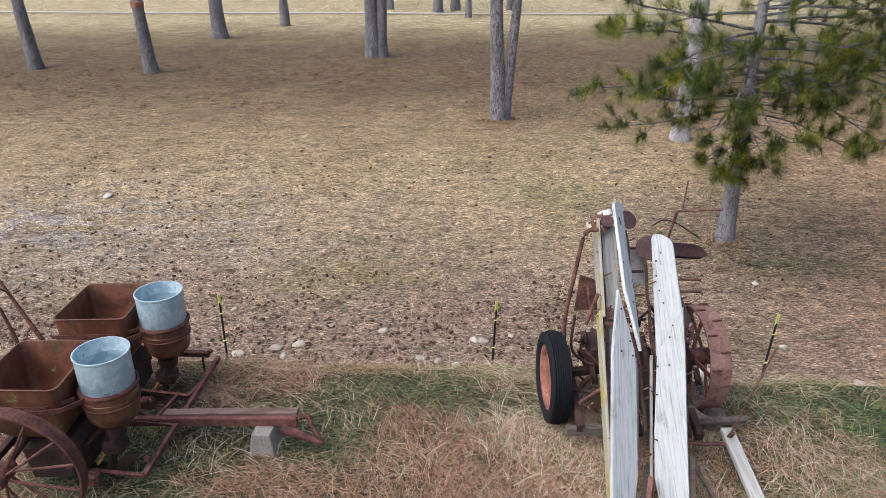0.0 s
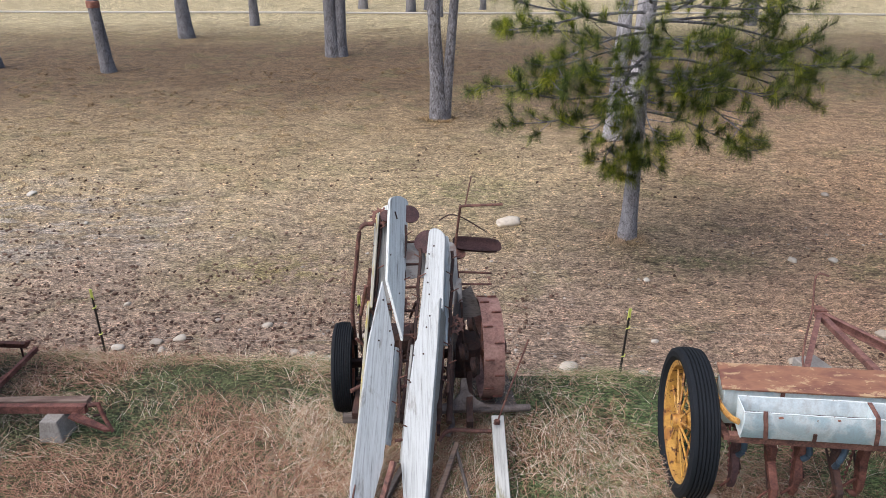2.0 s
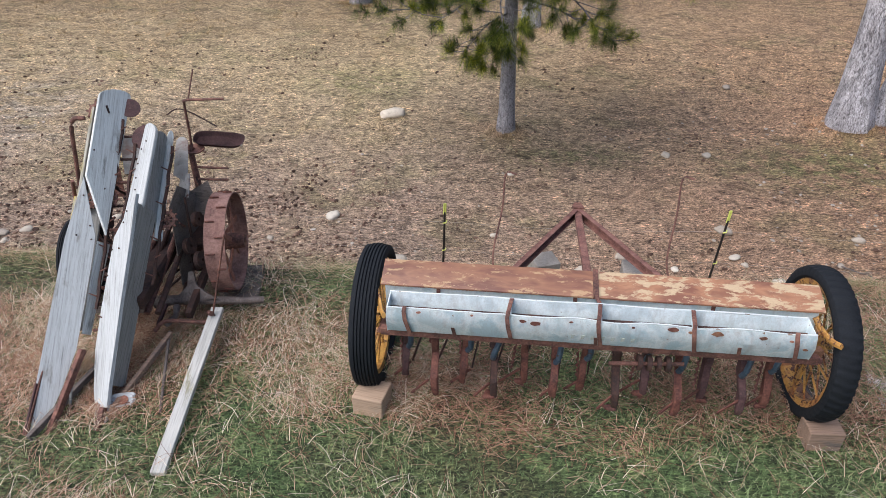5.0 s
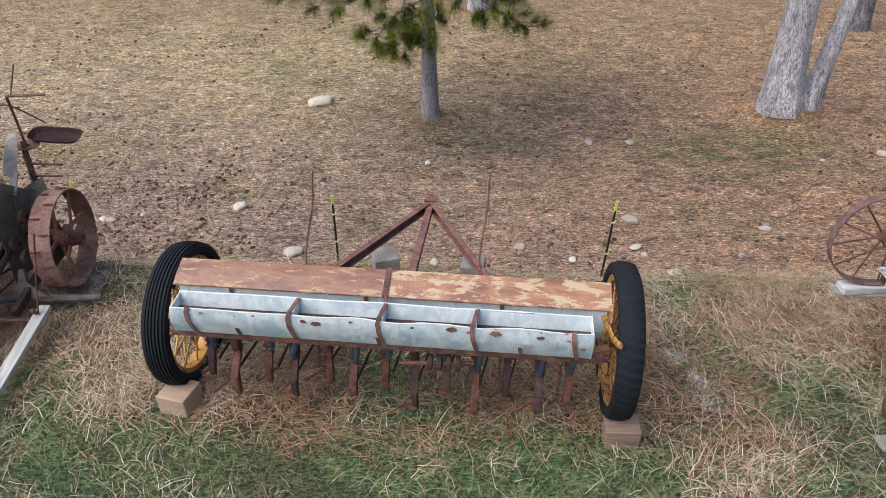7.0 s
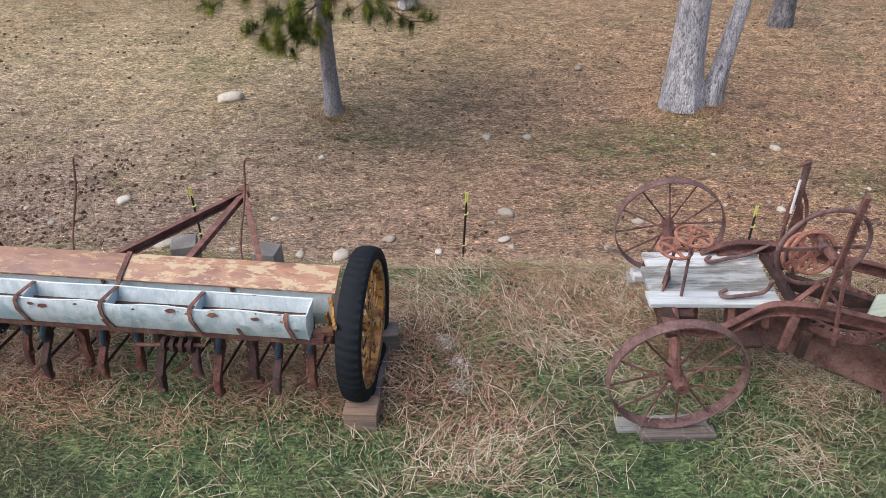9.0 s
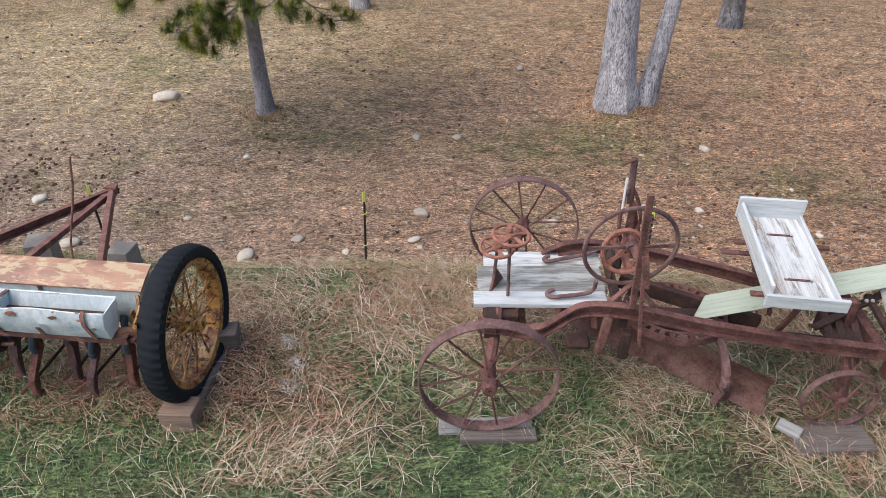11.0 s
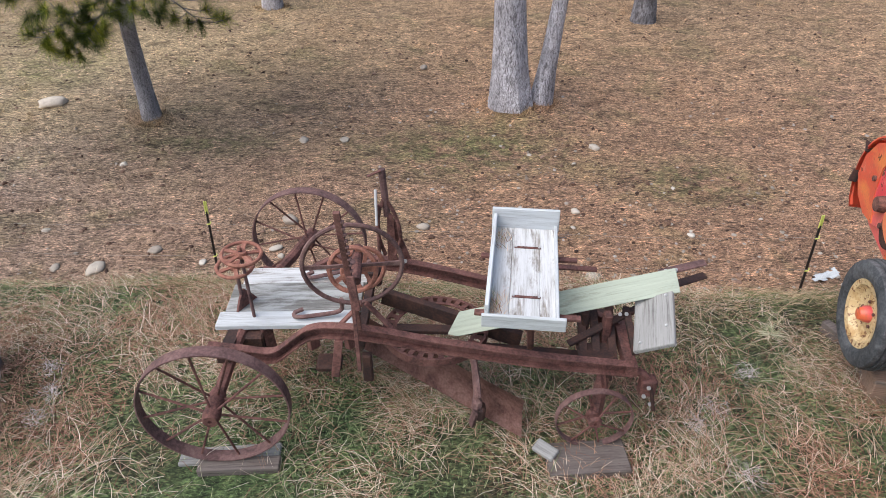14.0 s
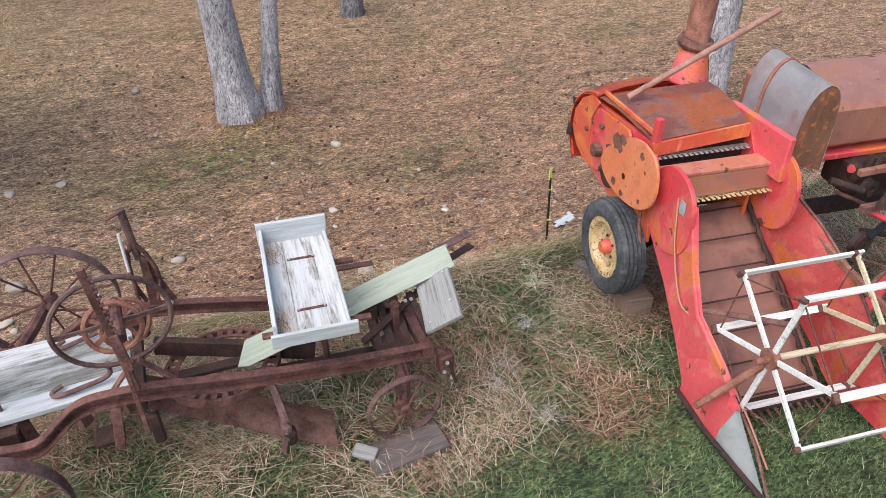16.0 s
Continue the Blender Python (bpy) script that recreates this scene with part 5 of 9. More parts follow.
    # wheels
    for x, y, z, r, wd, kind in ((-0.113, 0.240, 0.482, 0.527, 0.184, "rib"), (2.961, 0.206, 0.526, 0.536, 0.166, "block")):
        wm = pose(x, y, z, 0, 90, 0)
        bm = tyre_bm(r, wd, 0.102, 6 if kind == "rib" else 0, 80 if kind == "rib" else 260)
        if kind == "block":
            worn_tread(bm, r, wd, 52)
        w = part("wheel", bm, "rubber", d, "black ribbed rubber tyre" if kind == "rib" else "black worn block-tread tyre", wm)
        spoke_rim(w, wm, r - 0.102, 24, "yellow" if kind == "rib" else "yellow_worn", 0.068)
    # drawbar
    apex = (1.46, 2.02, 0.455)
    for a in ((0.62, 0.30, 0.58), (1.46, 0.30, 0.60), (2.28, 0.30, 0.58)):
        mid = a[0] == 1.46
        part("drawbar_leg", channel(a, apex, 0.08, 0.04, 0.009, side=1 if a[0] > 1.46 else -1) if not mid else bar(a, apex, 0.06, 0.05), "rust_pink", d)
    part("hitch_plate", slab([(-0.06, -0.05), (0.06, -0.05), (0.03, 0.05), (-0.03, 0.05)], 0.014, pose(1.46, 2.0, 0.50)), "rust", d)
    part("hitch_pin", rod((1.46, 2.06, 0.40), (1.46, 2.06, 0.515), 0.012), "rust_dark", d)
    for x0, x1 in ((0.72, 0.77), (1.98, 2.02)):
        y = 0.60 if x0 < 1 else 0.66
        part("marker_rod", pipe(smooth_path([(x0, y - 0.28, 0.62), (x0 + 0.04, y - 0.16, 0.70), (x0, y - 0.04, 0.85), (x1, y + 0.10, 1.18), (x1 + 0.01, y + 0.18, 1.41), (x1 + 0.09, y + 0.16, 1.42)], 5), 0.0075, 6), "rust", d, "thin bent rusted rod")
    FRAME[0] = Matrix.Identity(4)


def timber_block(x, y, z, sx, sy, sz, turn, label, mat="block_wood", name="timber_block", tilt=0, group="timber blocks under the machines"):
    """A sawn block or board lying at z, the grain along x."""
    bm = bmesh.new()
    box(bm, (sx, sy, sz), (0, 0, sz / 2), None, 0.006)
    rough_up(bm, 0.006, 5)
    ob = part(name, bm, mat, None, "", pose(x, y, z, tilt, 0, turn))
    return tagged(ob, label, "timber block", group)


def concrete_block(x, y, z, sx, sy, sz, turn, label):
    bm = bmesh.new()
    box(bm, (sx, sy, sz), (0, 0, sz / 2), None, 0.008)
    for v in bm.verts:
        if v.co.z > sz * 0.6:
            v.co.x *= 0.72
            v.co.y *= 0.80
    ob = part("concrete_block", rough_up(bm, 0.005, 8), "concrete", None, "", pose(x, y, z, 0, 0, turn))
    return tagged(ob, label, "concrete block")


def stencil_material():
    m, t, b = material("faded_stencil", 0.8)
    c = mix(t, grey(t, noise_tex(t, coords(t), 60, 4), 0.46, 0.66), (0.46, 0.52, 0.52), (0.44, 0.44, 0.35))
    finish(t, b, c)
    return m


MAT["stencil"] = stencil_material()
grain_drill()
timber_block(3.42, 3.36, 0, 0.22, 0.21, 0.165, -15, "short sawn timber block wedged against the ribbed tyre", "tan_wood")
timber_block(6.475, 3.07, 0, 0.225, 0.175, 0.165, -3, "weathered split timber block wedged against the worn tyre")
timber_block(6.53, 3.46, 0, 0.66, 0.12, 0.07, 86, "dark flat beam lying under the worn tyre", "old_wood", "timber_beam")
timber_block(6.61, 3.80, 0, 0.13, 0.16, 0.20, 8, "dark timber chock behind the worn tyre", "old_wood")
timber_block(4.78, 4.72, 0, 0.21, 0.21, 0.38, 14, "grey concrete block under the drill's drawbar", "concrete", "concrete_block")
timber_block(5.52, 4.62, 0, 0.19, 0.19, 0.37, -8, "grey concrete block under the drill's drawbar", "concrete", "concrete_block")


# ---- corn picker ----
def corn_picker():
    m = pose(1.45, 4.3, 0)
    d = thing("corn_picker", m, "rusted corn picker with two long white plank snouts", "farm implement", "old farm machines")
    sl = math.degrees(math.atan(0.93))
    P = pose(0, 3.047, 0, sl, 0, 0)           # the plane of the snouts: x, up the slope, outwards

    def round_top(pts, first=None):
        # lower right, top right, top left, lower left: the top end rounded
        a, b, c, e = (Vector(k) for k in pts)
        n = 7
        arc = [b.lerp(c, 0.5 - 0.5 * math.cos(math.pi * k / n)) + (b - a).normalized() * (0.055 * math.sin(math.pi * k / n) - 0.045) for k in range(n + 1)]
        return [a] + ([Vector(first)] if first else []) + arc + [e]

    def plank(name, pts, mat, thick=0.026, label="", plane=None):
        # a flat board through slope points (x, up the slope, outwards); three of them give its plane, its own x runs up it
        w = [P @ Vector(k) for k in pts]
        i, j, k = plane or (0, 1, 2)
        z = (w[j] - w[i]).cross(w[k] - w[i]).normalized()
        if z.y > 0.2 or (abs(z.y) <= 0.2 and z.z < 0):
            z = -z
        x = P.to_3x3() @ Vector((0, 1, 0))
        x = (x - z * x.dot(z)).normalized()
        y = z.cross(x)
        m4 = Matrix(((x.x, y.x, z.x, w[0].x), (x.y, y.y, z.y, w[0].y), (x.z, y.z, z.z, w[0].z), (0, 0, 0, 1)))
        o = [(x.dot(k - w[0]), y.dot(k - w[0])) for k in w]
        return part(name, slab(o, thick, Matrix.Translation((0, 0, -thick)), None, 0.003), mat, d, label, m4), m4

    def nails(m4, places, r=0.007):
        for u, v in places:
            bolt(m4 @ Vector((u, v, 0.001)), m4.to_3x3() @ Vector((0, 0, 1)), r, d, "rust_dark")

    # first snout: pointed lower plank, upper plank turned to the right
    _, m4 = plank("snout_plank", [(1.08, 0.35, -0.02), (1.17, 1.40, 0.045), (1.262, 1.865, 0.074), (1.355, 1.43, -0.03), (1.34, 1.2, -0.05), (1.31, 0.90, -0.085), (1.283, 0.60, -0.11), (1.225, 0.33, -0.10), (1.115, -0.09, -0.07), (1.055, -0.09, -0.04)], "snout_wood", 0.028, "long white pointed plank", (0, 1, 5))
    nails(m4, ((1.38, -0.13), (1.08, -0.12), (1.06, -0.22), (1.16, -0.20), (-0.30, 0.0), (-0.36, 0.01)))
    _, m4 = plank("upper_plank", round_top([(1.405, 1.45, -0.088), (1.415, 2.66, -0.172), (1.287, 2.57, 0.056), (1.264, 1.86, 0.075)]), "grey_white_wood", 0.024, "grey-white round-topped plank", (0, 1, 8))
    nails(m4, ((0.35, 0.06), (0.62, 0.18)))
    part("nail_plate", slab([(-0.03, -0.008), (0.03, -0.008), (0.03, 0.008), (-0.03, 0.008)], 0.004, m4 @ pose(0.98, 0.11, 0.001, 0, 0, 30)), "rust_dark", d)
    # second snout: both planks turned to the left
    _, m4 = plank("snout_plank", [(1.43, 0.90, -0.098), (1.49, 1.42, -0.028), (1.665, 1.72, 0.112), (1.65, 1.40, 0.072), (1.615, 0.90, 0.007), (1.575, 0.35, -0.048), (1.565, -0.10, -0.083), (1.525, -0.10, -0.123), (1.43, 0.33, -0.133), (1.405, 0.60, -0.133)], "snout_wood", 0.028, "long white plank with a slanting end", (0, 1, 4))
    nails(m4, ((0.43, -0.08), (0.43, -0.16), (0.62, -0.19), (0.70, -0.22), (0.24, -0.05)))
    _, m4 = plank("upper_plank", round_top([(1.51, 1.40, -0.075), (1.718, 2.28, -0.020), (1.592, 2.38, -0.107), (1.50, 1.42, -0.085)], (1.675, 1.66, 0.045)), "snout_wood", 0.024, "white round-topped plank", (0, 2, 9))
    nails(m4, ((0.50, -0.06), (0.62, -0.05), (0.74, -0.06), (0.80, -0.10), (0.40, -0.08)))
    plank("end_cap", [(1.165, 2.36, -0.175), (1.167, 2.50, -0.165), (1.185, 2.555, -0.155), (1.225, 2.585, -0.145), (1.30, 2.595, -0.13), (1.31, 2.545, -0.13), (1.24, 2.535, -0.145), (1.212, 2.50, -0.155), (1.207, 2.36, -0.165)], "grey_white_wood", 0.03, "rounded grey-white end board", (0, 4, 8))
    # deep side faces under the edges
    plank("side_plank", [(1.575, 0.35, -0.09), (1.60, 0.35, -0.26), (1.72, 1.66, -0.18), (1.655, 1.66, 0.055)], "grey_wood", 0.02, "bare grey side plank")
    plank("side_plank", round_top([(1.715, 1.60, -0.25), (1.708, 2.33, -0.255), (1.69, 2.30, -0.09), (1.668, 1.60, -0.03)]), "grey_wood", 0.02, "grey round-topped side plank", (0, 1, 9))
    plank("side_plank", round_top([(1.758, 1.45, -0.25), (1.745, 2.36, -0.275), (1.712, 2.36, -0.24), (1.712, 1.45, -0.20)]), "grey_white_wood", 0.018, "narrow grey-white edge plank", (0, 1, 9))
    plank("side_plank", [(1.41, 0.60, -0.185), (1.43, 0.60, -0.27), (1.51, 1.42, -0.22), (1.495, 1.42, -0.08)], "grey_wood", 0.02, "bare grey side plank")
    plank("side_plank", [(1.30, 0.72, -0.135), (1.33, 0.72, -0.20), (1.40, 1.40, -0.17), (1.362, 1.40, -0.065)], "grey_white_wood", 0.016, "bare grey side plank")
    # first snout's trough: floor and the worn left wall with yellow left on its edge
    plank("trough_floor", [(1.12, 0.75, -0.17), (1.28, 0.75, -0.17), (1.33, 2.45, -0.15), (1.15, 2.45, -0.15)], "grey_wood", 0.02, "bare grey trough floor")
    plank("trough_wall", [(1.085, 0.45, -0.18), (1.088, 0.45, -0.08), (1.128, 1.75, -0.07), (1.122, 1.75, -0.18)], "yellow_wood", 0.022, "worn side board with yellow paint left on it")
    plank("trough_wall", [(1.145, 1.70, -0.17), (1.148, 1.70, -0.07), (1.172, 2.48, -0.06), (1.168, 2.48, -0.16)], "yellow_wood", 0.022, "worn side board with yellow paint left on it")
    # iron shoes at the ground
    for u0, u1, v0, v1 in ((1.02, 1.10, -0.24, 0.45), (1.50, 1.56, -0.22, 0.2), (1.16, 1.36, -0.16, 0.6)):
        p, q = P @ Vector((u0, v0, -0.05)), P @ Vector((u1, v1, -0.05))
        part("skid", bar(p, q, 0.035, 0.05), "rust", d)
    part("snout_pole", bar((1.13, 3.00, 0.035), (1.46, 3.86, 0.16), 0.035, 0.05), "old_wood", d)
    part("snout_pole", bar((1.58, 3.20, 0.04), (1.80, 3.95, 0.16), 0.035, 0.045), "block_wood", d)
    part("snout_pole", bar((1.30, 3.40, 0.24), (1.28, 3.30, 0.05), 0.018, 0.012), "grey_wood", d)
    part("nose_strip", bar(P @ Vector((1.035, -0.12, -0.05)), P @ Vector((1.085, 0.36, -0.03)), 0.014, 0.04), "rust_purple", d)
    part("nose_iron", slab([(0, -0.028), (0.16, -0.035), (0.17, 0.03), (0, 0.03), (-0.10, 0.005)], 0.012, along(P @ Vector((1.06, -0.16, -0.05)), P @ Vector((1.085, 0.0, -0.05)), P.to_3x3() @ Vector((0, 0, 1)))), "rust_purple", d)
    part("nose_iron", slab([(0, -0.024), (0.10, -0.024), (0.10, 0.022), (0, 0.022), (-0.08, 0.0)], 0.012, along(P @ Vector((1.535, -0.17, -0.11)), P @ Vector((1.545, -0.05, -0.11)), P.to_3x3() @ Vector((0, 0, 1)))), "rust", d)
    # gathering chains with fingers, along the inner edges
    for u0, u1, v0, v1, n in ((1.38, 1.40, 0.9, 2.40, 8), (1.46, 1.52, 0.75, 2.2, 9), (1.73, 1.77, 1.1, 2.22, 8), (1.155, 1.20, 0.75, 2.45, 10)):
        part("gathering_chain", pipe([P @ Vector((u0 + (u1 - u0) * k / 14 + 0.006 * math.sin(k * 2.1), v0 + (v1 - v0) * k / 14, -0.125 - (0.10 if u0 > 1.7 else 0))) for k in range(15)], 0.013, 6), "rust_dark", d)
        for k in range(n):
            t = (k + 0.5) / n
            a = P @ Vector((u0 + (u1 - u0) * t, v0 + (v1 - v0) * t, -0.11 - (0.09 if u0 > 1.7 else 0)))
            part("finger", rod(a, a + P.to_3x3() @ Vector((0.055 if k % 2 else -0.045, 0.015, 0.035)), 0.006, 0.004, 6), "rust", d)
    # sprockets and round guards at the top
    for c, r, rz in (((1.427, 4.985, 1.60), 0.078, 25), ((1.565, 4.80, 1.44), 0.10, -20), ((1.25, 4.90, 1.62), 0.05, 0)):
        part("guard_disc", lathe([(0.004, -0.005), (r, -0.005), (r, 0.005), (0.004, 0.005)], 28, pose(*c, 42, 0, rz)), "rust_purple", d, "round purple-brown guard plate")
    for u, v, l in ((1.20, 1.72, -0.12), (1.36, 1.75, -0.14), (1.78, 1.62, -0.24), (1.20, 2.46, -0.10)):
        sp = lathe([(0.045, -0.007), (0.068, -0.007), (0.068, 0.007), (0.045, 0.007)], 18, P @ pose(u, v, l))
        for k in range(10):
            box(sp, (0.022, 0.014, 0.012), (0.075, 0, 0), P @ pose(u, v, l, 0, 0, 36 * k), 0)
        for k in range(4):
            box(sp, (0.10, 0.012, 0.010), (0, 0, 0), P @ pose(u, v, l, 0, 0, 45 * k), 0)
        part("sprocket", sp, "rust", d)
    plank("guard_plate", round_top([(1.82, 2.00, -0.46), (1.80, 2.38, -0.43), (1.70, 2.38, -0.42), (1.70, 2.06, -0.45)]), "pale_sheet", 0.008, "grey sheet guard with a pink rusted end", (0, 1, 9))
    for k in range(9):
        u, v = 1.38 + 0.012 * (k % 4), 0.75 + 0.19 * k
        part("roller_bar", rod(P @ Vector((u - 0.02, v, -0.16)), P @ Vector((u + 0.10, v + 0.02, -0.20)), 0.012, 0.010, 7), "rust_dark" if k % 2 else "rust", d)
    # husking body: dark boxes, rolls, rods and castings behind the snouts
    part("roll_housing", boxed((0.26, 0.95, 0.12), (1.56, 4.35, 0.50), pose(0, 0, 0), 0.02), "rust_dark", d)
    part("gear_case", rough_up(boxed((0.24, 0.30, 0.34), (1.88, 4.78, 0.42), None, 0.04), 0.02, 6), "rust_dark", d)
    part("gear_case", rough_up(boxed((0.34, 0.26, 0.26), (1.30, 4.80, 0.52), None, 0.04), 0.02, 6), "rust_dark", d)
    part("side_sheet", slab([(-0.30, 0), (0.30, 0), (0.26, 0.55), (-0.05, 0.80), (-0.22, 0.70)], 0.008, pose(1.80, 4.72, 0.28, 90, 0, 82)), "old_wood", d, "dark weathered side board")
    part("side_sheet", slab([(-0.10, 0), (0.10, 0), (0.10, 0.24), (-0.06, 0.30)], 0.008, pose(1.15, 4.88, 0.86, 80, 0, 5)), "rust", d)
    part("chute", slab([(-0.10, 0), (0.07, 0), (0.10, 0.30), (-0.12, 0.30)], 0.01, pose(1.49, 4.72, 1.16, 50, 0, 12)), "pale_sheet", d, "grey sheet chute")
    part("chute", slab([(-0.06, 0), (0.06, 0), (0.07, 0.20), (-0.04, 0.22)], 0.01, pose(1.80, 4.74, 0.92, 50, -25, -20)), "pale_sheet", d, "grey sheet chute")
    part("chute", slab([(-0.10, 0), (0.10, 0), (0.08, 0.26), (-0.08, 0.22)], 0.01, pose(1.93, 4.86, 0.72, 60, -10, 20)), "old_wood", d, "dark worn sheet chute")
    for k in range(5):
        part("husking_roll", rod((1.40 + 0.085 * k, 3.95, 0.36), (1.44 + 0.085 * k, 4.85, 0.66), 0.024), "rust" if k % 2 else "rust_dark", d)
    rng = random.Random(4)
    for k in range(34):
        a = Vector((rng.uniform(1.05, 1.80), rng.uniform(4.25, 5.0), rng.uniform(0.2, 1.0)))
        b = a + Vector((rng.uniform(-0.30, 0.16), rng.uniform(-0.2, 0.2), rng.uniform(-0.25, 0.3)))
        part("tie_rod", rod(a, b, rng.uniform(0.008, 0.018)), rng.choice(["rust", "rust_dark", "rust_dark"]), d)
    for x, y, z, r in ((1.72, 4.86, 0.72, 0.085), (1.92, 4.62, 0.80, 0.06), (1.20, 4.62, 0.42, 0.08), (1.95, 4.45, 0.52, 0.075), (1.12, 4.72, 0.70, 0.06), (1.62, 4.55, 0.95, 0.06), (1.86, 4.50, 0.62, 0.07)):
        part("pulley", lathe([(0.015, -0.02), (r, -0.02), (r * 0.86, 0), (r, 0.02), (0.015, 0.02)], 18, pose(x, y, z, 10, 75, 0)), "rust_dark", d)
    part("axle", bar((0.90, 4.66, 0.40), (2.10, 4.78, 0.47), 0.06, 0.06), "rust_dark", d)
    part("frame_rail", bar((1.02, 4.15, 0.26), (1.05, 5.05, 0.40), 0.05, 0.07), "rust_dark", d)
    part("frame_rail", bar((1.90, 4.10, 0.22), (1.92, 5.10, 0.40), 0.05, 0.07), "rust_dark", d)
    part("frame_rail", bar((0.92, 4.18, 0.22), (1.55, 4.22, 0.20), 0.05, 0.07), "old_wood", d)
    # bent rail beside the tyre
    part("hand_rail", pipe(smooth_path([(1.16, 4.78, 1.60), (1.06, 4.76, 1.57), (1.01, 4.75, 1.27), (0.96, 4.74, 0.88), (0.97, 4.72, 0.55)], 6), 0.017, 8), "rust", d, "bent rusted rail")
    part("hand_rail", pipe(smooth_path([(1.03, 4.72, 0.90), (1.02, 4.70, 0.62), (1.12, 4.66, 0.52), (1.2, 4.64, 0.50)], 6), 0.012, 8), "rust_dark", d)
    # seat, its post, the levers
    part("seat_post", pipe([(1.87, 5.0, 0.40), (1.84, 5.0, 0.68), (1.79, 5.10, 1.12), (1.78, 5.14, 1.22)], [0.032, 0.032, 0.026, 0.024], 8), "rust", d)
    def pan(hx, hy, z):
        return [(hx * math.copysign(abs(math.cos(a)) ** 0.45, math.cos(a)), hy * math.copysign(abs(math.sin(a)) ** 0.6, math.sin(a)), z) for a in [2 * math.pi * k / 32 for k in range(32)]]
    seat = bmesh.new()
    rings = [[seat.verts.new(v) for v in pan(*k)] for k in ((0.05, 0.015, 0.004), (0.15, 0.055, 0.0), (0.185, 0.085, 0.014), (0.205, 0.105, 0.045), (0.212, 0.112, 0.048))]
    for a, b in zip(rings, rings[1:]):
        for k in range(32):
            seat.faces.new((a[k], a[(k + 1) % 32], b[(k + 1) % 32], b[k]))
    seat.faces.new(rings[0])
    bmesh.ops.solidify(seat, geom=seat.faces[:], thickness=0.006)
    bmesh.ops.transform(seat, matrix=pose(1.98, 5.28, 1.17, 8, 6, 4), verts=seat.verts)
    part("seat", seat, "rust_purple", d, "dark purple-brown iron pan seat")
    part("seat_plate", lathe([(0.01, -0.006), (0.085, -0.006), (0.085, 0.006), (0.01, 0.006)], 24, pose(1.80, 5.16, 1.17, 5, 0, 0)), "rust", d)
    part("lever", pipe(smooth_path([(1.79, 5.14, 1.20), (1.81, 5.11, 1.40), (1.83, 5.07, 1.60), (1.85, 5.06, 1.64), (2.00, 5.04, 1.655), (2.17, 5.02, 1.67)], 5), 0.011, 7), "rust", d)
    part("lever", rod((1.87, 5.06, 1.64), (1.92, 5.16, 1.86), 0.006), "rust", d)
    part("lever", pipe(smooth_path([(1.66, 5.10, 1.50), (1.75, 5.10, 1.55), (1.86, 5.10, 1.52), (2.05, 5.10, 1.40)], 5), 0.011, 7, squash=0.5), "rust_dark", d)
    part("foot_peg", rod((1.80, 5.08, 1.04), (2.10, 5.04, 1.05), 0.010), "rust", d)
    part("foot_peg", rod((1.80, 5.05, 0.94), (2.10, 4.99, 0.97), 0.010), "rust", d)
    part("brace", rod((1.82, 5.02, 0.98), (2.02, 4.80, 0.50), 0.008), "rust_dark", d)
    # rubber-tyred wheel
    wm = pose(0.885, 4.655, 0.375, 0, 90, 3)
    w = part("wheel", tyre_bm(0.372, 0.165, 0.12, 7, 64), "rubber", d, "black ribbed rubber tyre", wm)
    part("rim", lathe([(0.02, -0.01), (0.10, -0.035), (0.20, -0.02), (0.225, -0.055), (0.262, -0.058), (0.262, 0.058), (0.225, 0.055), (0.20, 0.0), (0.02, 0.02)], 40), "rust_orange", w, "rusted orange disc rim", wm)
    # iron lug wheel
    wm = pose(2.070, 4.78, 0.49, 0, 90, 4) @ Matrix.Diagonal((0.95, 0.95, 1.06, 1))
    w = part("lug_wheel", lathe([(0.428, -0.078), (0.440, -0.078), (0.440, 0.078), (0.428, 0.078)], 56), "rust_blade", d, "wide rusted iron wheel with lugs", wm)
    part("hub", lathe([(0.02, -0.14), (0.06, -0.14), (0.075, -0.05), (0.075, 0.05), (0.06, 0.14), (0.02, 0.14)], 18), "rust", w, "", wm)
    for i in range(8):
        a = 2 * math.pi * i / 8
        part("spoke", bar((0.05 * math.cos(a), 0.05 * math.sin(a), 0.05 if i % 2 else -0.05), (0.43 * math.cos(a), 0.43 * math.sin(a), 0.0), 0.045, 0.012, (0, 0, 1)), "rust_orange", w, "", wm)
    for i in range(20):
        a = 2 * math.pi * i / 20
        s = 0.036 if i % 2 else -0.036
        part("lug", boxed((0.018, 0.012, 0.070), (0, 0, 0), None, 0.003), "rust_deep", w, "", wm @ pose(0, 0, 0, 0, 0, math.degrees(a)) @ Matrix.Translation((0.448, 0, s)))
    # the loose axle casting, spring and slats in front
    part("casting", rough_up(pipe([(1.56, 4.30, 0.20), (1.62, 4.305, 0.205), (1.68, 4.31, 0.21), (1.88, 4.33, 0.215), (2.02, 4.36, 0.18), (2.20, 4.41, 0.14), (2.40, 4.46, 0.11)], [0.050, 0.052, 0.040, 0.046, 0.036, 0.032, 0.030], 10), 0.008, 11), "worn_iron", d, "grey worn axle bar")
    part("casting", rough_up(slab([(-0.20, 0), (0.20, 0), (0.10, 0.06), (0.035, 0.13), (0.018, 0.24), (-0.018, 0.24), (-0.035, 0.13), (-0.10, 0.06)], 0.04, pose(1.87, 4.33, 0.20, 60, 0, 8)), 0.006, 9), "worn_iron", d, "grey triangular web of the axle")
    part("casting_rod", rod((1.87, 4.52, 0.36), (1.84, 4.66, 0.98), 0.010), "rust_dark", d)
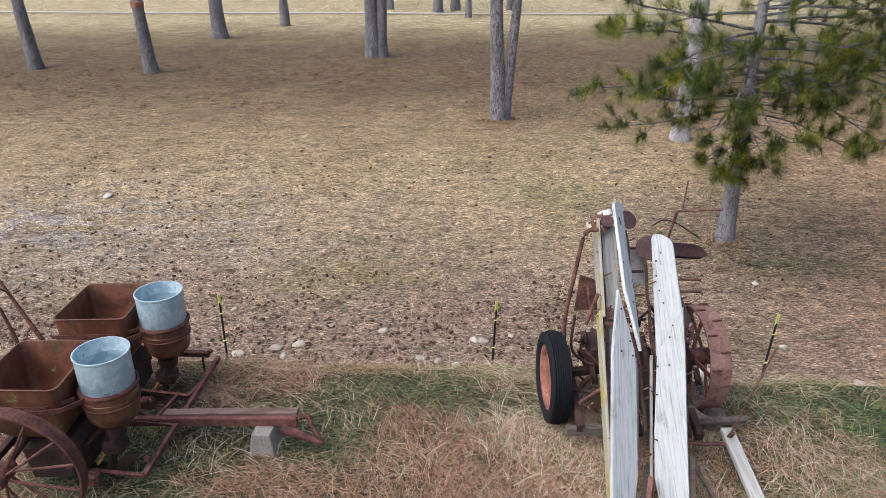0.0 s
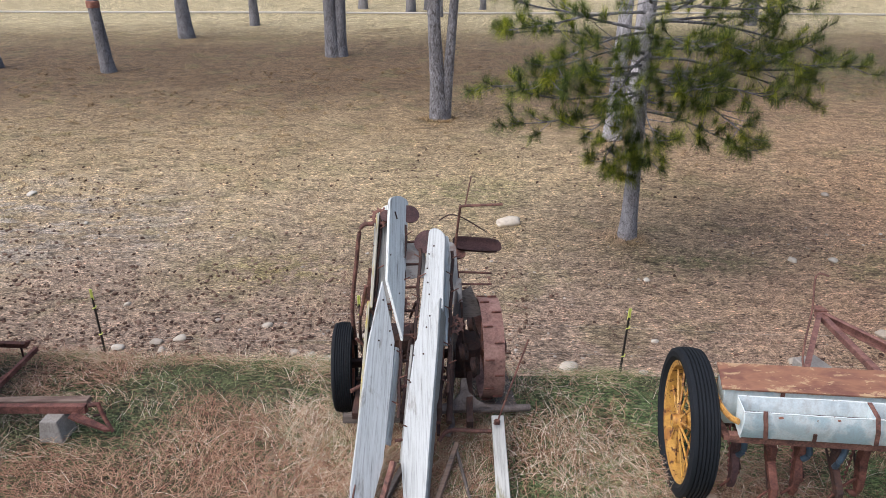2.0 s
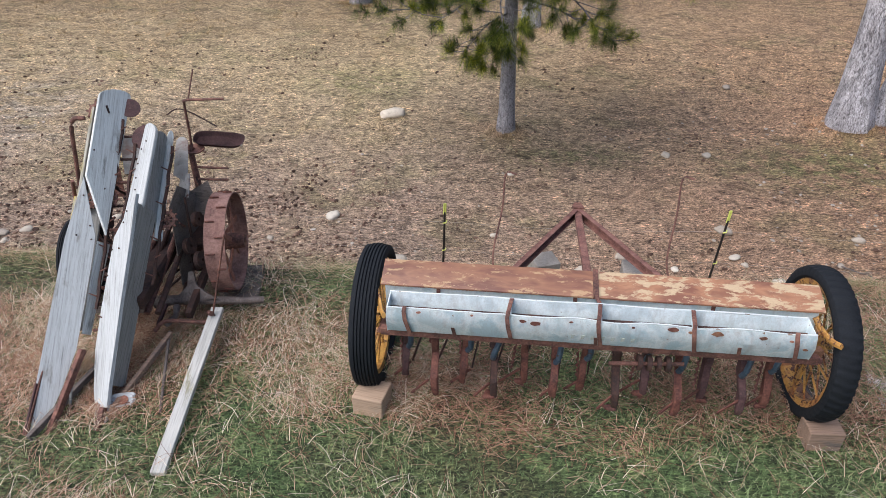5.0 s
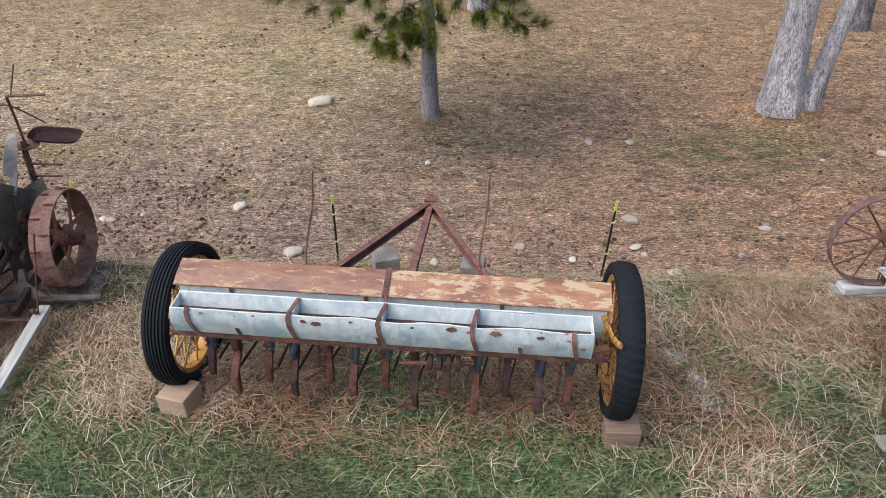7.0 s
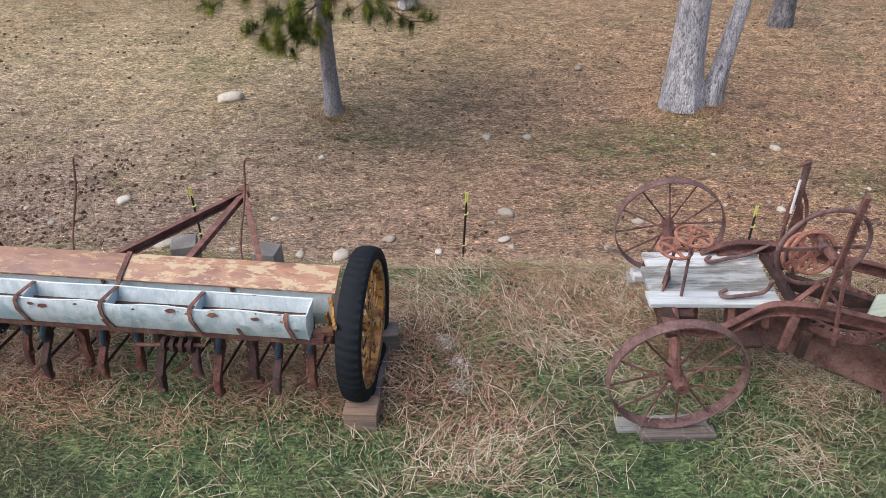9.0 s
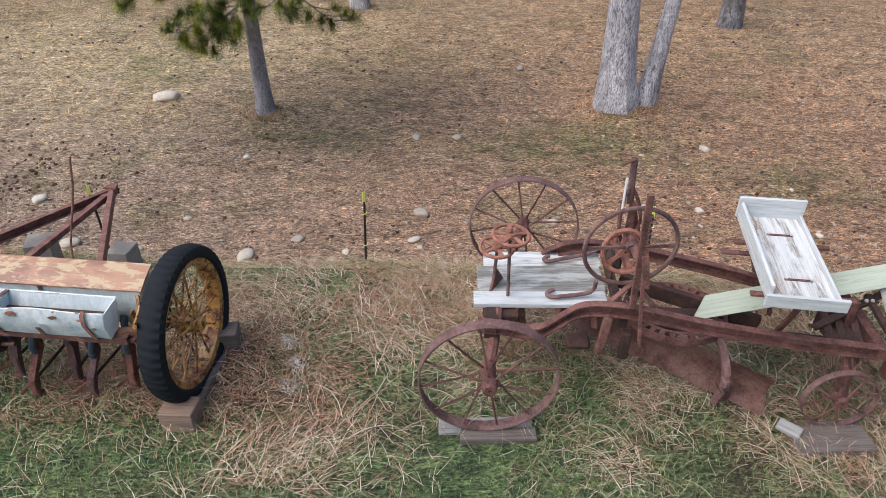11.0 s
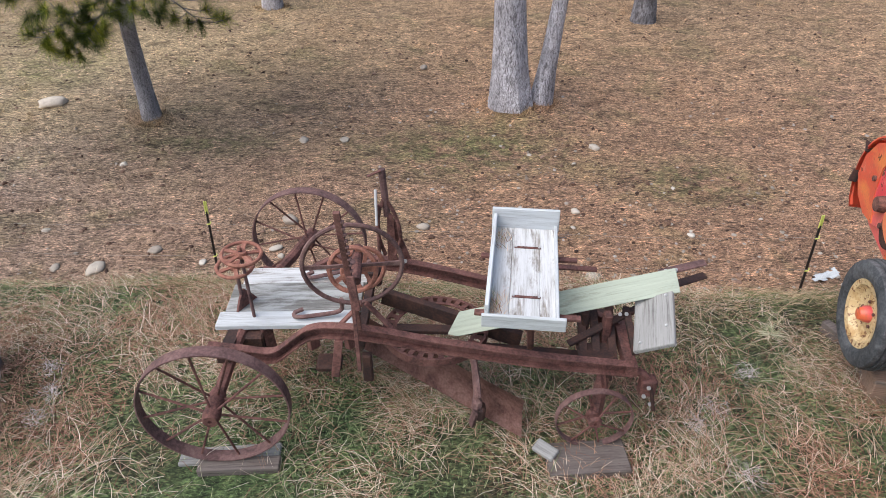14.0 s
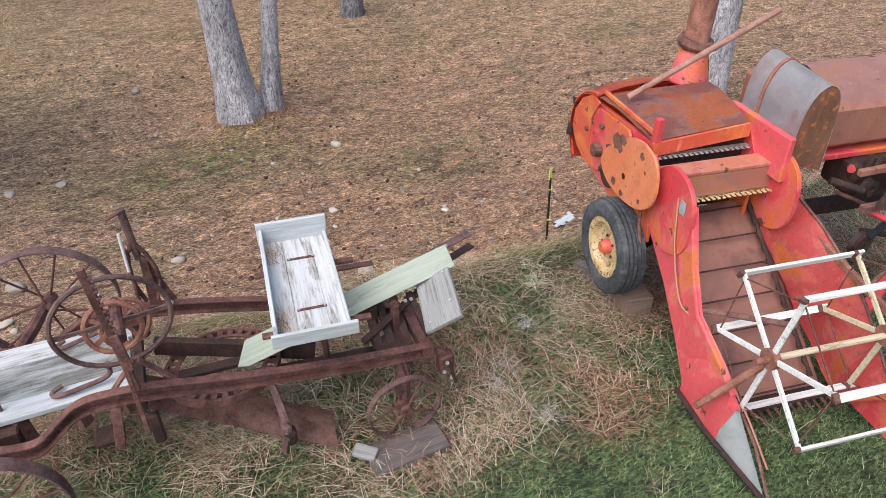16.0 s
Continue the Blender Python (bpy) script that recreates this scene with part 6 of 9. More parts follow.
    part("shaft", pipe(smooth_path([(1.66, 3.98, 0.16), (1.74, 4.03, 0.22), (1.95, 4.04, 0.21), (2.10, 4.05, 0.20)], 5), 0.016, 7), "rust", d)
    part("strut", bar((1.66, 4.29, 0.20), (1.66, 4.05, 0.16), 0.025, 0.03), "rust_purple", d)
    part("strut", pipe([(1.75, 4.26, 0.19), (1.77, 4.16, 0.17), (1.73, 4.05, 0.17)], [0.03, 0.02, 0.028], 7), "worn_iron", d)
    part("spring", pipe([(2.10 + 0.022 * math.cos(k * 1.05), 4.10 - 0.004 * k * 0.6 + 0.0, 0.20 + 0.0042 * k + 0.012 * math.sin(k * 1.05)) for k in range(30)], 0.006, 5), "rust", d)
    part("tilt_rod", rod((2.09, 4.08, 0.20), (2.31, 4.10, 0.98), 0.007), "rust", d)
    FRAME[0] = Matrix.Identity(4)


corn_picker()
timber_block(2.12, 4.80, -0.01, 0.34, 0.52, 0.055, 6, "dark flat board under the iron lug wheel", "old_wood", "board")
p, q = Vector((2.115, 4.17, 0.24)), Vector((2.10, 2.72, 0.03))
slat = part("loose_slat", boxed(((q - p).length, 0.095, 0.04), ((q - p).length / 2, 0, 0)), "slat_wood", None, "", along(p, q))
tagged(slat, "weathered white wooden slat leaning on the picker's axle bar", "board")
scrap = bmesh.new()
lathe([(0.012, -0.004), (0.05, 0.0), (0.075, 0.02), (0.07, 0.03), (0.045, 0.012), (0.012, 0.006)], 18, None, scrap)
for v in scrap.verts:
    v.co = Vector((v.co.x * 1.35 * (1 + 0.6 * noise.noise(v.co * 17)), v.co.y * 0.62 * (1 + 0.5 * noise.noise(v.co * 23)), v.co.z + 0.03 * noise.noise(v.co * 14)))
wood_scrap = part("wood_scrap", scrap, "snout_wood", None, "", pose(1.66, 3.33, ground_at(1.66, 3.33) + 0.05, 20, 0, 12))
tagged(wood_scrap, "torn white scrap of wood with a rusty knot", "wood scrap")
part("knot", rough_up(lathe([(0.004, 0.0), (0.030, 0.002), (0.032, 0.012), (0.004, 0.012)], 14), 0.010, 25), "rust_orange", wood_scrap, "rust-brown knot", pose(1.655, 3.325, ground_at(1.66, 3.33) + 0.056, 20, 0, 12))
stick = part("stick", rod((1.78, 3.97, 0.16), (1.93, 3.25, 0.03), 0.013, 0.010, 7), "old_wood")
tagged(stick, "thin grey stick lying on the straw", "stick")


MAT["tongue_wood"] = boards("brown_tongue_wood", (0.19, 0.135, 0.11), (0.09, 0.06, 0.05), (0.16, 0.10, 0.08), 0.5)


# ---- corn planter ----
def corn_planter():
    m = pose(-2.3, 4.3, 0)
    d = thing("corn_planter", m, "rusted two-row corn planter with square hoppers and pale blue seed cans", "farm implement", "old farm machines")
    for cx, cy in ((-2.755, 3.96), (-2.695, 4.86)):
        # open hopper of thick sheet with rounded corners
        def ring(hx, hy, z, r=0.05, n=4):
            out = []
            for sx, sy, a0 in ((1, 1, 0), (-1, 1, 90), (-1, -1, 180), (1, -1, 270)):
                for k in range(n + 1):
                    a = radians(a0 + 90 * k / n)
                    out.append(Vector((cx + sx * (hx - r) + r * math.cos(a), cy + sy * (hy - r) + r * math.sin(a), z)))
            return out
        bm = bmesh.new()
        levels = [(0.18, 0.20, 0.50), (0.245, 0.27, 0.60), (0.26, 0.29, 0.70), (0.27, 0.30, 0.945), (0.278, 0.308, 0.955), (0.265, 0.295, 0.958), (0.258, 0.288, 0.94), (0.247, 0.275, 0.70), (0.17, 0.19, 0.53)]
        rings = [[bm.verts.new(v) for v in ring(*lv)] for lv in levels]
        for a, b in zip(rings, rings[1:]):
            for j in range(len(a)):
                bm.faces.new((a[j], a[(j + 1) % len(a)], b[(j + 1) % len(a)], b[j]))
        bm.faces.new(rings[0][::-1])
        bm.faces.new(rings[-1])
        h = part("hopper", rough_up(bm, 0.008, 6), "hopper", d, "rusted square sheet-iron hopper")
        part("hopper_band", ribbon([(cx - 0.30, cy - 0.30, 0.80), (cx + 0.20, cy - 0.305, 0.815), (cx + 0.33, cy - 0.20, 0.815)], 0.03, 0.007, (0, 0, 1)), "rust_deep", h)
    for cx, cy in ((-2.285, 3.94), (-2.225, 4.80)):
        c = part("seed_can", lathe([(0.170, 0.79), (0.176, 0.80), (0.176, 1.055), (0.182, 1.062), (0.182, 1.074), (0.172, 1.074), (0.168, 1.05), (0.166, 0.98), (0.163, 0.975), (0.166, 0.96), (0.164, 0.83), (0.01, 0.82), (0.01, 0.79)], 40, pose(cx, cy, 0), closed=True), "blue_can", d, "pale blue galvanised seed can")
        part("can_base", lathe([(0.02, 0.50), (0.08, 0.50), (0.125, 0.525), (0.165, 0.57), (0.178, 0.63), (0.182, 0.735), (0.177, 0.74), (0.184, 0.75), (0.184, 0.80), (0.176, 0.81), (0.02, 0.80)], 40, pose(cx, cy, 0)), "hopper", c, "rusted lower half of the can")
        part("can_band", pipe([(cx + 0.187 * math.cos(a), cy + 0.187 * math.sin(a), 0.805) for a in [radians(k * 15) for k in range(24)]], 0.012, 6, closed=True, squash=1.7), "rust_deep", c)
        part("can_strap", ribbon([(cx - 0.70, cy - 0.30, 0.80), (cx - 0.30, cy - 0.315, 0.80), (cx - 0.18, cy - 0.285, 0.80), (cx - 0.08, cy - 0.175, 0.80)], 0.035, 0.008, (0, 0, 1)), "rust_deep", c)
        part("can_ring", pipe([(cx + 0.187 * math.cos(a), cy + 0.187 * math.sin(a), 0.70) for a in [radians(k * 15) for k in range(24)]], 0.006, 6, closed=True), "rust_deep", c)
        part("seed_tube", pipe([(cx, cy, 0.47), (cx - 0.04, cy - 0.02, 0.30), (cx - 0.10, cy - 0.02, 0.12)], [0.045, 0.038, 0.030], 9), "rust_dark", d)
        part("seed_plate", rough_up(lathe([(0.02, -0.03), (0.065, -0.03), (0.075, 0.0), (0.07, 0.06), (0.02, 0.06)], 20, pose(cx - 0.02, cy, 0.43, 6, 4, 0)), 0.016, 9), "rust_dark", d)
        part("seed_gear", rough_up(boxed((0.16, 0.16, 0.12), (cx - 0.06, cy + 0.02, 0.28), None, 0.03), 0.02, 8), "rust_dark", d)
        part("lift_link", bar((cx - 0.18, cy - 0.06, 0.16), (cx - 0.04, cy + 0.06, 0.36), 0.03, 0.012), "yellow", d, "faded yellow link")
        part("runner", slab([(-0.45, 0.02), (-0.30, 0.0), (0.10, 0.05), (0.22, 0.18), (0.16, 0.20), (0.05, 0.11), (-0.45, 0.10)], 0.03, pose(cx - 0.12, cy, 0.02, 90, 0, 0)), "rust_dark", d)
        part("foot_bracket", boxed((0.12, 0.08, 0.10), (cx - 0.16, cy - 0.2, 0.16), None, 0.02), "rust_deep", d)
    # frame of angle iron
    def thin_iron(name, a, b, mat="rust_red"):
        part(name, angle_iron(a, b, 0.030, 0.040, 0.006), mat, d)

    thin_iron("front_bar", (-2.10, 3.79, 0.15), (-1.955, 5.12, 0.275))
    thin_iron("frame_bar", (-2.10, 3.79, 0.15), (-2.55, 3.84, 0.16))
    thin_iron("frame_bar", (-2.05, 4.29, 0.195), (-2.39, 4.33, 0.205))
    thin_iron("frame_bar", (-2.06, 4.24, 0.19), (-2.03, 4.40, 0.205))
    thin_iron("frame_bar", (-2.06, 4.62, 0.225), (-2.54, 4.70, 0.235))
    thin_iron("frame_bar", (-2.06, 4.62, 0.225), (-1.99, 4.78, 0.245))
    part("frame_bar", bar((-2.03, 5.12, 0.29), (-2.55, 5.14, 0.30), 0.05, 0.045), "rust_deep", d)
    part("frame_bar", bar((-2.10, 5.13, 0.27), (-2.10, 5.13, 0.10), 0.015, 0.015), "rust_dark", d)
    part("gusset", bar((-2.22, 4.30, 0.21), (-2.14, 4.66, 0.22), 0.03, 0.02), "rust_deep", d)
    part("cross_bar", bar((-2.55, 3.70, 0.26), (-2.55, 5.10, 0.28), 0.05, 0.05), "rust_dark", d)
    part("cross_bar", bar((-2.95, 3.45, 0.46), (-2.92, 5.2, 0.46), 0.05, 0.05), "rust_dark", d)
    # tongue: an iron on edge with a weathered plank behind it
    part("tongue", bar((-2.50, 4.345, 0.18), (-1.11, 4.275, 0.235), 0.045, 0.07), "rust_red", d)
    part("tongue_plank", boxed((1.06, 0.075, 0.045), (0.53, 0, 0)), "tongue_wood", d, "weathered wooden tongue", along((-2.17, 4.40, 0.205), (-1.12, 4.345, 0.262)))
    part("clevis", slab([(0, -0.035), (0.07, -0.04), (0.30, -0.022), (0.33, 0.0), (0.26, 0.02), (0.08, 0.035), (0, 0.035)], 0.02, along((-1.22, 4.23, 0.20), (-0.86, 4.18, 0.06))), "rust_red", d)
    part("clevis", pipe([(-1.10, 4.30, 0.25), (-1.03, 4.31, 0.25), (-1.0, 4.28, 0.18), (-0.90, 4.20, 0.07)], [0.022, 0.022, 0.018, 0.014], 7), "rust_deep", d)
    part("clevis", bar((-1.05, 4.24, 0.19), (-0.98, 4.30, 0.17), 0.02, 0.015), "rust_dark", d)
    bolt((-2.12, 3.92, 0.17), (0, 0, 1), 0.028, d, "rust_deep")
    bolt((-2.02, 5.12, 0.31), (0, 0, 1), 0.026, d, "rust_deep")
    rng = random.Random(8)
    for k in range(16):
        a = Vector((rng.uniform(-3.0, -2.35), rng.uniform(3.75, 5.0), rng.uniform(0.12, 0.45)))
        part("linkage", bar(a, a + Vector((rng.uniform(-0.3, 0.3), rng.uniform(-0.25, 0.25), rng.uniform(-0.12, 0.12))), 0.03, 0.025), rng.choice(["rust_dark", "rust_dark", "rust_deep"]), d)
    # dark boxes added under the hoppers to stand in for the shade there
    for cy in (3.96, 4.86):
        part("shade_block", rough_up(boxed((0.40, 0.42, 0.34), (-2.70, cy, 0.29), None, 0.05), 0.03, 6), "rust_dark", d)
    # near carrying wheel
    steel_wheel(d, pose(-2.78, 3.40, 0.49, 90, 0, 4), 0.50, 0.10, 14, "rust_deep", 0.06, 0.2, 0.009, 0.014, "wide rusted iron wheel", "rust_red")
    part("axle", rod((-2.80, 3.40, 0.49), (-2.93, 5.25, 0.49), 0.025), "rust_dark", d)
    # levers behind
    for a, b, c in (((-3.30, 4.95, 0.45), (-3.55, 5.05, 0.85), (-3.68, 5.1, 1.08)), ((-3.36, 4.75, 0.30), (-3.46, 4.8, 0.72), (-3.52, 4.82, 0.92))):
        part("lever", pipe([a, b, c], [0.020, 0.015, 0.011], 6), "rust_deep", d)
    part("lever_catch", rod((-3.56, 5.05, 0.92), (-3.70, 5.02, 1.02), 0.008), "rust_dark", d)
    part("axle_stub", bar((-2.93, 4.5, 0.46), (-3.5, 4.85, 0.42), 0.05, 0.05), "rust_dark", d)


corn_planter()
cb = concrete_block(-1.36, 4.24, 0, 0.20, 0.20, 0.19, -6, "grey tapered concrete block with white paint marks, under the planter's tongue")
for k in range(9):
    t = (k + 0.3) / 9
    bm = boxed((0.005 + 0.004 * (k % 3), 0.002, 0.012), (-0.086 + 0.022 * t, -0.1015 + 0.020 * t, 0.02 + 0.15 * t), pose(0, 0, 0, -6, 0, 0), 0)
    part("paint_mark", bm, "white_wood", cb, "white painted mark", pose(-1.36, 4.24, 0, 0, 0, -6))


# ---- road grader ----
def hand_wheel(parent, m, r, tube, spokes, mat, label=""):
    w = part("hand_wheel", pipe([(r * math.cos(a), r * math.sin(a), 0) for a in [2 * math.pi * k / 36 for k in range(36)]], tube, 7, closed=True), mat, parent, label, m)
    part("hub", lathe([(0.008, -0.02), (0.03, -0.02), (0.035, 0.0), (0.03, 0.02), (0.008, 0.02)], 12), mat, w, "", m)
    for i in range(spokes):
        a = 2 * math.pi * i / spokes
        part("spoke", slab([(0.02, -0.015), (r * 0.45, -0.009), (r * 0.98, -0.017), (r * 0.98, 0.017), (r * 0.45, 0.009), (0.02, 0.015)], 0.010, pose(0, 0, -0.005, 0, 0, math.degrees(a)), None, 0.002), mat, w, "", m)
    return w


def beam(parent, pts, h, flange, side, mat="rust_plum", name="frame_beam"):
    """A bent channel: a web h high and a top and a bottom flange."""
    pts = smooth_path(pts, 6)
    bm = ribbon(pts, h, 0.009, (0, 0, 1))
    for s in (1, -1):
        ribbon([Vector(p) + Vector((0, side * flange / 2, s * (h / 2 - 0.004))) for p in pts], flange, 0.009, (0, 1, 0), bm)
    return part(name, bm, mat, parent)


def road_grader():
    m = pose(9.6, 3.6, 0)
    d = thing("road_grader", m, "rusted horse-drawn road grader with spoked wheels, hand wheels and white boards", "farm implement", "old farm machines")
    front = [(8.44, 3.30, 0.70), (8.62, 3.29, 0.68), (8.82, 3.28, 0.66), (8.95, 3.27, 0.76), (9.06, 3.26, 0.85), (9.20, 3.25, 0.875), (9.45, 3.25, 0.84), (9.85, 3.24, 0.745), (10.4, 3.20, 0.665), (10.97, 3.16, 0.61)]
    back = [(8.60, 4.12, 0.66), (8.86, 4.11, 0.63), (8.98, 4.10, 0.70), (9.12, 4.09, 0.765), (9.33, 4.07, 0.785), (9.76, 4.00, 0.75), (10.4, 3.84, 0.66), (10.97, 3.55, 0.61)]
    beam(d, front, 0.085, 0.05, -1)
    beam(d, back, 0.085, 0.05, -1)
    part("cross_beam", bar((8.52, 3.25, 0.64), (8.60, 4.15, 0.64), 0.08, 0.07), "rust_dark", d)
    part("cross_beam", bar((10.96, 3.12, 0.60), (10.98, 3.60, 0.60), 0.07, 0.08), "rust_plum", d)
    part("cross_beam", bar((9.35, 3.24, 0.74), (9.38, 4.06, 0.72), 0.05, 0.06), "rust_dark", d)
    part("draft_beam", bar((9.45, 3.82, 0.66), (10.35, 3.52, 0.52), 0.05, 0.11), "rust_dark", d)
    part("draft_beam", bar((9.50, 3.55, 0.50), (10.85, 3.40, 0.45), 0.05, 0.07), "rust_dark", d)
    # rear axle and wheels
    part("rear_axle", pipe([(8.49, 3.00, 0.46), (8.53, 3.18, 0.56), (8.57, 3.42, 0.64), (8.64, 3.95, 0.66), (8.76, 4.30, 0.645), (8.845, 4.66, 0.61)], 0.038, 8), "rust_plum", d)
    steel_wheel(d, pose(8.505, 3.0, 0.505, 90, 0, 2), 0.440, 0.08, 12, "rust_mauve", 0.055, 0.24, 0.0075, 0.009, "thin-spoked rusted iron wheel", "rust_plum", 0.05)
    steel_wheel(d, pose(8.845, 4.60, 0.605, 90, 0, -4), 0.435, 0.08, 12, "rust_mauve", 0.05, 0.20, 0.0075, 0.009, "thin-spoked rusted iron wheel", "rust_plum", 0.05)
    # platform
    for y0, y1, mat, x0, x1 in ((3.485, 3.63, "white_wood", 8.42, 9.31), (3.635, 3.92, "worn_board", 8.45, 9.32), (3.925, 4.10, "flaked_wood", 8.50, 9.34)):
        part("platform_board", boxed((x1 - x0, y1 - y0, 0.035), (0, 0, 0), None, 0.004), mat, d, "flaking white platform board" if mat != "worn_board" else "bare grey platform board", pose((x0 + x1) / 2, (y0 + y1) / 2, 0.685))
    for x in (8.52, 8.72, 9.0, 9.24):
        part("platform_leg", bar((x, 3.52, 0.66), (x + 0.02, 3.50, 0.50), 0.07, 0.05), "rust_plum", d)
    part("platform_box", boxed((0.20, 0.34, 0.16), (8.62, 3.60, 0.57), None, 0.01), "rust_dark", d)
    part("platform_joist", bar((8.50, 3.66, 0.64), (9.32, 3.66, 0.64), 0.05, 0.05), "rust_dark", d)
    part("platform_joist", bar((8.50, 4.02, 0.64), (9.32, 4.02, 0.64), 0.05, 0.05), "rust_dark", d)
    # pair of small hand wheels on their stands
    hand_wheel(d, pose(8.568, 3.655, 1.04, 4, 3, 0), 0.110, 0.012, 5, "rust_orange", "orange-rusted hand wheel")
    hand_wheel(d, pose(8.648, 3.585, 1.18, 4, 3, 20), 0.116, 0.012, 5, "rust_orange", "orange-rusted hand wheel")
    part("wheel_shaft", rod((8.642, 3.585, 1.215), (8.65, 3.575, 0.70), 0.011), "rust_mauve", d)
    part("wheel_shaft", rod((8.573, 3.655, 1.05), (8.555, 3.69, 0.72), 0.012), "rust_mauve", d)
    part("shaft_bracket", slab([(-0.09, 0), (0.09, 0), (0.05, 0.06), (0.0, 0.13), (-0.05, 0.08)], 0.016, pose(8.57, 3.70, 0.705, 90, 0, 60)), "rust_plum", d)
    part("knob", lathe([(0.002, -0.02), (0.014, -0.012), (0.014, 0.012), (0.002, 0.02)], 10, pose(8.642, 3.585, 1.222)), "rust_orange", d)
    # the large wheel, the rack post and the lever behind
    hand_wheel(d, pose(9.341, 3.335, 1.262, 93, 0, 4), 0.280, 0.014, 2, "rust_mauve", "large thin rusted steering wheel")
    hand_wheel(d, pose(9.33, 3.40, 1.185, 74, 0, 0), 0.135, 0.015, 5, "rust_orange", "orange-rusted hand wheel")
    hand_wheel(d, pose(9.365, 3.60, 1.045, 74, 0, 20), 0.130, 0.015, 5, "rust_orange", "orange-rusted hand wheel")
    part("rack_post", bar((9.366, 3.185, 0.92), (9.325, 3.095, 1.76), 0.036, 0.024, (0, 1, 0)), "rust_plum", d)
    for k in range(16):
        t = 0.20 + 0.78 * k / 16
        p = Vector((9.366, 3.185, 0.92)).lerp(Vector((9.325, 3.095, 1.76)), t)
        part("rack_tooth", boxed((0.018, 0.020, 0.014), (0, 0, 0), None, 0.002), "rust_mauve", d, "", Matrix.Translation(p + Vector((0.022, -0.008, 0))))
    part("post_pivot", rod((9.37, 3.20, 1.25), (9.36, 3.50, 1.27), 0.03), "rust_plum", d)
    part("post_brace", bar((9.24, 3.27, 0.88), (9.38, 3.30, 1.02), 0.035, 0.016), "rust_plum", d)
    part("post_brace", bar((9.55, 3.27, 0.84), (9.40, 3.30, 1.02), 0.035, 0.016), "rust_plum", d)
    part("link_arm", bar((9.362, 3.08, 1.24), (9.38, 2.97, 0.80), 0.022, 0.016, (0, 1, 0)), "rust_plum", d)
    part("link_arm", bar((9.36, 3.10, 1.36), (9.385, 3.06, 1.16), 0.04, 0.02, (0, 1, 0)), "rust_plum", d)
    part("foot", boxed((0.06, 0.05, 0.22), (9.385, 3.25, 0.56), None, 0.01), "rust_dark", d)
    part("tall_lever", rod((9.495, 4.03, 1.16), (9.478, 4.03, 1.50), 0.023), "rust_mauve", d, "rusted lever tube")
    part("lever_foot", slab([(-0.035, 0), (0.035, 0), (0.020, 0.38), (-0.018, 0.42)], 0.02, pose(9.515, 4.03, 0.78, 90, 0, 0)), "rust_plum", d)
    part("trip_lever", pipe([(9.39, 3.99, 1.47), (9.43, 4.0, 1.485), (9.475, 4.01, 1.50)], 0.009, 6), "rust_plum", d)
    for q in (-0.03, 0.035):                  # sprung straps beside the lever
        part("lever_strap", pipe(smooth_path([(9.50 + q, 4.01, 0.86), (9.50 + q * 2.2, 4.0, 1.02), (9.49 + q * 1.6, 4.01, 1.18), (9.485, 4.02, 1.30)], 5), 0.008, 6, squash=1.8), "rust_plum", d)
    part("lever_brace", bar((9.62, 4.04, 0.79), (9.52, 4.03, 1.12), 0.045, 0.018, (0, 1, 0)), "rust_plum", d)
    part("trip_rod", rod((9.43, 3.98, 0.82), (9.44, 4.00, 1.26), 0.012), "rust_plum", d)
    part("trip_handle", rod((9.43, 3.96, 1.13), (9.435, 3.98, 1.38), 0.009), "pale_metal", d, "bright bare metal handle")
    part("stub_post", boxed((0.10, 0.10, 0.14), (9.40, 3.86, 0.80), None, 0.02), "rust_dark", d)
    for a in ([(8.96, 3.60, 0.735), (8.91, 3.57, 0.73), (8.93, 3.53, 0.73), (9.04, 3.535, 0.735), (9.20, 3.56, 0.75), (9.22, 3.54, 0.86)], [(8.97, 4.0, 0.735), (8.93, 3.965, 0.73), (8.97, 3.94, 0.73), (9.08, 3.97, 0.735), (9.25, 4.01, 0.75), (9.38, 4.02, 0.82)]):
        part("hooked_rod", pipe(smooth_path(a, 5), 0.0145, 7), "rust_mauve", d, "purple-brown hooked iron rod")
    for x, z in ((9.16, 0.93), (9.52, 0.875), (10.02, 0.76)):
        bolt((x, 3.235, z - 0.03), (0, -1, 0.4), 0.014, d)
    bolt((9.60, 3.99, 0.82), (0, -1, 0.3), 0.016, d)
    # hanging bracket, turntable with a pierced ring, blade
    part("hanger", bar((9.24, 3.20, 0.83), (9.20, 3.16, 0.58), 0.05, 0.035, (0, 1, 0)), "rust_plum", d)
    part("saddle", boxed((0.16, 0.14, 0.06), (9.12, 3.42, 0.44), pose(0, 0, 0), 0.02), "rust_dark", d)
    cm = pose(9.80, 3.61, 0.56, -4, 0, 0)
    bm = lathe([(0.325, -0.02), (0.345, -0.045), (0.345, 0.004), (0.325, 0.004)], 48, cm)
    lathe([(0.255, -0.004), (0.280, -0.004), (0.280, 0.004), (0.255, 0.004)], 48, cm, bm)
    for k in range(30):
        a = 12 * k
        box(bm, (0.055, 0.034, 0.008), (0.303, 0, 0), cm @ pose(0, 0, 0, 0, 0, a), 0)
    ring = part("turntable", bm, "rust_plum", d, "pierced rusted turntable ring")
    part("turntable_arm", bar((9.50, 3.62, 0.545), (10.12, 3.58, 0.545), 0.07, 0.03), "rust_dark", ring)
    bm = bmesh.new()
    nx, nz = 14, 8
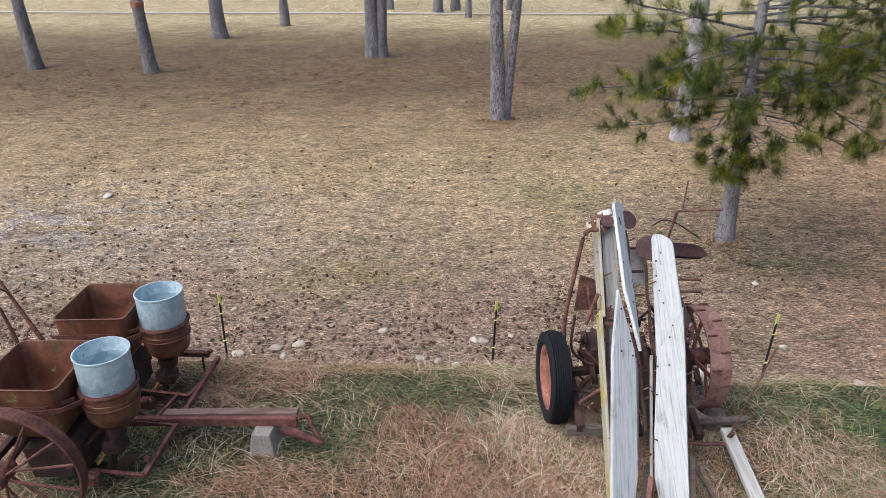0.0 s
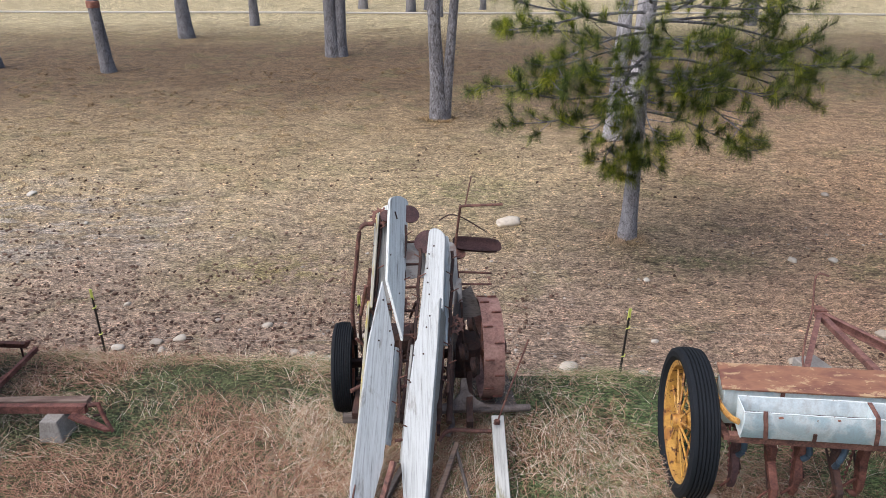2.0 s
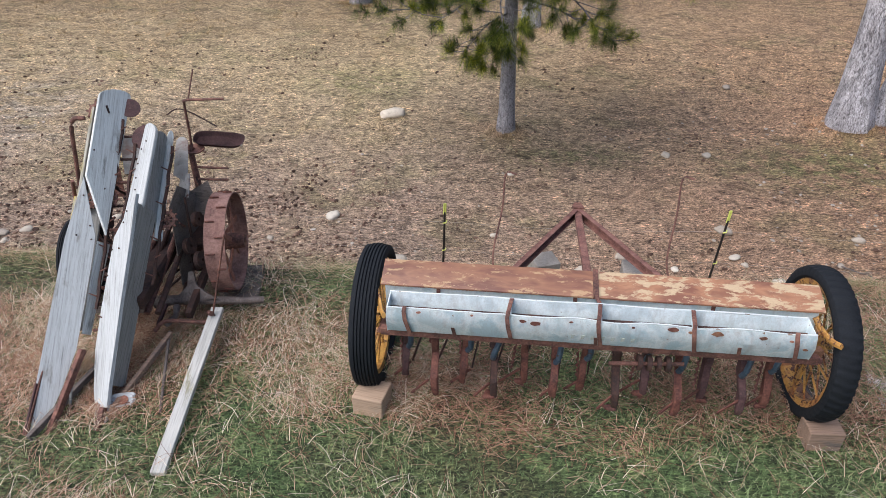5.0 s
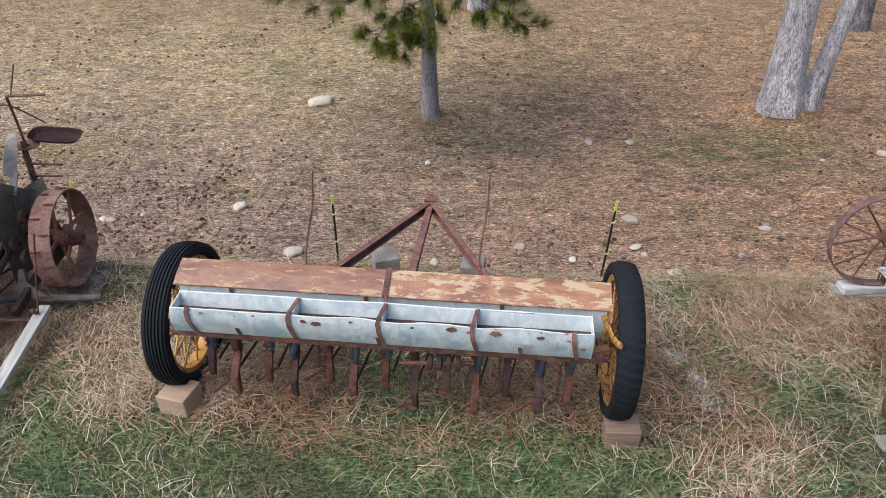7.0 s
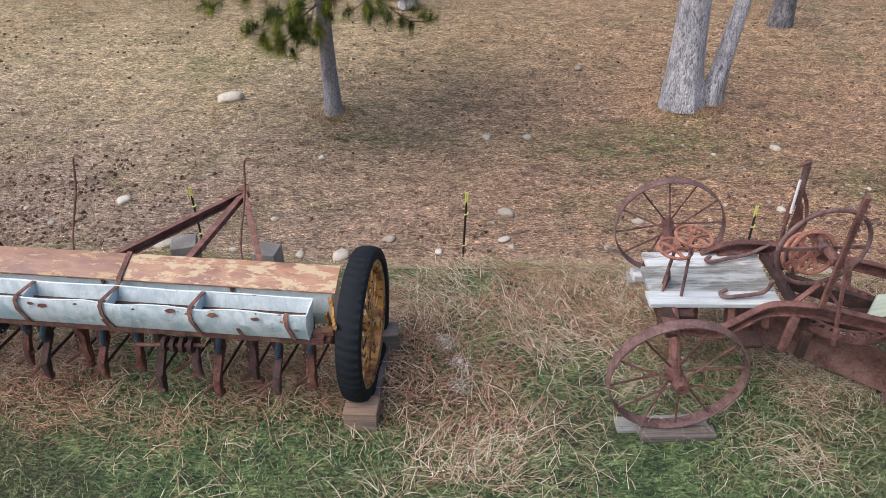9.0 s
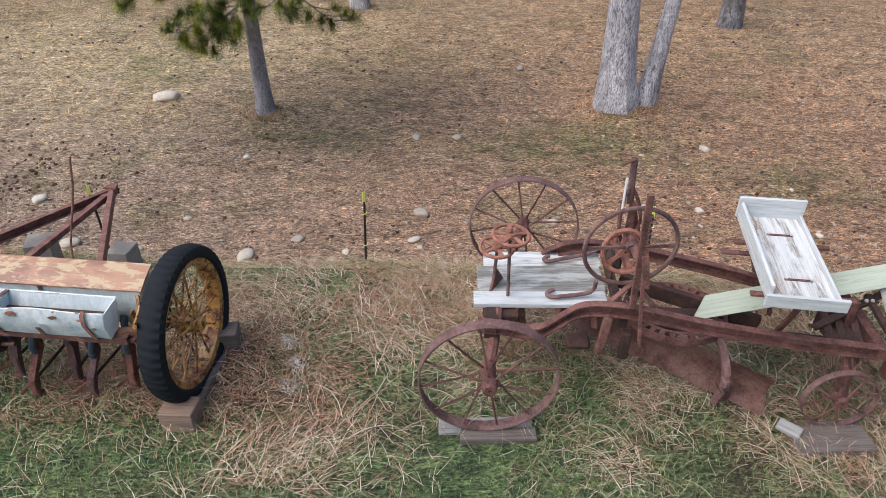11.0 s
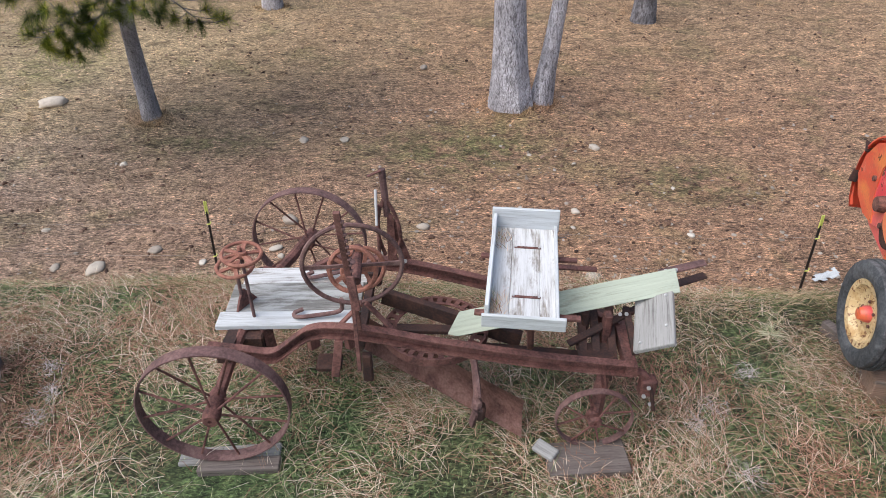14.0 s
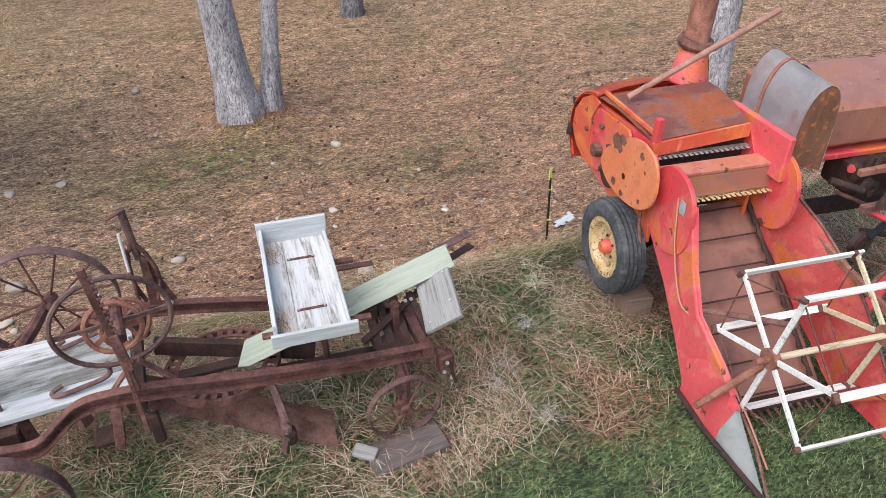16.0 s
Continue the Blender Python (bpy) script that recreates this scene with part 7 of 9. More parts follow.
    g = [[bm.verts.new((9.20 + 1.13 * i / nx, 3.98 - 0.90 * i / nx + 0.055 * math.sin(math.pi * j / nz), 0.09 + 0.33 * j / nz)) for j in range(nz + 1)] for i in range(nx + 1)]
    for i in range(nx):
        for j in range(nz):
            bm.faces.new((g[i][j], g[i + 1][j], g[i + 1][j + 1], g[i][j + 1]))
    bmesh.ops.solidify(bm, geom=bm.faces[:], thickness=0.012)
    part("blade", bm, "rust_blade", d, "curved rusted scraper blade")
    for k in range(9):                        # drag chain hanging from the steering post
        part("chain_link", lathe([(0.007, -0.0035), (0.0125, -0.0035), (0.0125, 0.0035), (0.007, 0.0035)], 8, pose(9.30 + 0.004 * (k % 2), 3.50, 1.02 - 0.021 * k, 90 if k % 2 else 0, 90, 0)), "rust_dark", d)
    part("blade_arm", pipe(smooth_path([(10.02, 3.46, 0.54), (10.04, 3.27, 0.50), (10.05, 3.15, 0.34), (10.02, 3.16, 0.14)], 5), 0.022, 7, squash=1.6), "rust_mauve", d)
    part("blade_clamp", rough_up(boxed((0.07, 0.09, 0.12), (10.07, 3.17, 0.24), None, 0.02), 0.01, 9), "rust_dark", d)
    # front axle, small wheel, hardware
    part("fork", pipe([(10.78, 3.10, 0.27), (10.80, 3.16, 0.42), (10.84, 3.24, 0.56)], [0.04, 0.045, 0.05], 8), "rust_plum", d)
    part("front_axle", bar((10.84, 3.18, 0.50), (10.92, 3.80, 0.50), 0.06, 0.06), "rust_dark", d)
    steel_wheel(d, pose(10.76, 3.06, 0.278, 90, 0, 0), 0.238, 0.042, 8, "rust_mauve", 0.045, 0.10, 0.007, 0.008, "small thin-rimmed iron wheel", "rust_plum", 0.03)
    part("hitch_arm", pipe(smooth_path([(10.84, 3.22, 0.54), (10.95, 3.20, 0.55), (11.06, 3.18, 0.52), (11.10, 3.16, 0.42)], 4), 0.026, 7), "rust_plum", d)
    part("hitch_casting", rough_up(boxed((0.10, 0.08, 0.13), (11.09, 3.17, 0.44), None, 0.012), 0.006, 9), "rust_plum", d)
    for bx, bz in ((11.06, 0.40), (11.11, 0.33), (11.08, 0.47)):
        bolt((bx, 3.12, bz), (0, -1, 0.4), 0.014, d)
    part("hitch_pin", rod((11.10, 3.13, 0.46), (11.13, 3.10, 0.30), 0.012), "rust_dark", d)
    for x in (10.70, 10.78, 10.88):
        part("yoke_bar", bar((x, 3.22, 0.56), (x + 0.03, 3.62, 0.72), 0.05, 0.03), "rust_dark", d)
    part("yoke_post", boxed((0.05, 0.07, 0.30), (10.86, 3.42, 0.66), None, 0.01), "rust_plum", d)
    part("yoke_post", boxed((0.05, 0.07, 0.26), (10.74, 3.50, 0.64), None, 0.01), "rust_dark", d)
    part("yoke_plate", boxed((0.22, 0.16, 0.02), (10.78, 3.30, 0.60), None, 0.005), "rust_dark", d)
    # green tongue board, grey end board, iron tongue strap
    p, q = Vector((9.87, 3.50, 0.655)), Vector((11.28, 3.51, 0.985))
    part("green_board", slab([(0.0, -0.05), (0.06, -0.075), (1.44, -0.075), (1.445, 0.075), (0.10, 0.075)], 0.03, None, None, 0.003), "green_wood", d, "long pale green wooden board", along(p, q, (0.05, -0.72, 0.69)))
    A, B, C = Vector((11.04, 3.49, 0.835)), Vector((11.225, 3.41, 0.965)), Vector((10.945, 3.09, 0.770))
    gx, gy = (C - A).normalized(), (B - A).normalized()
    gz = gx.cross(gy).normalized()
    gy = gz.cross(gx)
    gm = Matrix(((gx.x, gy.x, gz.x, A.x), (gx.y, gy.y, gz.y, A.y), (gx.z, gy.z, gz.z, A.z), (0, 0, 0, 1)))
    part("end_board", slab([(0.0, 0.0), (0.40, -0.005), (0.415, 0.245), (0.005, 0.24)], 0.03, Matrix.Translation((0, 0, -0.015)), None, 0.004), "grey_wood", d, "bare grey end board", gm)
    part("end_board_bracket", bar(A + Vector((-0.05, 0.02, -0.06)), C + Vector((0.02, 0.04, -0.03)), 0.04, 0.03), "rust_dark", d)
    for u, v in ((0.05, 0.03), (0.35, 0.04), (0.27, 0.20), (0.03, 0.20)):
        bolt(gm @ Vector((u, v, 0.012)), gz if gz.z > 0 else -gz, 0.011, d)
    part("tongue_strap", bar((11.18, 3.56, 1.005), (11.46, 3.60, 1.05), 0.06, 0.014), "rust_mauve", d)
    part("tongue_strap", bar((11.24, 3.60, 0.86), (11.50, 3.64, 0.92), 0.06, 0.014), "rust_dark", d)
    for x in (11.21, 11.27):
        bolt((x, 3.555, 1.015 + (x - 11.2) * 0.15), (0, -0.2, 1), 0.014, d)
    for x in (10.93, 10.97):
        bolt((x, 3.42, 0.80), (0, -1, 0.4), 0.013, d)
    part("strap_arm", bar((10.62, 3.36, 0.62), (11.24, 3.56, 0.84), 0.05, 0.02), "rust_dark", d)
    # the white seat box
    a, b, c = Vector((10.065, 3.015, 1.10)), Vector((10.465, 2.962, 1.10)), Vector((10.18, 3.87, 1.135))
    x, y = (b - a).normalized(), (c - a).normalized()
    z = x.cross(y).normalized()
    y = z.cross(x)
    bxm = Matrix(((x.x, y.x, z.x, a.x), (x.y, y.y, z.y, a.y), (x.z, y.z, z.z, a.z), (0, 0, 0, 1)))
    W, D = 0.40, 0.87

    def panel(name, p0, size, mat, label, turn=90):
        # boards of the seat box, the grain along its length
        sx, sy, sz = (size[1], size[0], size[2]) if turn == 90 else size
        return part(name, boxed((sx, sy, sz), (0, 0, 0), None, 0.004), mat, d, label, bxm @ Matrix.Translation(p0) @ pose(0, 0, 0, 0, 0, turn))

    for k, w in ((0, 0.13), (1, 0.17), (2, 0.11)):
        x0 = (0, 0.128, 0.295)[k]
        panel("seat_box_board", (x0 + w / 2, D / 2, 0.012), (w - 0.003, D, 0.024), "flaked_wood", "worn white bottom board")
    panel("seat_box_side", (0.012, D / 2, 0.075), (0.024, D, 0.105), "white_wood", "white side board")
    panel("seat_box_side", (W - 0.010, D / 2, 0.035), (0.020, D, 0.045), "white_wood", "low white side strip")
    panel("seat_box_back", (W / 2, D + 0.012, 0.085), (W + 0.02, 0.024, 0.155), "white_wood", "white back board", 0)
    panel("seat_box_front", (W / 2 + 0.01, -0.012, 0.03), (W + 0.05, 0.024, 0.085), "white_wood", "white front board", 0)
    for v in (0.20, 0.66):
        part("slot_iron", boxed((0.16, 0.018, 0.006), (0, 0, 0), None, 0.002), "rust_plum", d, "", bxm @ Matrix.Translation((0.22, v, 0.028)))
        for u in (0.15, 0.29):
            bolt(bxm @ Vector((u, v, 0.030)), z, 0.008, d)
    for v in (0.10, 0.62):
        p0 = bxm @ Vector((-0.06, v, -0.02))
        q0 = bxm @ Vector((W + 0.12, v, -0.02))
        part("seat_support", bar(p0, q0, 0.04, 0.02), "rust_plum", d)
        part("seat_support", pipe(smooth_path([p0 + (q0 - p0) * 0.5, p0 + (q0 - p0) * 0.55 + Vector((0, 0.04, -0.10)), Vector((10.38, 3.30 + 0.3 * v, 0.62))], 4), 0.022, 6, squash=0.6), "rust_plum", d)
    part("seat_support", bar((10.28, 3.9, 1.10), (10.42, 3.86, 0.68), 0.05, 0.018, (0, 1, 0)), "rust_plum", d)
    # dead straw lodged in the corners of the box
    rs = np.random.RandomState(31)
    k = 150
    u, v = np.where(rs.rand(k) < 0.6, 0.05, 0.09) + rs.normal(0, 0.018, k), np.where(rs.rand(k) < 0.55, 0.10, 0.70) + rs.normal(0, 0.05, k)
    base = np.array([bxm @ Vector((max(0.03, p), q, 0.027 + 0.004 * rs.rand())) for p, q in zip(u, v)])
    an = rs.uniform(0.9, 2.4, k)
    strands("lodged_straw", "straw", base, np.stack([np.cos(an), np.sin(an), np.zeros(k)], 1), 0.05 + 0.06 * rs.rand(k), np.full(k, 0.003), 0.05 + 0.1 * rs.rand(k), np.zeros(k), rs.normal(0, 0.2, k), 2, label="dead straw lodged in the white seat box", category="dead grass")
    part("side_iron", bar((10.22, 4.06, 0.74), (10.92, 4.02, 0.70), 0.05, 0.014), "rust_plum", d)


road_grader()
timber_block(8.50, 3.05, 0.0, 0.62, 0.13, 0.03, 3, "pale thin board under the grader's rear wheel", "grey_wood", "board")
timber_block(8.58, 2.95, 0.0, 0.50, 0.10, 0.06, 2, "thick dark grey board under the grader's rear wheel", "old_wood", "board")
timber_block(8.88, 4.60, 0.0, 0.60, 0.16, 0.10, -5, "weathered board under the far rear wheel", "grey_wood", "board")
timber_block(8.86, 4.60, 0.10, 0.50, 0.14, 0.065, 4, "pale board stacked under the far rear wheel", "flaked_wood", "board")
timber_block(10.72, 2.95, 0.0, 0.50, 0.25, 0.062, 3, "dark wide board under the small front wheel", "old_wood", "board")
timber_block(10.47, 2.99, 0.066, 0.15, 0.085, 0.035, -42, "loose pale offcut wedged beside the small front wheel", "grey_wood", "offcut", 12)


# ---- pull-type combine ----
def combine():
    m = pose(12.45, 1.78, 0, 0, 0, -10)
    FRAME[0] = m
    d = thing("combine_harvester", m, "faded red and orange pull-type combine with a white reel and rust", "farm implement", "old farm machines")
    YZ = Matrix(((0, 0, 1, 0), (1, 0, 0, 0), (0, 1, 0, 0), (0, 0, 0, 1)))   # outline (y, z), thickness along x

    def side(name, x, th, outline, mat, label="", parent=None, bevel=0.003):
        return part(name, slab(outline, th, Matrix.Translation((x, 0, 0)) @ YZ, None, bevel), mat, parent or d, label)

    # header: left wall with its snout
    side("header_side", 0.0, 0.02, [(0.42, 0.05), (0.82, 0.04), (1.05, 0.36), (1.30, 0.64), (1.62, 0.92), (1.66, 1.28), (1.40, 1.36), (1.17, 1.30), (1.04, 0.92), (0.90, 0.66), (0.58, 0.52), (0.42, 0.43)], "red_pink", "dented red header side")
    side("side_flange", 0.02, 0.025, [(1.17, 1.30), (1.03, 0.92), (0.89, 0.66), (0.57, 0.52), (0.42, 0.43), (0.43, 0.415), (0.585, 0.50), (0.91, 0.64), (1.05, 0.91), (1.19, 1.29)], "red_pink")
    bm = bmesh.new()
    tip = bm.verts.new((0.02, -0.02, 0.05))
    r = [bm.verts.new(v) for v in ((-0.022, 0.42, 0.05), (-0.027, 0.40, 0.17), (0.015, 0.37, 0.355), (0.05, 0.37, 0.335), (0.07, 0.42, 0.05))]
    for a, b in zip(r, r[1:] + r[:1]):
        bm.faces.new((tip, a, b))
    bm.faces.new(r)
    part("snout", bm, "tin", d, "bare zinc snout tip")
    bm = bmesh.new()
    r0 = [bm.verts.new(v) for v in ((-0.026, 0.41, 0.045), (-0.031, 0.39, 0.175), (0.013, 0.36, 0.362), (0.055, 0.36, 0.342), (0.075, 0.41, 0.045))]
    r1 = [bm.verts.new(v) for v in ((-0.02, 0.84, 0.05), (-0.02, 0.84, 0.36), (0.01, 0.62, 0.525), (0.05, 0.62, 0.50), (0.06, 0.84, 0.05))]
    for i in range(5):
        bm.faces.new((r0[i], r0[(i + 1) % 5], r1[(i + 1) % 5], r1[i]))
    part("snout_body", bm, "red_pink", d, "dented red snout")
    part("divider_rod", pipe([(-0.04, 0.86, 0.06), (-0.045, 0.5, 0.05), (0.01, -0.06, 0.035)], 0.018, 7), "rust_dark", d)
    part("divider_rod", pipe([(0.09, 0.45, 0.32), (0.08, 0.20, 0.20), (0.03, -0.05, 0.055)], 0.009, 6), "rust_pink", d)
    for k in range(7):
        bolt((0.0 + 0.013 * k, 0.47 - 0.026 * k, 0.262 + 0.021 * k), (-0.5, -0.3, 0.8), 0.007, d, "rust")
    part("reel_arm", rod((-0.13, 0.53, 0.26), (0.12, 0.33, 0.78), 0.024), "rust_orange", d, "rusted orange reel arm")
    part("reel_arm", rod((0.0, 1.01, 0.64), (0.40, 0.50, 0.82), 0.020), "rust_pink", d)
    # draper bed, its thin dark seams laid on as low strips
    bed = part("draper_bed", slab([(0.10, 0.55), (0.88, 0.55), (0.88, 1.95), (0.10, 1.95)], 0.02, pose(0, 0.155, -0.265, 37.5, 0, 0)), "bed", d, "brown draper bed")
    for k in range(7):
        yy = 0.60 + 0.17 * k
        part("slat", boxed((0.68, 0.012, 0.007), (0.455, 0, 0.004)), "rust_dark", bed, "", pose(0, 0.0, 0, 0, 0, 0) @ Matrix.Translation((0, yy, 0.155 + (yy - 0.60) * 0.767)) @ pose(0, 0, 0, 37.5, 0, 0))
    for x in (0.135, 0.785):
        part("draper_chain", pipe([(x, 0.62 + 0.04 * k, 0.195 + 0.0307 * k + (0.012 if k % 2 else 0)) for k in range(28)], [0.012 if k % 2 else 0.020 for k in range(28)], 6), "rust_dark", bed)
    part("cutter_bar", bar((0.08, 0.56, 0.10), (0.92, 0.56, 0.10), 0.10, 0.03), "rust_dark", d)
    for k in range(14):
        part("guard_tooth", rod((0.12 + 0.058 * k, 0.54, 0.10), (0.12 + 0.058 * k, 0.42, 0.085), 0.014, 0.004, 6), "rust", d)
    # right wall: an outer side and a buckled sheet that leans out from the bed
    top_y, top_z = [0.20, 0.47, 0.62, 0.81, 1.14, 1.48], [0.36, 0.61, 0.75, 0.88, 1.02, 1.11]
    side("header_side", 1.0, 0.02, [(0.12, 0.06), (0.70, 0.06), (1.62, 0.75), (1.66, 1.10)] + [(y, z - 0.012) for y, z in reversed(list(zip(top_y, top_z)))] + [(0.12, 0.26)], "red", "crumpled red header side")
    bm = bmesh.new()
    g = []
    n = 14
    for i in range(n + 1):
        t = i / n
        y1 = 1.56 - 1.36 * t
        z1 = np.interp(y1, top_y, top_z)
        y0 = 1.62 - 1.16 * t
        z0 = 0.155 + max(-0.10, (y0 - 0.60) * 0.767) + 0.03
        p0, p1 = Vector((np.interp(y0, [0.6, 1.2, 1.7], [0.885, 0.82, 0.80]), y0, z0)), Vector((1.0, y1, z1))
        g.append([bm.verts.new(p0.lerp(p1, k / 6) + Vector((0.030 * noise.noise(Vector((i * 0.55, k * 0.6, 0))) - 0.03 * math.sin(math.pi * k / 6), 0, 0.02 * noise.noise(Vector((i * 0.5, k * 0.6, 7)))))) for k in range(7)])
    for a, b in zip(g, g[1:]):
        for k in range(6):
            bm.faces.new((a[k], a[k + 1], b[k + 1], b[k]))
    bmesh.ops.solidify(bm, geom=bm.faces[:], thickness=0.008)
    part("inner_sheet", bm, "red_warm", d, "buckled pale red inner sheet")
    part("sheet_rim", pipe([(1.0, y, z + 0.004) for y, z in zip(top_y, top_z)], 0.010, 6), "rust_pink", d)
    # reel: six bats on two spiders
    hub = Vector((0, 0.32, 0.80))
    part("reel_shaft", rod((0.10, hub.y, hub.z), (1.02, hub.y, hub.z), 0.019), "reel_cream", d, "rusty cream reel shaft")
    part("shaft_end", rod((-0.01, hub.y, hub.z), (0.10, hub.y, hub.z), 0.021), "rust_orange", d)
    bats = []
    for k in range(6):
        a = radians(40 + 60 * k)
        o = Vector((0, math.cos(a), math.sin(a)))
        bats.append(part("reel_bat", boxed((0.84, 0.046, 0.018), (0, 0, 0), None, 0.003), "reel_white", d, "flaking white reel bat", pose(0.48, hub.y + 0.50 * o.y, hub.z + 0.50 * o.z, math.degrees(a) + 70, 0, 0)))
        for x in (0.09, 0.86):
            part("reel_spoke", bar(Vector((x, hub.y, hub.z)) + o * 0.03, Vector((x, hub.y, hub.z)) + o * 0.505, 0.034, 0.016, (1, 0, 0)), "reel_cream" if x > 0.5 else "reel_white", d, "white wooden reel spoke" if x < 0.5 else "rusty cream wooden reel spoke")
            part("bat_clip", boxed((0.034, 0.052, 0.026), (0, 0, 0), None, 0.004), "rust", bats[-1], "", pose(x - 0.02, hub.y + 0.498 * o.y, hub.z + 0.498 * o.z, math.degrees(a) + 70, 0, 0))
            b = radians(40 + 60 * (k + 1))
            part("reel_tie", rod(Vector((x, hub.y, hub.z)) + o * 0.47, Vector((x, hub.y + 0.47 * math.cos(b), hub.z + 0.47 * math.sin(b))), 0.005, None, 5), "rust", d)
    for x in (0.09, 0.86):
        part("reel_hub", lathe([(0.015, -0.02), (0.065, -0.02), (0.065, 0.02), (0.015, 0.02)], 16, pose(x, hub.y, hub.z, 0, 90, 0)), "rust_orange", d)
    part("reel_bearing", bar((1.0, hub.y, hub.z), (0.98, 1.20, 0.95), 0.03, 0.05), "rust_orange", d)
    # throat: cross beams with serrated edges
    part("throat_roof", boxed((0.78, 0.16, 0.02), (0.42, 1.66, 1.18), None, 0.004), "top", d)
    part("feeder_beam", boxed((0.78, 0.06, 0.17), (0.42, 1.52, 1.235), pose(0, 0, 0), 0.01), "top", d, "rusted feeder beam")
    part("feeder_beam", boxed((0.90, 0.15, 0.03), (0.44, 1.56, 1.335), pose(0, 0, 0, 0, 0, 0), 0.006), "feeder", d, "pale pink feeder beam")
    for zz, yy, mat in ((1.145, 1.47, "cream"), (1.372, 1.70, "grey_metal")):
        bm = bmesh.new()
        for k in range(20):
            box(bm, (0.024, 0.05, 0.008), (0.05 + 0.039 * k, yy, zz), None, 0.002)
        box(bm, (0.78, 0.03, 0.008), (0.42, yy + 0.03, zz), None, 0)
        part("serrated_strip", bm, mat, d)
    part("throat_back", boxed((0.78, 0.03, 0.50), (0.42, 1.78, 1.15), None, 0), "rust_dark", d)
    # round cheek plates
    def disc_side(x, cy, cz, ry, rz, th, mat, label, turn=0):
        out = [(cy + ry * math.cos(radians(k * 12)) * (1 + (0.06 if x > -0.05 else 0.10) * math.cos(radians(k * 36))), cz + rz * math.sin(radians(k * 12))) for k in range(30)]
        return side("cheek_plate", x, th, out, mat, label)
    disc_side(-0.015, 1.38, 1.16, 0.27, 0.30, 0.03, "red", "round red cheek plate")
    out = []
    for k in range(40):
        a = 2 * math.pi * k / 40
        q = 1 + 0.075 * math.cos(3 * a + 0.5) - 0.05 * math.cos(2 * a - 0.6)
        out.append((1.80 + 0.40 * q * math.cos(a), 1.235 + 0.235 * q * math.sin(a) - 0.07 * math.cos(a)))
    cover = side("cover_plate", -0.10, 0.02, out, "cover", "large orange cover plate with rust blotches")
    rng = random.Random(23)
    for y, z, r in ((1.99, 1.37, 0.075), (1.93, 1.41, 0.045), (1.99, 1.07, 0.032), (1.86, 1.035, 0.026), (1.66, 1.42, 0.028), (1.62, 1.10, 0.020), (1.60, 1.33, 0.014)):
        spot = [(y + r * rng.uniform(0.65, 1.25) * math.cos(2 * math.pi * k / 12), z + r * rng.uniform(0.65, 1.25) * math.sin(2 * math.pi * k / 12)) for k in range(12)]
        side("rust_blotch", -0.1025, 0.003, spot, "rust_sheet", "brown rust eaten through the paint", cover, 0)
    disc_side(0.80, 1.46, 1.16, 0.25, 0.29, 0.03, "red", "round red cheek plate")
    drum = [(2.20 + 0.115 * math.cos(2 * math.pi * k / 24), 1.02 + 0.125 * math.sin(2 * math.pi * k / 24)) for k in range(24)]
    side("drum_end", -0.045, 0.03, drum, "rust_dark", "dark rusted drum end")
    # black disc laid on the cover for the dark inside of a hole
    part("hole_disc", rod((-0.103, 1.86, 1.17), (-0.098, 1.86, 1.17), 0.022, None, 12), "black", d)
    part("maker_plate", boxed((0.004, 0.06, 0.09), (-0.02, 1.24, 1.26), None, 0), "tin", d, "small bare maker's plate")
    # thresher body
    side("body_side", 0.0, 0.03, [(1.60, 0.76), (2.15, 0.80), (2.55, 0.86), (2.76, 0.95), (2.86, 1.08), (2.84, 1.26), (2.70, 1.42), (1.75, 1.47), (1.60, 1.30)], "red", "red body side")
    side("body_side", 0.74, 0.03, [(1.60, 0.72), (2.85, 0.75), (3.02, 0.95), (2.96, 1.30), (2.75, 1.46), (1.75, 1.50), (1.60, 1.30)], "red", "red body side")
    bm = bmesh.new()
    g = []
    for i in range(13):
        t = i / 12
        yy = 1.70 + 0.80 * t
        lo, hi = Vector((-0.01, 1.72, 1.485)).lerp(Vector((-0.02, 2.60, 1.475)), t), Vector((0.69, 1.71, 1.555)).lerp(Vector((0.74, 2.30, 1.61)), t)
        g.append([bm.verts.new(lo.lerp(hi, k / 8) + Vector((0, 0, 0.03 * math.sin(math.pi * t) + 0.010 * noise.noise(Vector((i * 0.5, k * 0.6, 0)))))) for k in range(9)])
    for a, b in zip(g, g[1:]):
        for k in range(8):
            bm.faces.new((a[k], a[k + 1], b[k + 1], b[k]))
    bmesh.ops.solidify(bm, geom=bm.faces[:], thickness=0.012)
    part("top_panel", bm, "top_sheet", d, "rust-stained orange top panel")
    part("top_lip", bar((-0.01, 1.705, 1.435), (0.70, 1.695, 1.505), 0.02, 0.10), "orange", d, "orange front lip")
    part("top_rib", boxed((0.025, 0.80, 0.03), (0.02, 2.10, 1.53), None, 0.004), "orange", d)
    # rounded rear housing
    prof = [(2.50 + 0.42 * math.sin(radians(a)), 1.10 + 0.40 * math.cos(radians(a))) for a in range(0, 131, 10)]
    bm = bmesh.new()
    rows = [[bm.verts.new((x, 2.5 + (yy - 2.5) * k, 1.1 + (zz - 1.1) * k)) for x, k in ((-0.05, 0.98), (0.04, 1.06), (0.16, 1.13), (0.36, 1.18), (0.56, 1.16), (0.74, 1.08))] for yy, zz in prof]
    for a, b in zip(rows, rows[1:]):
        for k in range(5):
            bm.faces.new((a[k], a[k + 1], b[k + 1], b[k]))
    bmesh.ops.solidify(bm, geom=bm.faces[:], thickness=0.012)
    part("rear_housing", bm, "orange", d, "rounded orange rear housing")
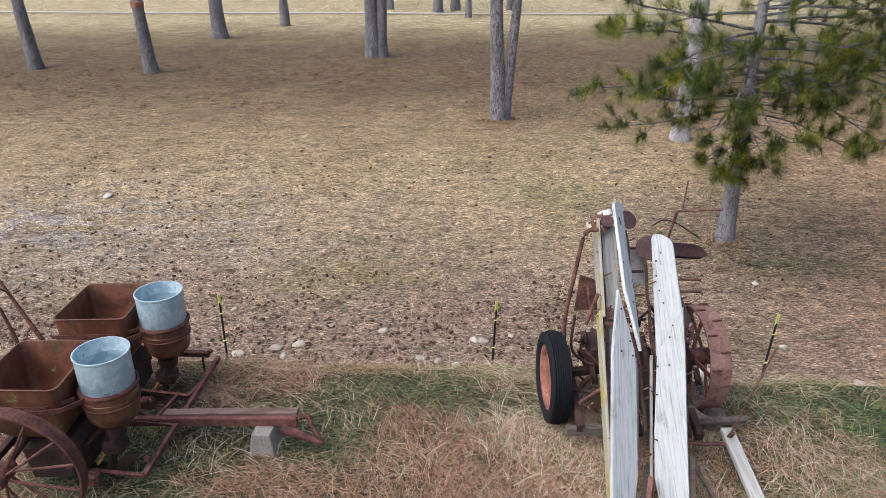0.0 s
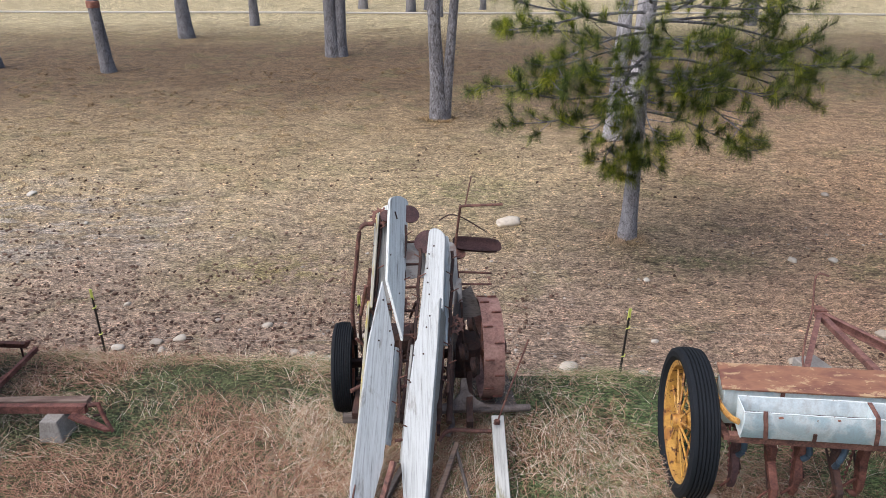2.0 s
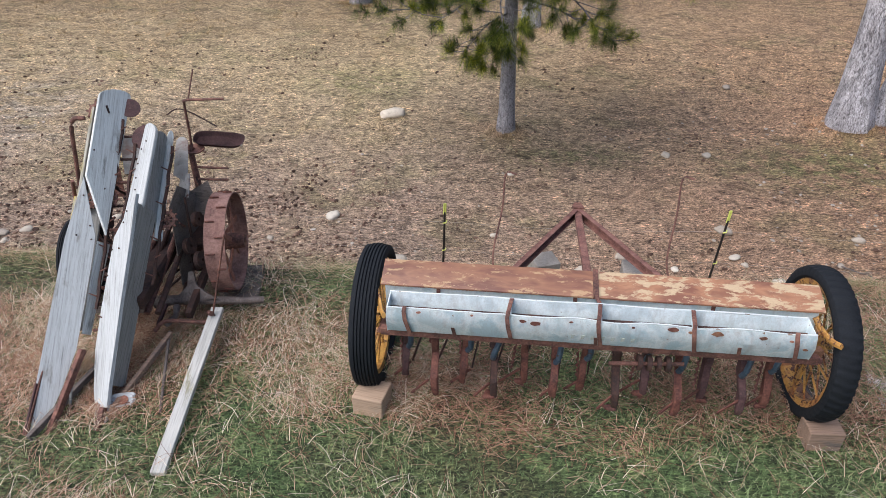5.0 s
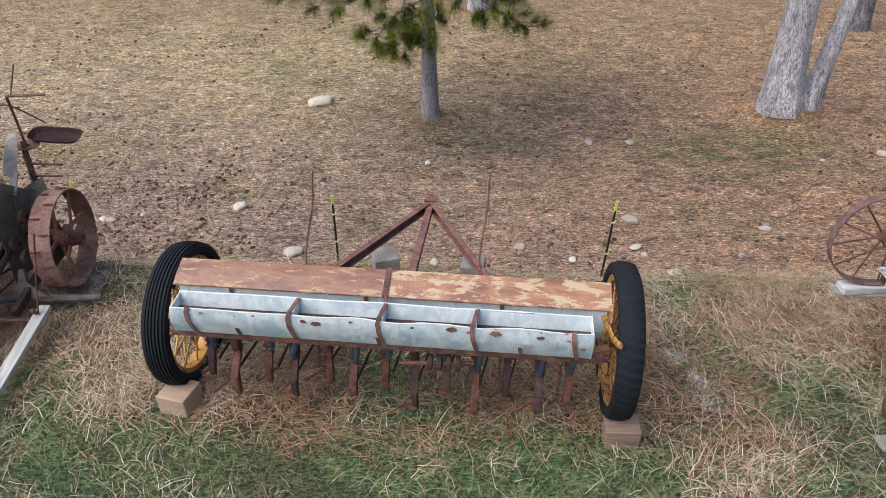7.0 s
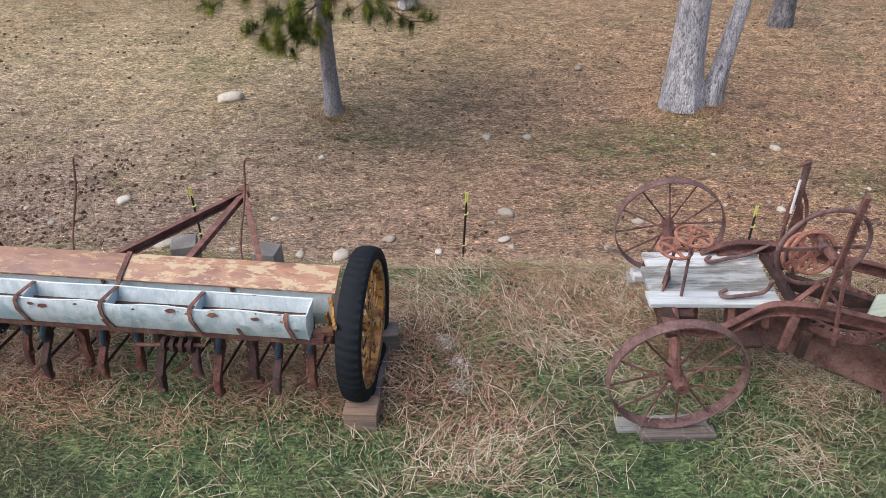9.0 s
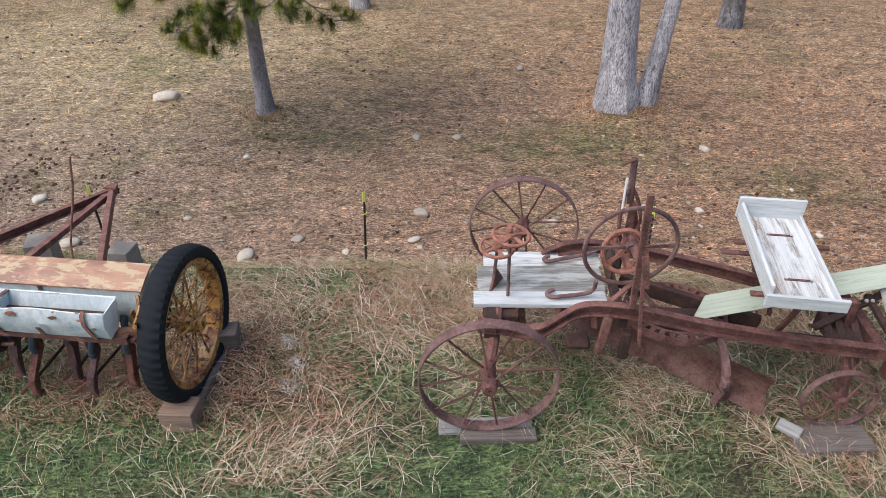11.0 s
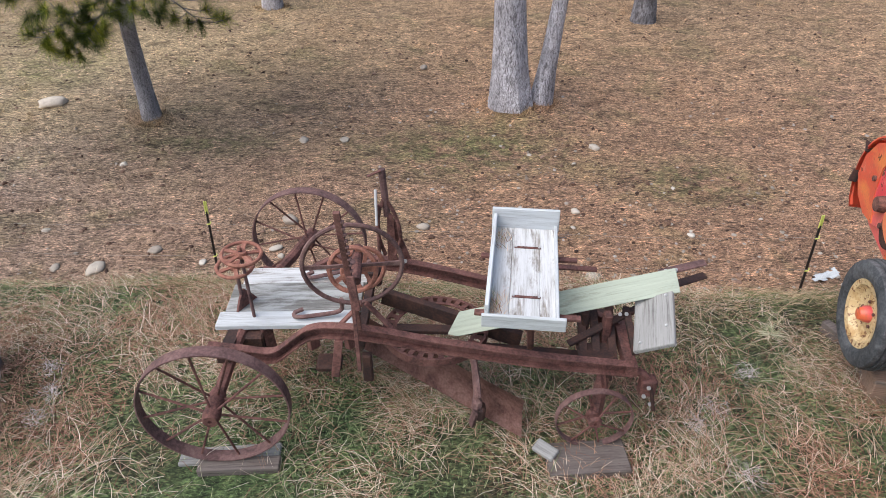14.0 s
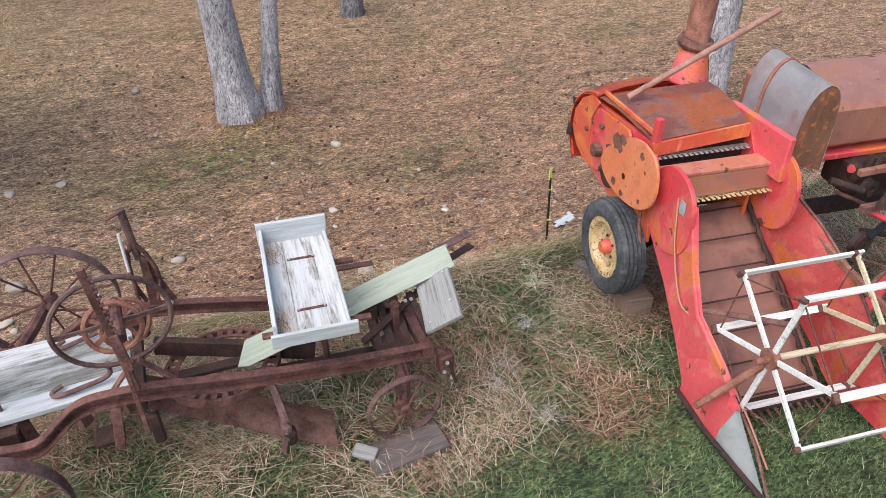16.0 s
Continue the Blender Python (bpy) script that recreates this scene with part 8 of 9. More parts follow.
    for x in (-0.03, 0.06):
        part("housing_rib", ribbon([(x, yy * 1.0 + 0.012 * math.sin(radians(a)), zz + 0.012) for (yy, zz), a in zip(prof, range(0, 131, 10))], 0.02, 0.012, (1, 0, 0)), "orange", d)
    side("rear_cheek", -0.035, 0.02, [(1.95, 1.10), (2.20, 1.0), (2.45, 0.92), (2.62, 1.02), (2.66, 1.24), (2.56, 1.42), (2.0, 1.45), (1.86, 1.30)], "red", "red rear cheek plate")
    side("housing_side", -0.045, 0.012, [(2.44, 0.93), (2.60, 0.92), (2.76, 0.98), (2.87, 1.10), (2.85, 1.26), (2.74, 1.40), (2.56, 1.49), (2.44, 1.47), (2.56, 1.30), (2.54, 1.10)], "orange", "orange rear side sheet")
    part("shaft_boss", rod((-0.09, 2.38, 1.12), (-0.03, 2.38, 1.12), 0.05, 0.06, 12), "rust", d)
    for k, (y, z) in enumerate(((2.36, 1.32), (2.22, 1.22), (2.30, 1.0), (2.6, 1.2))):
        part("handle_bolt", rod((-0.06, y, z), (-0.03, y, z), 0.02), "rust", d)
    part("paddle", slab([(-0.03, -0.05), (0.03, -0.04), (0.035, 0.04), (-0.025, 0.05)], 0.01, pose(-0.05, 2.90, 1.06, 60, 20, 0)), "rust_dark", d)
    part("paddle", slab([(-0.03, -0.05), (0.03, -0.04), (0.035, 0.04), (-0.025, 0.05)], 0.01, pose(-0.03, 2.88, 1.30, 30, 20, 0)), "rust_dark", d)
    part("corner_post", boxed((0.05, 0.05, 0.24), (0.02, 1.72, 1.53), pose(0, 0, 0, 0, 0, 0), 0.006), "red", d)
    part("pivot_chain", pipe([(-0.05, 1.66, 1.06), (-0.06, 1.62, 0.9), (-0.05, 1.58, 0.78)], 0.013, 5), "rust", d)
    # discharge tube and the long pole
    part("spout_base", lathe([(0.02, 0.0), (0.15, 0.0), (0.125, 0.14), (0.10, 0.24), (0.02, 0.24)], 24, pose(0.70, 2.50, 1.56, 0, 0, 0)), "red_pink", d, "red spout base")
    part("spout_collar", lathe([(0.09, -0.03), (0.125, -0.03), (0.14, 0.0), (0.125, 0.04), (0.09, 0.04)], 24, pose(0.70, 2.50, 1.84, 8, 8, 0)), "rust", d)
    part("discharge_tube", rod((0.70, 2.50, 1.80), (0.86, 2.66, 3.3), 0.092, 0.092, 24), "rust_orange", d, "orange-brown discharge tube")
    part("long_pole", rod((0.10, 2.30, 1.56), (0.95, 2.00, 2.20), 0.022), "pole", d, "long faded pink pole lying across the top")
    # grey hood and the machinery beyond
    bm = bmesh.new()
    prof = [(0.79, 1.40), (0.805, 1.55), (0.825, 1.74), (0.865, 1.85), (0.92, 1.91), (0.98, 1.92), (1.04, 1.87), (1.07, 1.76), (1.08, 1.58), (1.08, 1.32)]
    prof = [(k.x, k.y) for k in smooth_path([Vector((x, z, 0)) for x, z in prof], 4)]
    a = [bm.verts.new((x + 0.01, 1.40, z - 0.03)) for x, z in prof]
    b = [bm.verts.new((x, 1.97, z + 0.02)) for x, z in prof]
    for i in range(len(prof) - 1):
        bm.faces.new((a[i], a[i + 1], b[i + 1], b[i]))
    bmesh.ops.solidify(bm, geom=bm.faces[:], thickness=0.01)
    part("hood", bm, "hood", d, "rounded grey worn hood")
    part("hood_end", slab([(x + 0.01, z - 0.032) for x, z in prof], 0.012, Matrix(((1, 0, 0, 0), (0, 0, 1, 1.405), (0, 1, 0, 0), (0, 0, 0, 1)))), "hood_end", d, "rusted hood end with orange paint left")
    part("hood_skirt", boxed((0.05, 0.66, 0.32), (0.785, 1.70, 1.41), None, 0.01), "red_pink", d)
    part("hood_band", ribbon([(x - 0.004 if x < 0.95 else x + 0.006, 1.80, z + 0.008) for x, z in prof], 0.03, 0.006, (0, 1, 0)), "rust_orange", d)
    part("grain_tank", rough_up(boxed((1.55, 0.85, 0.30), (1.88, 1.98, 1.50), None, 0.03), 0.012, 3), "tank", d, "brown rusted grain tank")
    part("tank_cap", lathe([(0.01, 0.0), (0.07, 0.0), (0.075, 0.03), (0.05, 0.05), (0.01, 0.055)], 18, pose(1.42, 2.20, 1.65)), "rust_dark", d)
    part("deck", boxed((1.5, 0.80, 0.05), (1.85, 1.95, 1.28), None, 0.01), "red", d)
    part("deck_rail", bar((1.30, 1.28, 1.30), (2.6, 1.30, 1.34), 0.04, 0.045), "rust_orange", d)
    rng = random.Random(6)
    for k in range(14):
        a = Vector((rng.uniform(1.15, 2.4), rng.uniform(1.0, 1.5), rng.uniform(0.75, 1.25)))
        part("linkage", rod(a, a + Vector((rng.uniform(-0.4, 0.4), rng.uniform(-0.2, 0.2), rng.uniform(-0.12, 0.12))), rng.uniform(0.012, 0.03)), rng.choice(["red", "rust_dark", "rust_dark", "rust_pink"]), d)
    part("deck_rail", bar((1.25, 1.12, 1.12), (2.6, 1.14, 1.18), 0.05, 0.05), "rust_pink", d)
    part("engine_block", rough_up(boxed((0.55, 0.34, 0.28), (1.75, 1.62, 1.12), None, 0.04), 0.02, 6), "rust_dark", d)
    for k in range(4):
        part("engine_pipe", rod((1.48 + 0.16 * k, 1.40, 1.20), (1.50 + 0.16 * k, 1.40, 1.34), 0.03), "rust_dark", d)
    for x, y, z, r, mat in ((1.28, 1.06, 0.88, 0.085, "rust_dark"), (2.05, 1.30, 1.0, 0.19, "red"), (1.45, 1.30, 1.16, 0.06, "rust_dark")):
        part("pulley", lathe([(0.02, -0.03), (r, -0.03), (r * 0.85, 0), (r, 0.03), (0.02, 0.03)], 24, pose(x, y, z, 90, 0, 12)), mat, d)
    part("drive_belt", ribbon([(1.28, 1.02, 0.96), (1.65, 1.12, 1.08), (2.05, 1.24, 1.18)], 0.05, 0.012, (0, 1, 0.2)), "rubber", d)
    part("brace_pole", rod((1.55, 1.34, 1.42), (1.95, 1.05, 0.80), 0.020), "rust_pink", d)
    part("brace_pole", rod((1.10, 0.80, 0.62), (1.75, 1.0, 0.95), 0.016), "rust", d)
    side("under_sheet", 1.0, 0.02, [(0.40, 0.30), (1.20, 0.30), (1.80, 0.70), (1.80, 1.20), (1.40, 1.10), (0.9, 0.72)], "red", "red lower sheet")
    part("under_frame", bar((0.10, 1.90, 0.62), (2.5, 1.90, 0.62), 0.10, 0.10), "rust_dark", d)
    part("under_frame", bar((1.05, 0.70, 0.42), (2.4, 1.5, 0.55), 0.07, 0.09), "red", d)
    part("cord", pipe(smooth_path([(-0.02, 1.30, 1.30), (-0.03, 1.22, 0.98), (-0.02, 1.06, 0.66), (0.02, 0.90, 0.60), (0.06, 0.60, 0.46), (0.10, 0.36, 0.30), (0.12, 0.10, 0.10)], 5), 0.007, 5), "cord", d, "faded pink cord")
    # left wheel
    wm = pose(-0.095, 1.87, 0.575, 0, 90, 0)
    w = part("wheel", tyre_bm(0.370, 0.20, 0.155, 5, 64), "grey_rubber", d, "worn rubber tyre with greyed sidewalls", wm)
    part("rim", lathe([(0.02, -0.03), (0.09, -0.03), (0.13, -0.015), (0.175, -0.03), (0.195, -0.075), (0.232, -0.082), (0.232, 0.07), (0.195, 0.06), (0.16, 0.01), (0.02, 0.01)], 40), "cream", w, "flaking cream-yellow rim", wm)
    part("hub_cap", lathe([(0.005, -0.10), (0.04, -0.095), (0.055, -0.06), (0.06, -0.025), (0.005, -0.025)], 14), "red", w, "red hub", wm)
    for k in range(5):
        bolt(Vector((-0.13, 1.87 + 0.085 * math.cos(1.26 * k), 0.575 + 0.085 * math.sin(1.26 * k))), (-1, 0, 0), 0.012, w, "rust")
    part("wheel_leg", bar((0.10, 1.84, 0.575), (0.30, 1.84, 0.66), 0.08, 0.08), "rust_dark", d)
    FRAME[0] = Matrix.Identity(4)


MAT["grey_rubber"] = rust("greyed_rubber", (0.020, 0.023, 0.027), (0.060, 0.066, 0.074), (0.15, 0.157, 0.168), 4.0)
MAT["hood_end"] = painted("rusted_hood_end", [(0.15, 0.075, 0.055), (0.20, 0.10, 0.07)], (0.62, 0.20, 0.06), 0.56, 5.0)
MAT["pole"] = rust("faded_pink_pole", (0.22, 0.11, 0.09), (0.36, 0.19, 0.15), (0.48, 0.28, 0.22))
MAT["grey_metal"] = painted("dull_grey_strip", [(0.30, 0.27, 0.26), (0.38, 0.35, 0.33)], (0.2, 0.1, 0.06), 0.6, 8.0)
combine()
timber_block(12.84, 3.50, 0.0, 0.22, 0.26, 0.20, -12, "square brown timber block under the combine's tyre")
timber_block(12.78, 4.06, 0.0, 0.07, 0.18, 0.10, 20, "small grey timber chock behind the combine's tyre", "old_wood")


# a torn white scrap beside the last fence post
rng = random.Random(17)
bm = bmesh.new()
grid = [[bm.verts.new((0.05 * i - 0.2 + 0.02 * rng.random(), 0.035 * j - 0.07 + 0.02 * rng.random(), 0.035 * rng.random())) for j in range(5)] for i in range(9)]
for i in range(8):
    for j in range(4):
        if (i, j) not in ((0, 0), (0, 3), (7, 0), (3, 0), (6, 3)):
            bm.faces.new((grid[i][j], grid[i + 1][j], grid[i + 1][j + 1], grid[i][j + 1]))
bmesh.ops.delete(bm, geom=[v for v in bm.verts if not v.link_faces], context="VERTS")
bmesh.ops.solidify(bm, geom=bm.faces[:], thickness=0.003)
rag = part("plastic_scrap", bm, "white_wood", None, "", pose(14.40, 6.64, ground_at(14.40, 6.64) + 0.006, 0, 0, 25))
tagged(rag, "torn crumpled white plastic scrap lying on the needles", "litter")


# ---- ground cover: straw and turf on the bank, grass, cones and pebbles in the field ----
def tussocks(rng, x, y, each, spread, dir_scale, dir_seed, jitter):
    """Blades in clumps: every clump has a direction of its own. Returns places and bearings."""
    n = len(x)
    a0 = 5.0 * value_noise(x * dir_scale, y * dir_scale, dir_seed) + rng.uniform(-0.9, 0.9, n)
    xx = np.repeat(x, each) + rng.normal(0, spread, n * each)
    yy = np.repeat(y, each) + rng.normal(0, spread, n * each)
    return xx, yy, np.repeat(a0, each) + rng.normal(0, jitter, n * each)


def bank_cover():
    rng = np.random.RandomState(3)
    n = 27000
    x, y = rng.uniform(-5, 17, n), rng.uniform(0.9, 5.55, n)
    clump = 0.6 * value_noise(x * 1.1, y * 1.1, 21) + 0.4 * value_noise(x * 3.3, y * 3.3, 22)
    west = np.clip((2.0 - x) / 2.0, 0, 1)
    keep = rng.rand(n) < np.clip((clump - 0.47 + 0.13 * np.clip(y - 3.2, -0.4, 1.2) + 0.26 * np.clip(y - 2.8, -1.5, 0) * np.clip((x - 1) / 3, 0, 1) + 0.05 * west - 0.22 * np.clip(y - 4.45, 0, 1) * (x < 1) - 0.09 * np.interp(x, [4.8, 5.6, 8.0, 8.4], [0, 1, 1, 0]) - 0.13 * np.interp(x, [1.9, 2.2, 3.2, 3.6], [0, 1, 1, 0]) * np.clip(y - 2.6, 0, 1) - 0.14 * np.interp(x, [3.9, 4.4, 6.3, 6.7], [0, 1, 1, 0]) * np.interp(y, [2.9, 3.6], [1, 0.2]) + 0.13 * np.interp(x, [8.4, 9.0, 10.8, 12.2, 13.0], [0, 1, 1.0, 1.0, 0.3]) * np.interp(y, [2.1, 2.6, 4.5], [0.4, 1, 1])) * 3.6, 0.07, 1)
    keep &= ~((x > 11.3) & (rng.rand(n) < np.interp(y, [2.2, 2.8], [0.62, 0.0])))
    keep &= rng.rand(n) < np.interp(x, [-2.0, -0.2, 0.4, 2.2], [0.24, 0.42, 0.85, 1.0]) * np.interp(x, [1.6, 2.4, 6.2, 6.7, 8.4, 9.0, 10.8, 11.4], [1, 0.62, 0.62, 0.95, 0.90, 0.75, 0.74, 0.52]) * np.where(x > 8, np.interp(y, [2.3, 2.9], [0.5, 1.0]), 1.0)
    x, y, a = tussocks(rng, x[keep], y[keep], 12, 0.095, 0.8, 24, 0.85)
    keep = y < lip(x) + 0.10 + 0.30 * rng.rand(len(x)) ** 2
    keep &= ~((x > -2.05) & (x < -1.2) & (rng.rand(len(x)) < 0.45))
    keep &= ~((x > -3.1) & (x < -2.05) & (y > 3.7) & (rng.rand(len(x)) < 0.8))
    green = (x > -1.6) & (x < 0.9) & (np.abs(y - (lip(x) - 0.42)) < 0.26) & (value_noise(x * 2.3, y * 3.0, 61) > 0.42)
    keep &= ~(green & (rng.rand(len(x)) < 0.7))
    for cx, cy, hx, hy in ((10.70, 2.96, 0.30, 0.16), (8.56, 2.97, 0.36, 0.12), (6.475, 3.05, 0.16, 0.14), (3.42, 3.34, 0.18, 0.17)):     # the blocks lie on top of the straw
        keep &= ~((np.abs(x - cx) < hx) & (np.abs(y - cy) < hy) & (rng.rand(len(x)) < 0.85))
    x, y, a = x[keep], y[keep], a[keep]
    n = len(x)
    way = np.stack([np.cos(a), np.sin(a), np.zeros(n)], 1)
    ln = 0.10 + 0.19 * rng.rand(n) ** 1.2
    base = np.stack([x, y, height(x, y) + 0.012 + 0.04 * rng.rand(n)], 1)
    strands("dead_straw", "straw", base, way, ln, 0.0023 + 0.0024 * rng.rand(n), 0.05 + 0.12 * rng.rand(n), rng.uniform(-0.04, 0.16, n), rng.normal(0, 0.36, n), 3, label="matted dead straw and fallen pine needles on the bank", category="dead grass")
    # brown pine needles among the straw
    m = 21000
    x, y = rng.uniform(-5, 17, m), rng.uniform(1.6, 5.6, m)
    g = value_noise(x * 1.4, y * 1.4, 27)
    keep = (rng.rand(m) < np.clip((g - 0.42) * 3 + 0.50 * np.clip((2.6 - x) / 2, 0, 1) + 0.15 * np.interp(x, [4.5, 5.5, 8.0, 8.6], [0, 1, 1, 0.3]) + 0.10 * np.interp(x, [9.5, 10.8, 13.5], [0, 1, 1]), 0.05, 0.9)) & (y < lip(x) + 0.15) & ((y > np.interp(x, [9, 11], [2.9, 2.5])) | (x < 3))
    keep &= rng.rand(m) < np.interp(x, [1.8, 2.2, 3.2, 3.8], [1, 0.4, 0.4, 1])
    x, y, a = tussocks(rng, x[keep], y[keep], 11, 0.10, 0.7, 28, 0.8)
    keep = ~((x > -1.6) & (x < 0.9) & (np.abs(y - (lip(x) - 0.42)) < 0.26) & (value_noise(x * 2.3, y * 3.0, 61) > 0.42) & (rng.rand(len(x)) < 0.75))
    x, y, a = x[keep], y[keep], a[keep]
    k = 2600
    x, y = np.concatenate([x, rng.normal(1.52, 0.12, k)]), np.concatenate([y, rng.uniform(3.2, 4.3, k)])
    x, y = np.concatenate([x, rng.uniform(3.5, 6.4, 900)]), np.concatenate([y, rng.normal(3.46, 0.20, 900)])
    a = np.concatenate([a, rng.uniform(0, 6.28, k + 900)])
    m = len(x)
    way = np.stack([np.cos(a), np.sin(a), np.zeros(m)], 1)
    base = np.stack([x, y, height(x, y) + 0.008 + 0.05 * rng.rand(m) + 0.012 * (x < 2)], 1)
    strands("fallen_needles", "fallen_needles", base, way, 0.06 + 0.13 * rng.rand(m), 0.0024 + 0.0022 * rng.rand(m), 0.03 + 0.10 * rng.rand(m), rng.uniform(-0.05, 0.12, m), rng.normal(0, 0.25, m), 2, label="reddish brown pine needles fallen among the straw", category="pine needles")
    # bleached grey tangles of dead grass
    x, y, a = tussocks(rng, np.array([11.64, 11.48, 11.98, 11.67, 7.03, 7.14, 7.14]), np.array([3.36, 3.20, 3.66, 2.81, 3.83, 3.58, 3.37]), 60, 0.040, 3.0, 29, 2.5)
    m = len(x)
    way = np.stack([np.cos(a), np.sin(a), 0.2 * rng.rand(m)], 1)
    base = np.stack([x, y, height(x, y) + 0.03 + 0.03 * rng.rand(m)], 1)
    strands("bleached_grass", "bleached", base, way, 0.03 + 0.07 * rng.rand(m), 0.0026 + 0.0020 * rng.rand(m), 0.1 * rng.rand(m), np.zeros(m), rng.normal(0, 0.9, m), 3, label="grey bleached tangles of dead grass on the bank", category="dead grass")
    # long straw combed over the edge of the bank
    m = 26000
    x = rng.uniform(-5, 17, m)
    y = lip(x) + rng.normal(0.04, 0.13, m)
    keep = rng.rand(m) < np.clip((value_noise(x * 1.3, y * 2, 35) - 0.25) * 2.2, 0.1, 1)
    x, y = x[keep], y[keep]
    m = len(x)
    a = rng.normal(0.0, 0.35, m) + math.pi * (rng.rand(m) < 0.5)
    way = np.stack([np.cos(a), np.sin(a), np.zeros(m)], 1)
    base = np.stack([x, y, height(x, y) + 0.005 + 0.03 * rng.rand(m)], 1)
    strands("bank_edge_grass", "edge_grass", base, way, 0.10 + 0.20 * rng.rand(m), 0.0024 + 0.0026 * rng.rand(m), 0.05 + 0.12 * rng.rand(m), rng.uniform(-0.05, 0.12, m), rng.normal(0, 0.25, m), 3, label="long green and straw grass lying along the bank's edge", category="grass")
    n = 340000
    x, y = rng.uniform(-5, 17, n), rng.uniform(0.9, 5.5, n)
    g = 0.6 * value_noise(x * 1.1, y * 1.1, 31) + 0.4 * value_noise(x * 3.7, y * 3.7, 32)
    keep = (rng.rand(n) < np.clip((g - 0.32) * 2.6 + 0.3 * np.interp(x, [1.9, 2.2, 3.2, 3.6], [0, 1, 1, 0]) + 0.5 * np.clip(3.2 - y, 0, 1) + 0.15, 0.10, 1) * np.interp(x, [0.6, 2.4], [0.45, 1])) & (y < lip(x) + 0.05 + 0.35 * g)
    x, y = x[keep], y[keep]
    n = len(x)
    a = rng.uniform(0, 2 * math.pi, n)
    way = np.stack([np.cos(a), np.sin(a), 0.7 + rng.rand(n)], 1)
    way /= np.linalg.norm(way, axis=1)[:, None]
    base = np.stack([x, y, height(x, y) - 0.004], 1)
    strands("green_turf", "turf", base, way, 0.03 + 0.05 * rng.rand(n) ** 2, 0.0026 + 0.0014 * rng.rand(n), np.zeros(n), np.zeros(n), rng.normal(0, 0.3, n), 1, label="short green turf between the straw", category="grass")


def dry_weed(x, y, seed):
    """A flat rosette of pale dry leaves."""
    rng = np.random.RandomState(seed)
    n = 46
    a = rng.uniform(0, 2 * math.pi, n)
    way = np.stack([np.cos(a), np.sin(a), 0.25 + 0.3 * rng.rand(n)], 1)
    way /= np.linalg.norm(way, axis=1)[:, None]
    base = np.tile([x, y, ground_at(x, y) + 0.02], (n, 1)) + rng.normal(0, 0.012, (n, 3)) * [1, 1, 0.3]
    strands("dry_weed", "weed", base, way, 0.05 + 0.08 * rng.rand(n), 0.012 + 0.010 * rng.rand(n), 0.10 * rng.rand(n), -0.2 * rng.rand(n), rng.normal(0, 0.3, n), 4, "stuff", "pale grey-green weed rosette growing flat in the turf", "weed")


dry_weed(12.32, 4.09, 5)


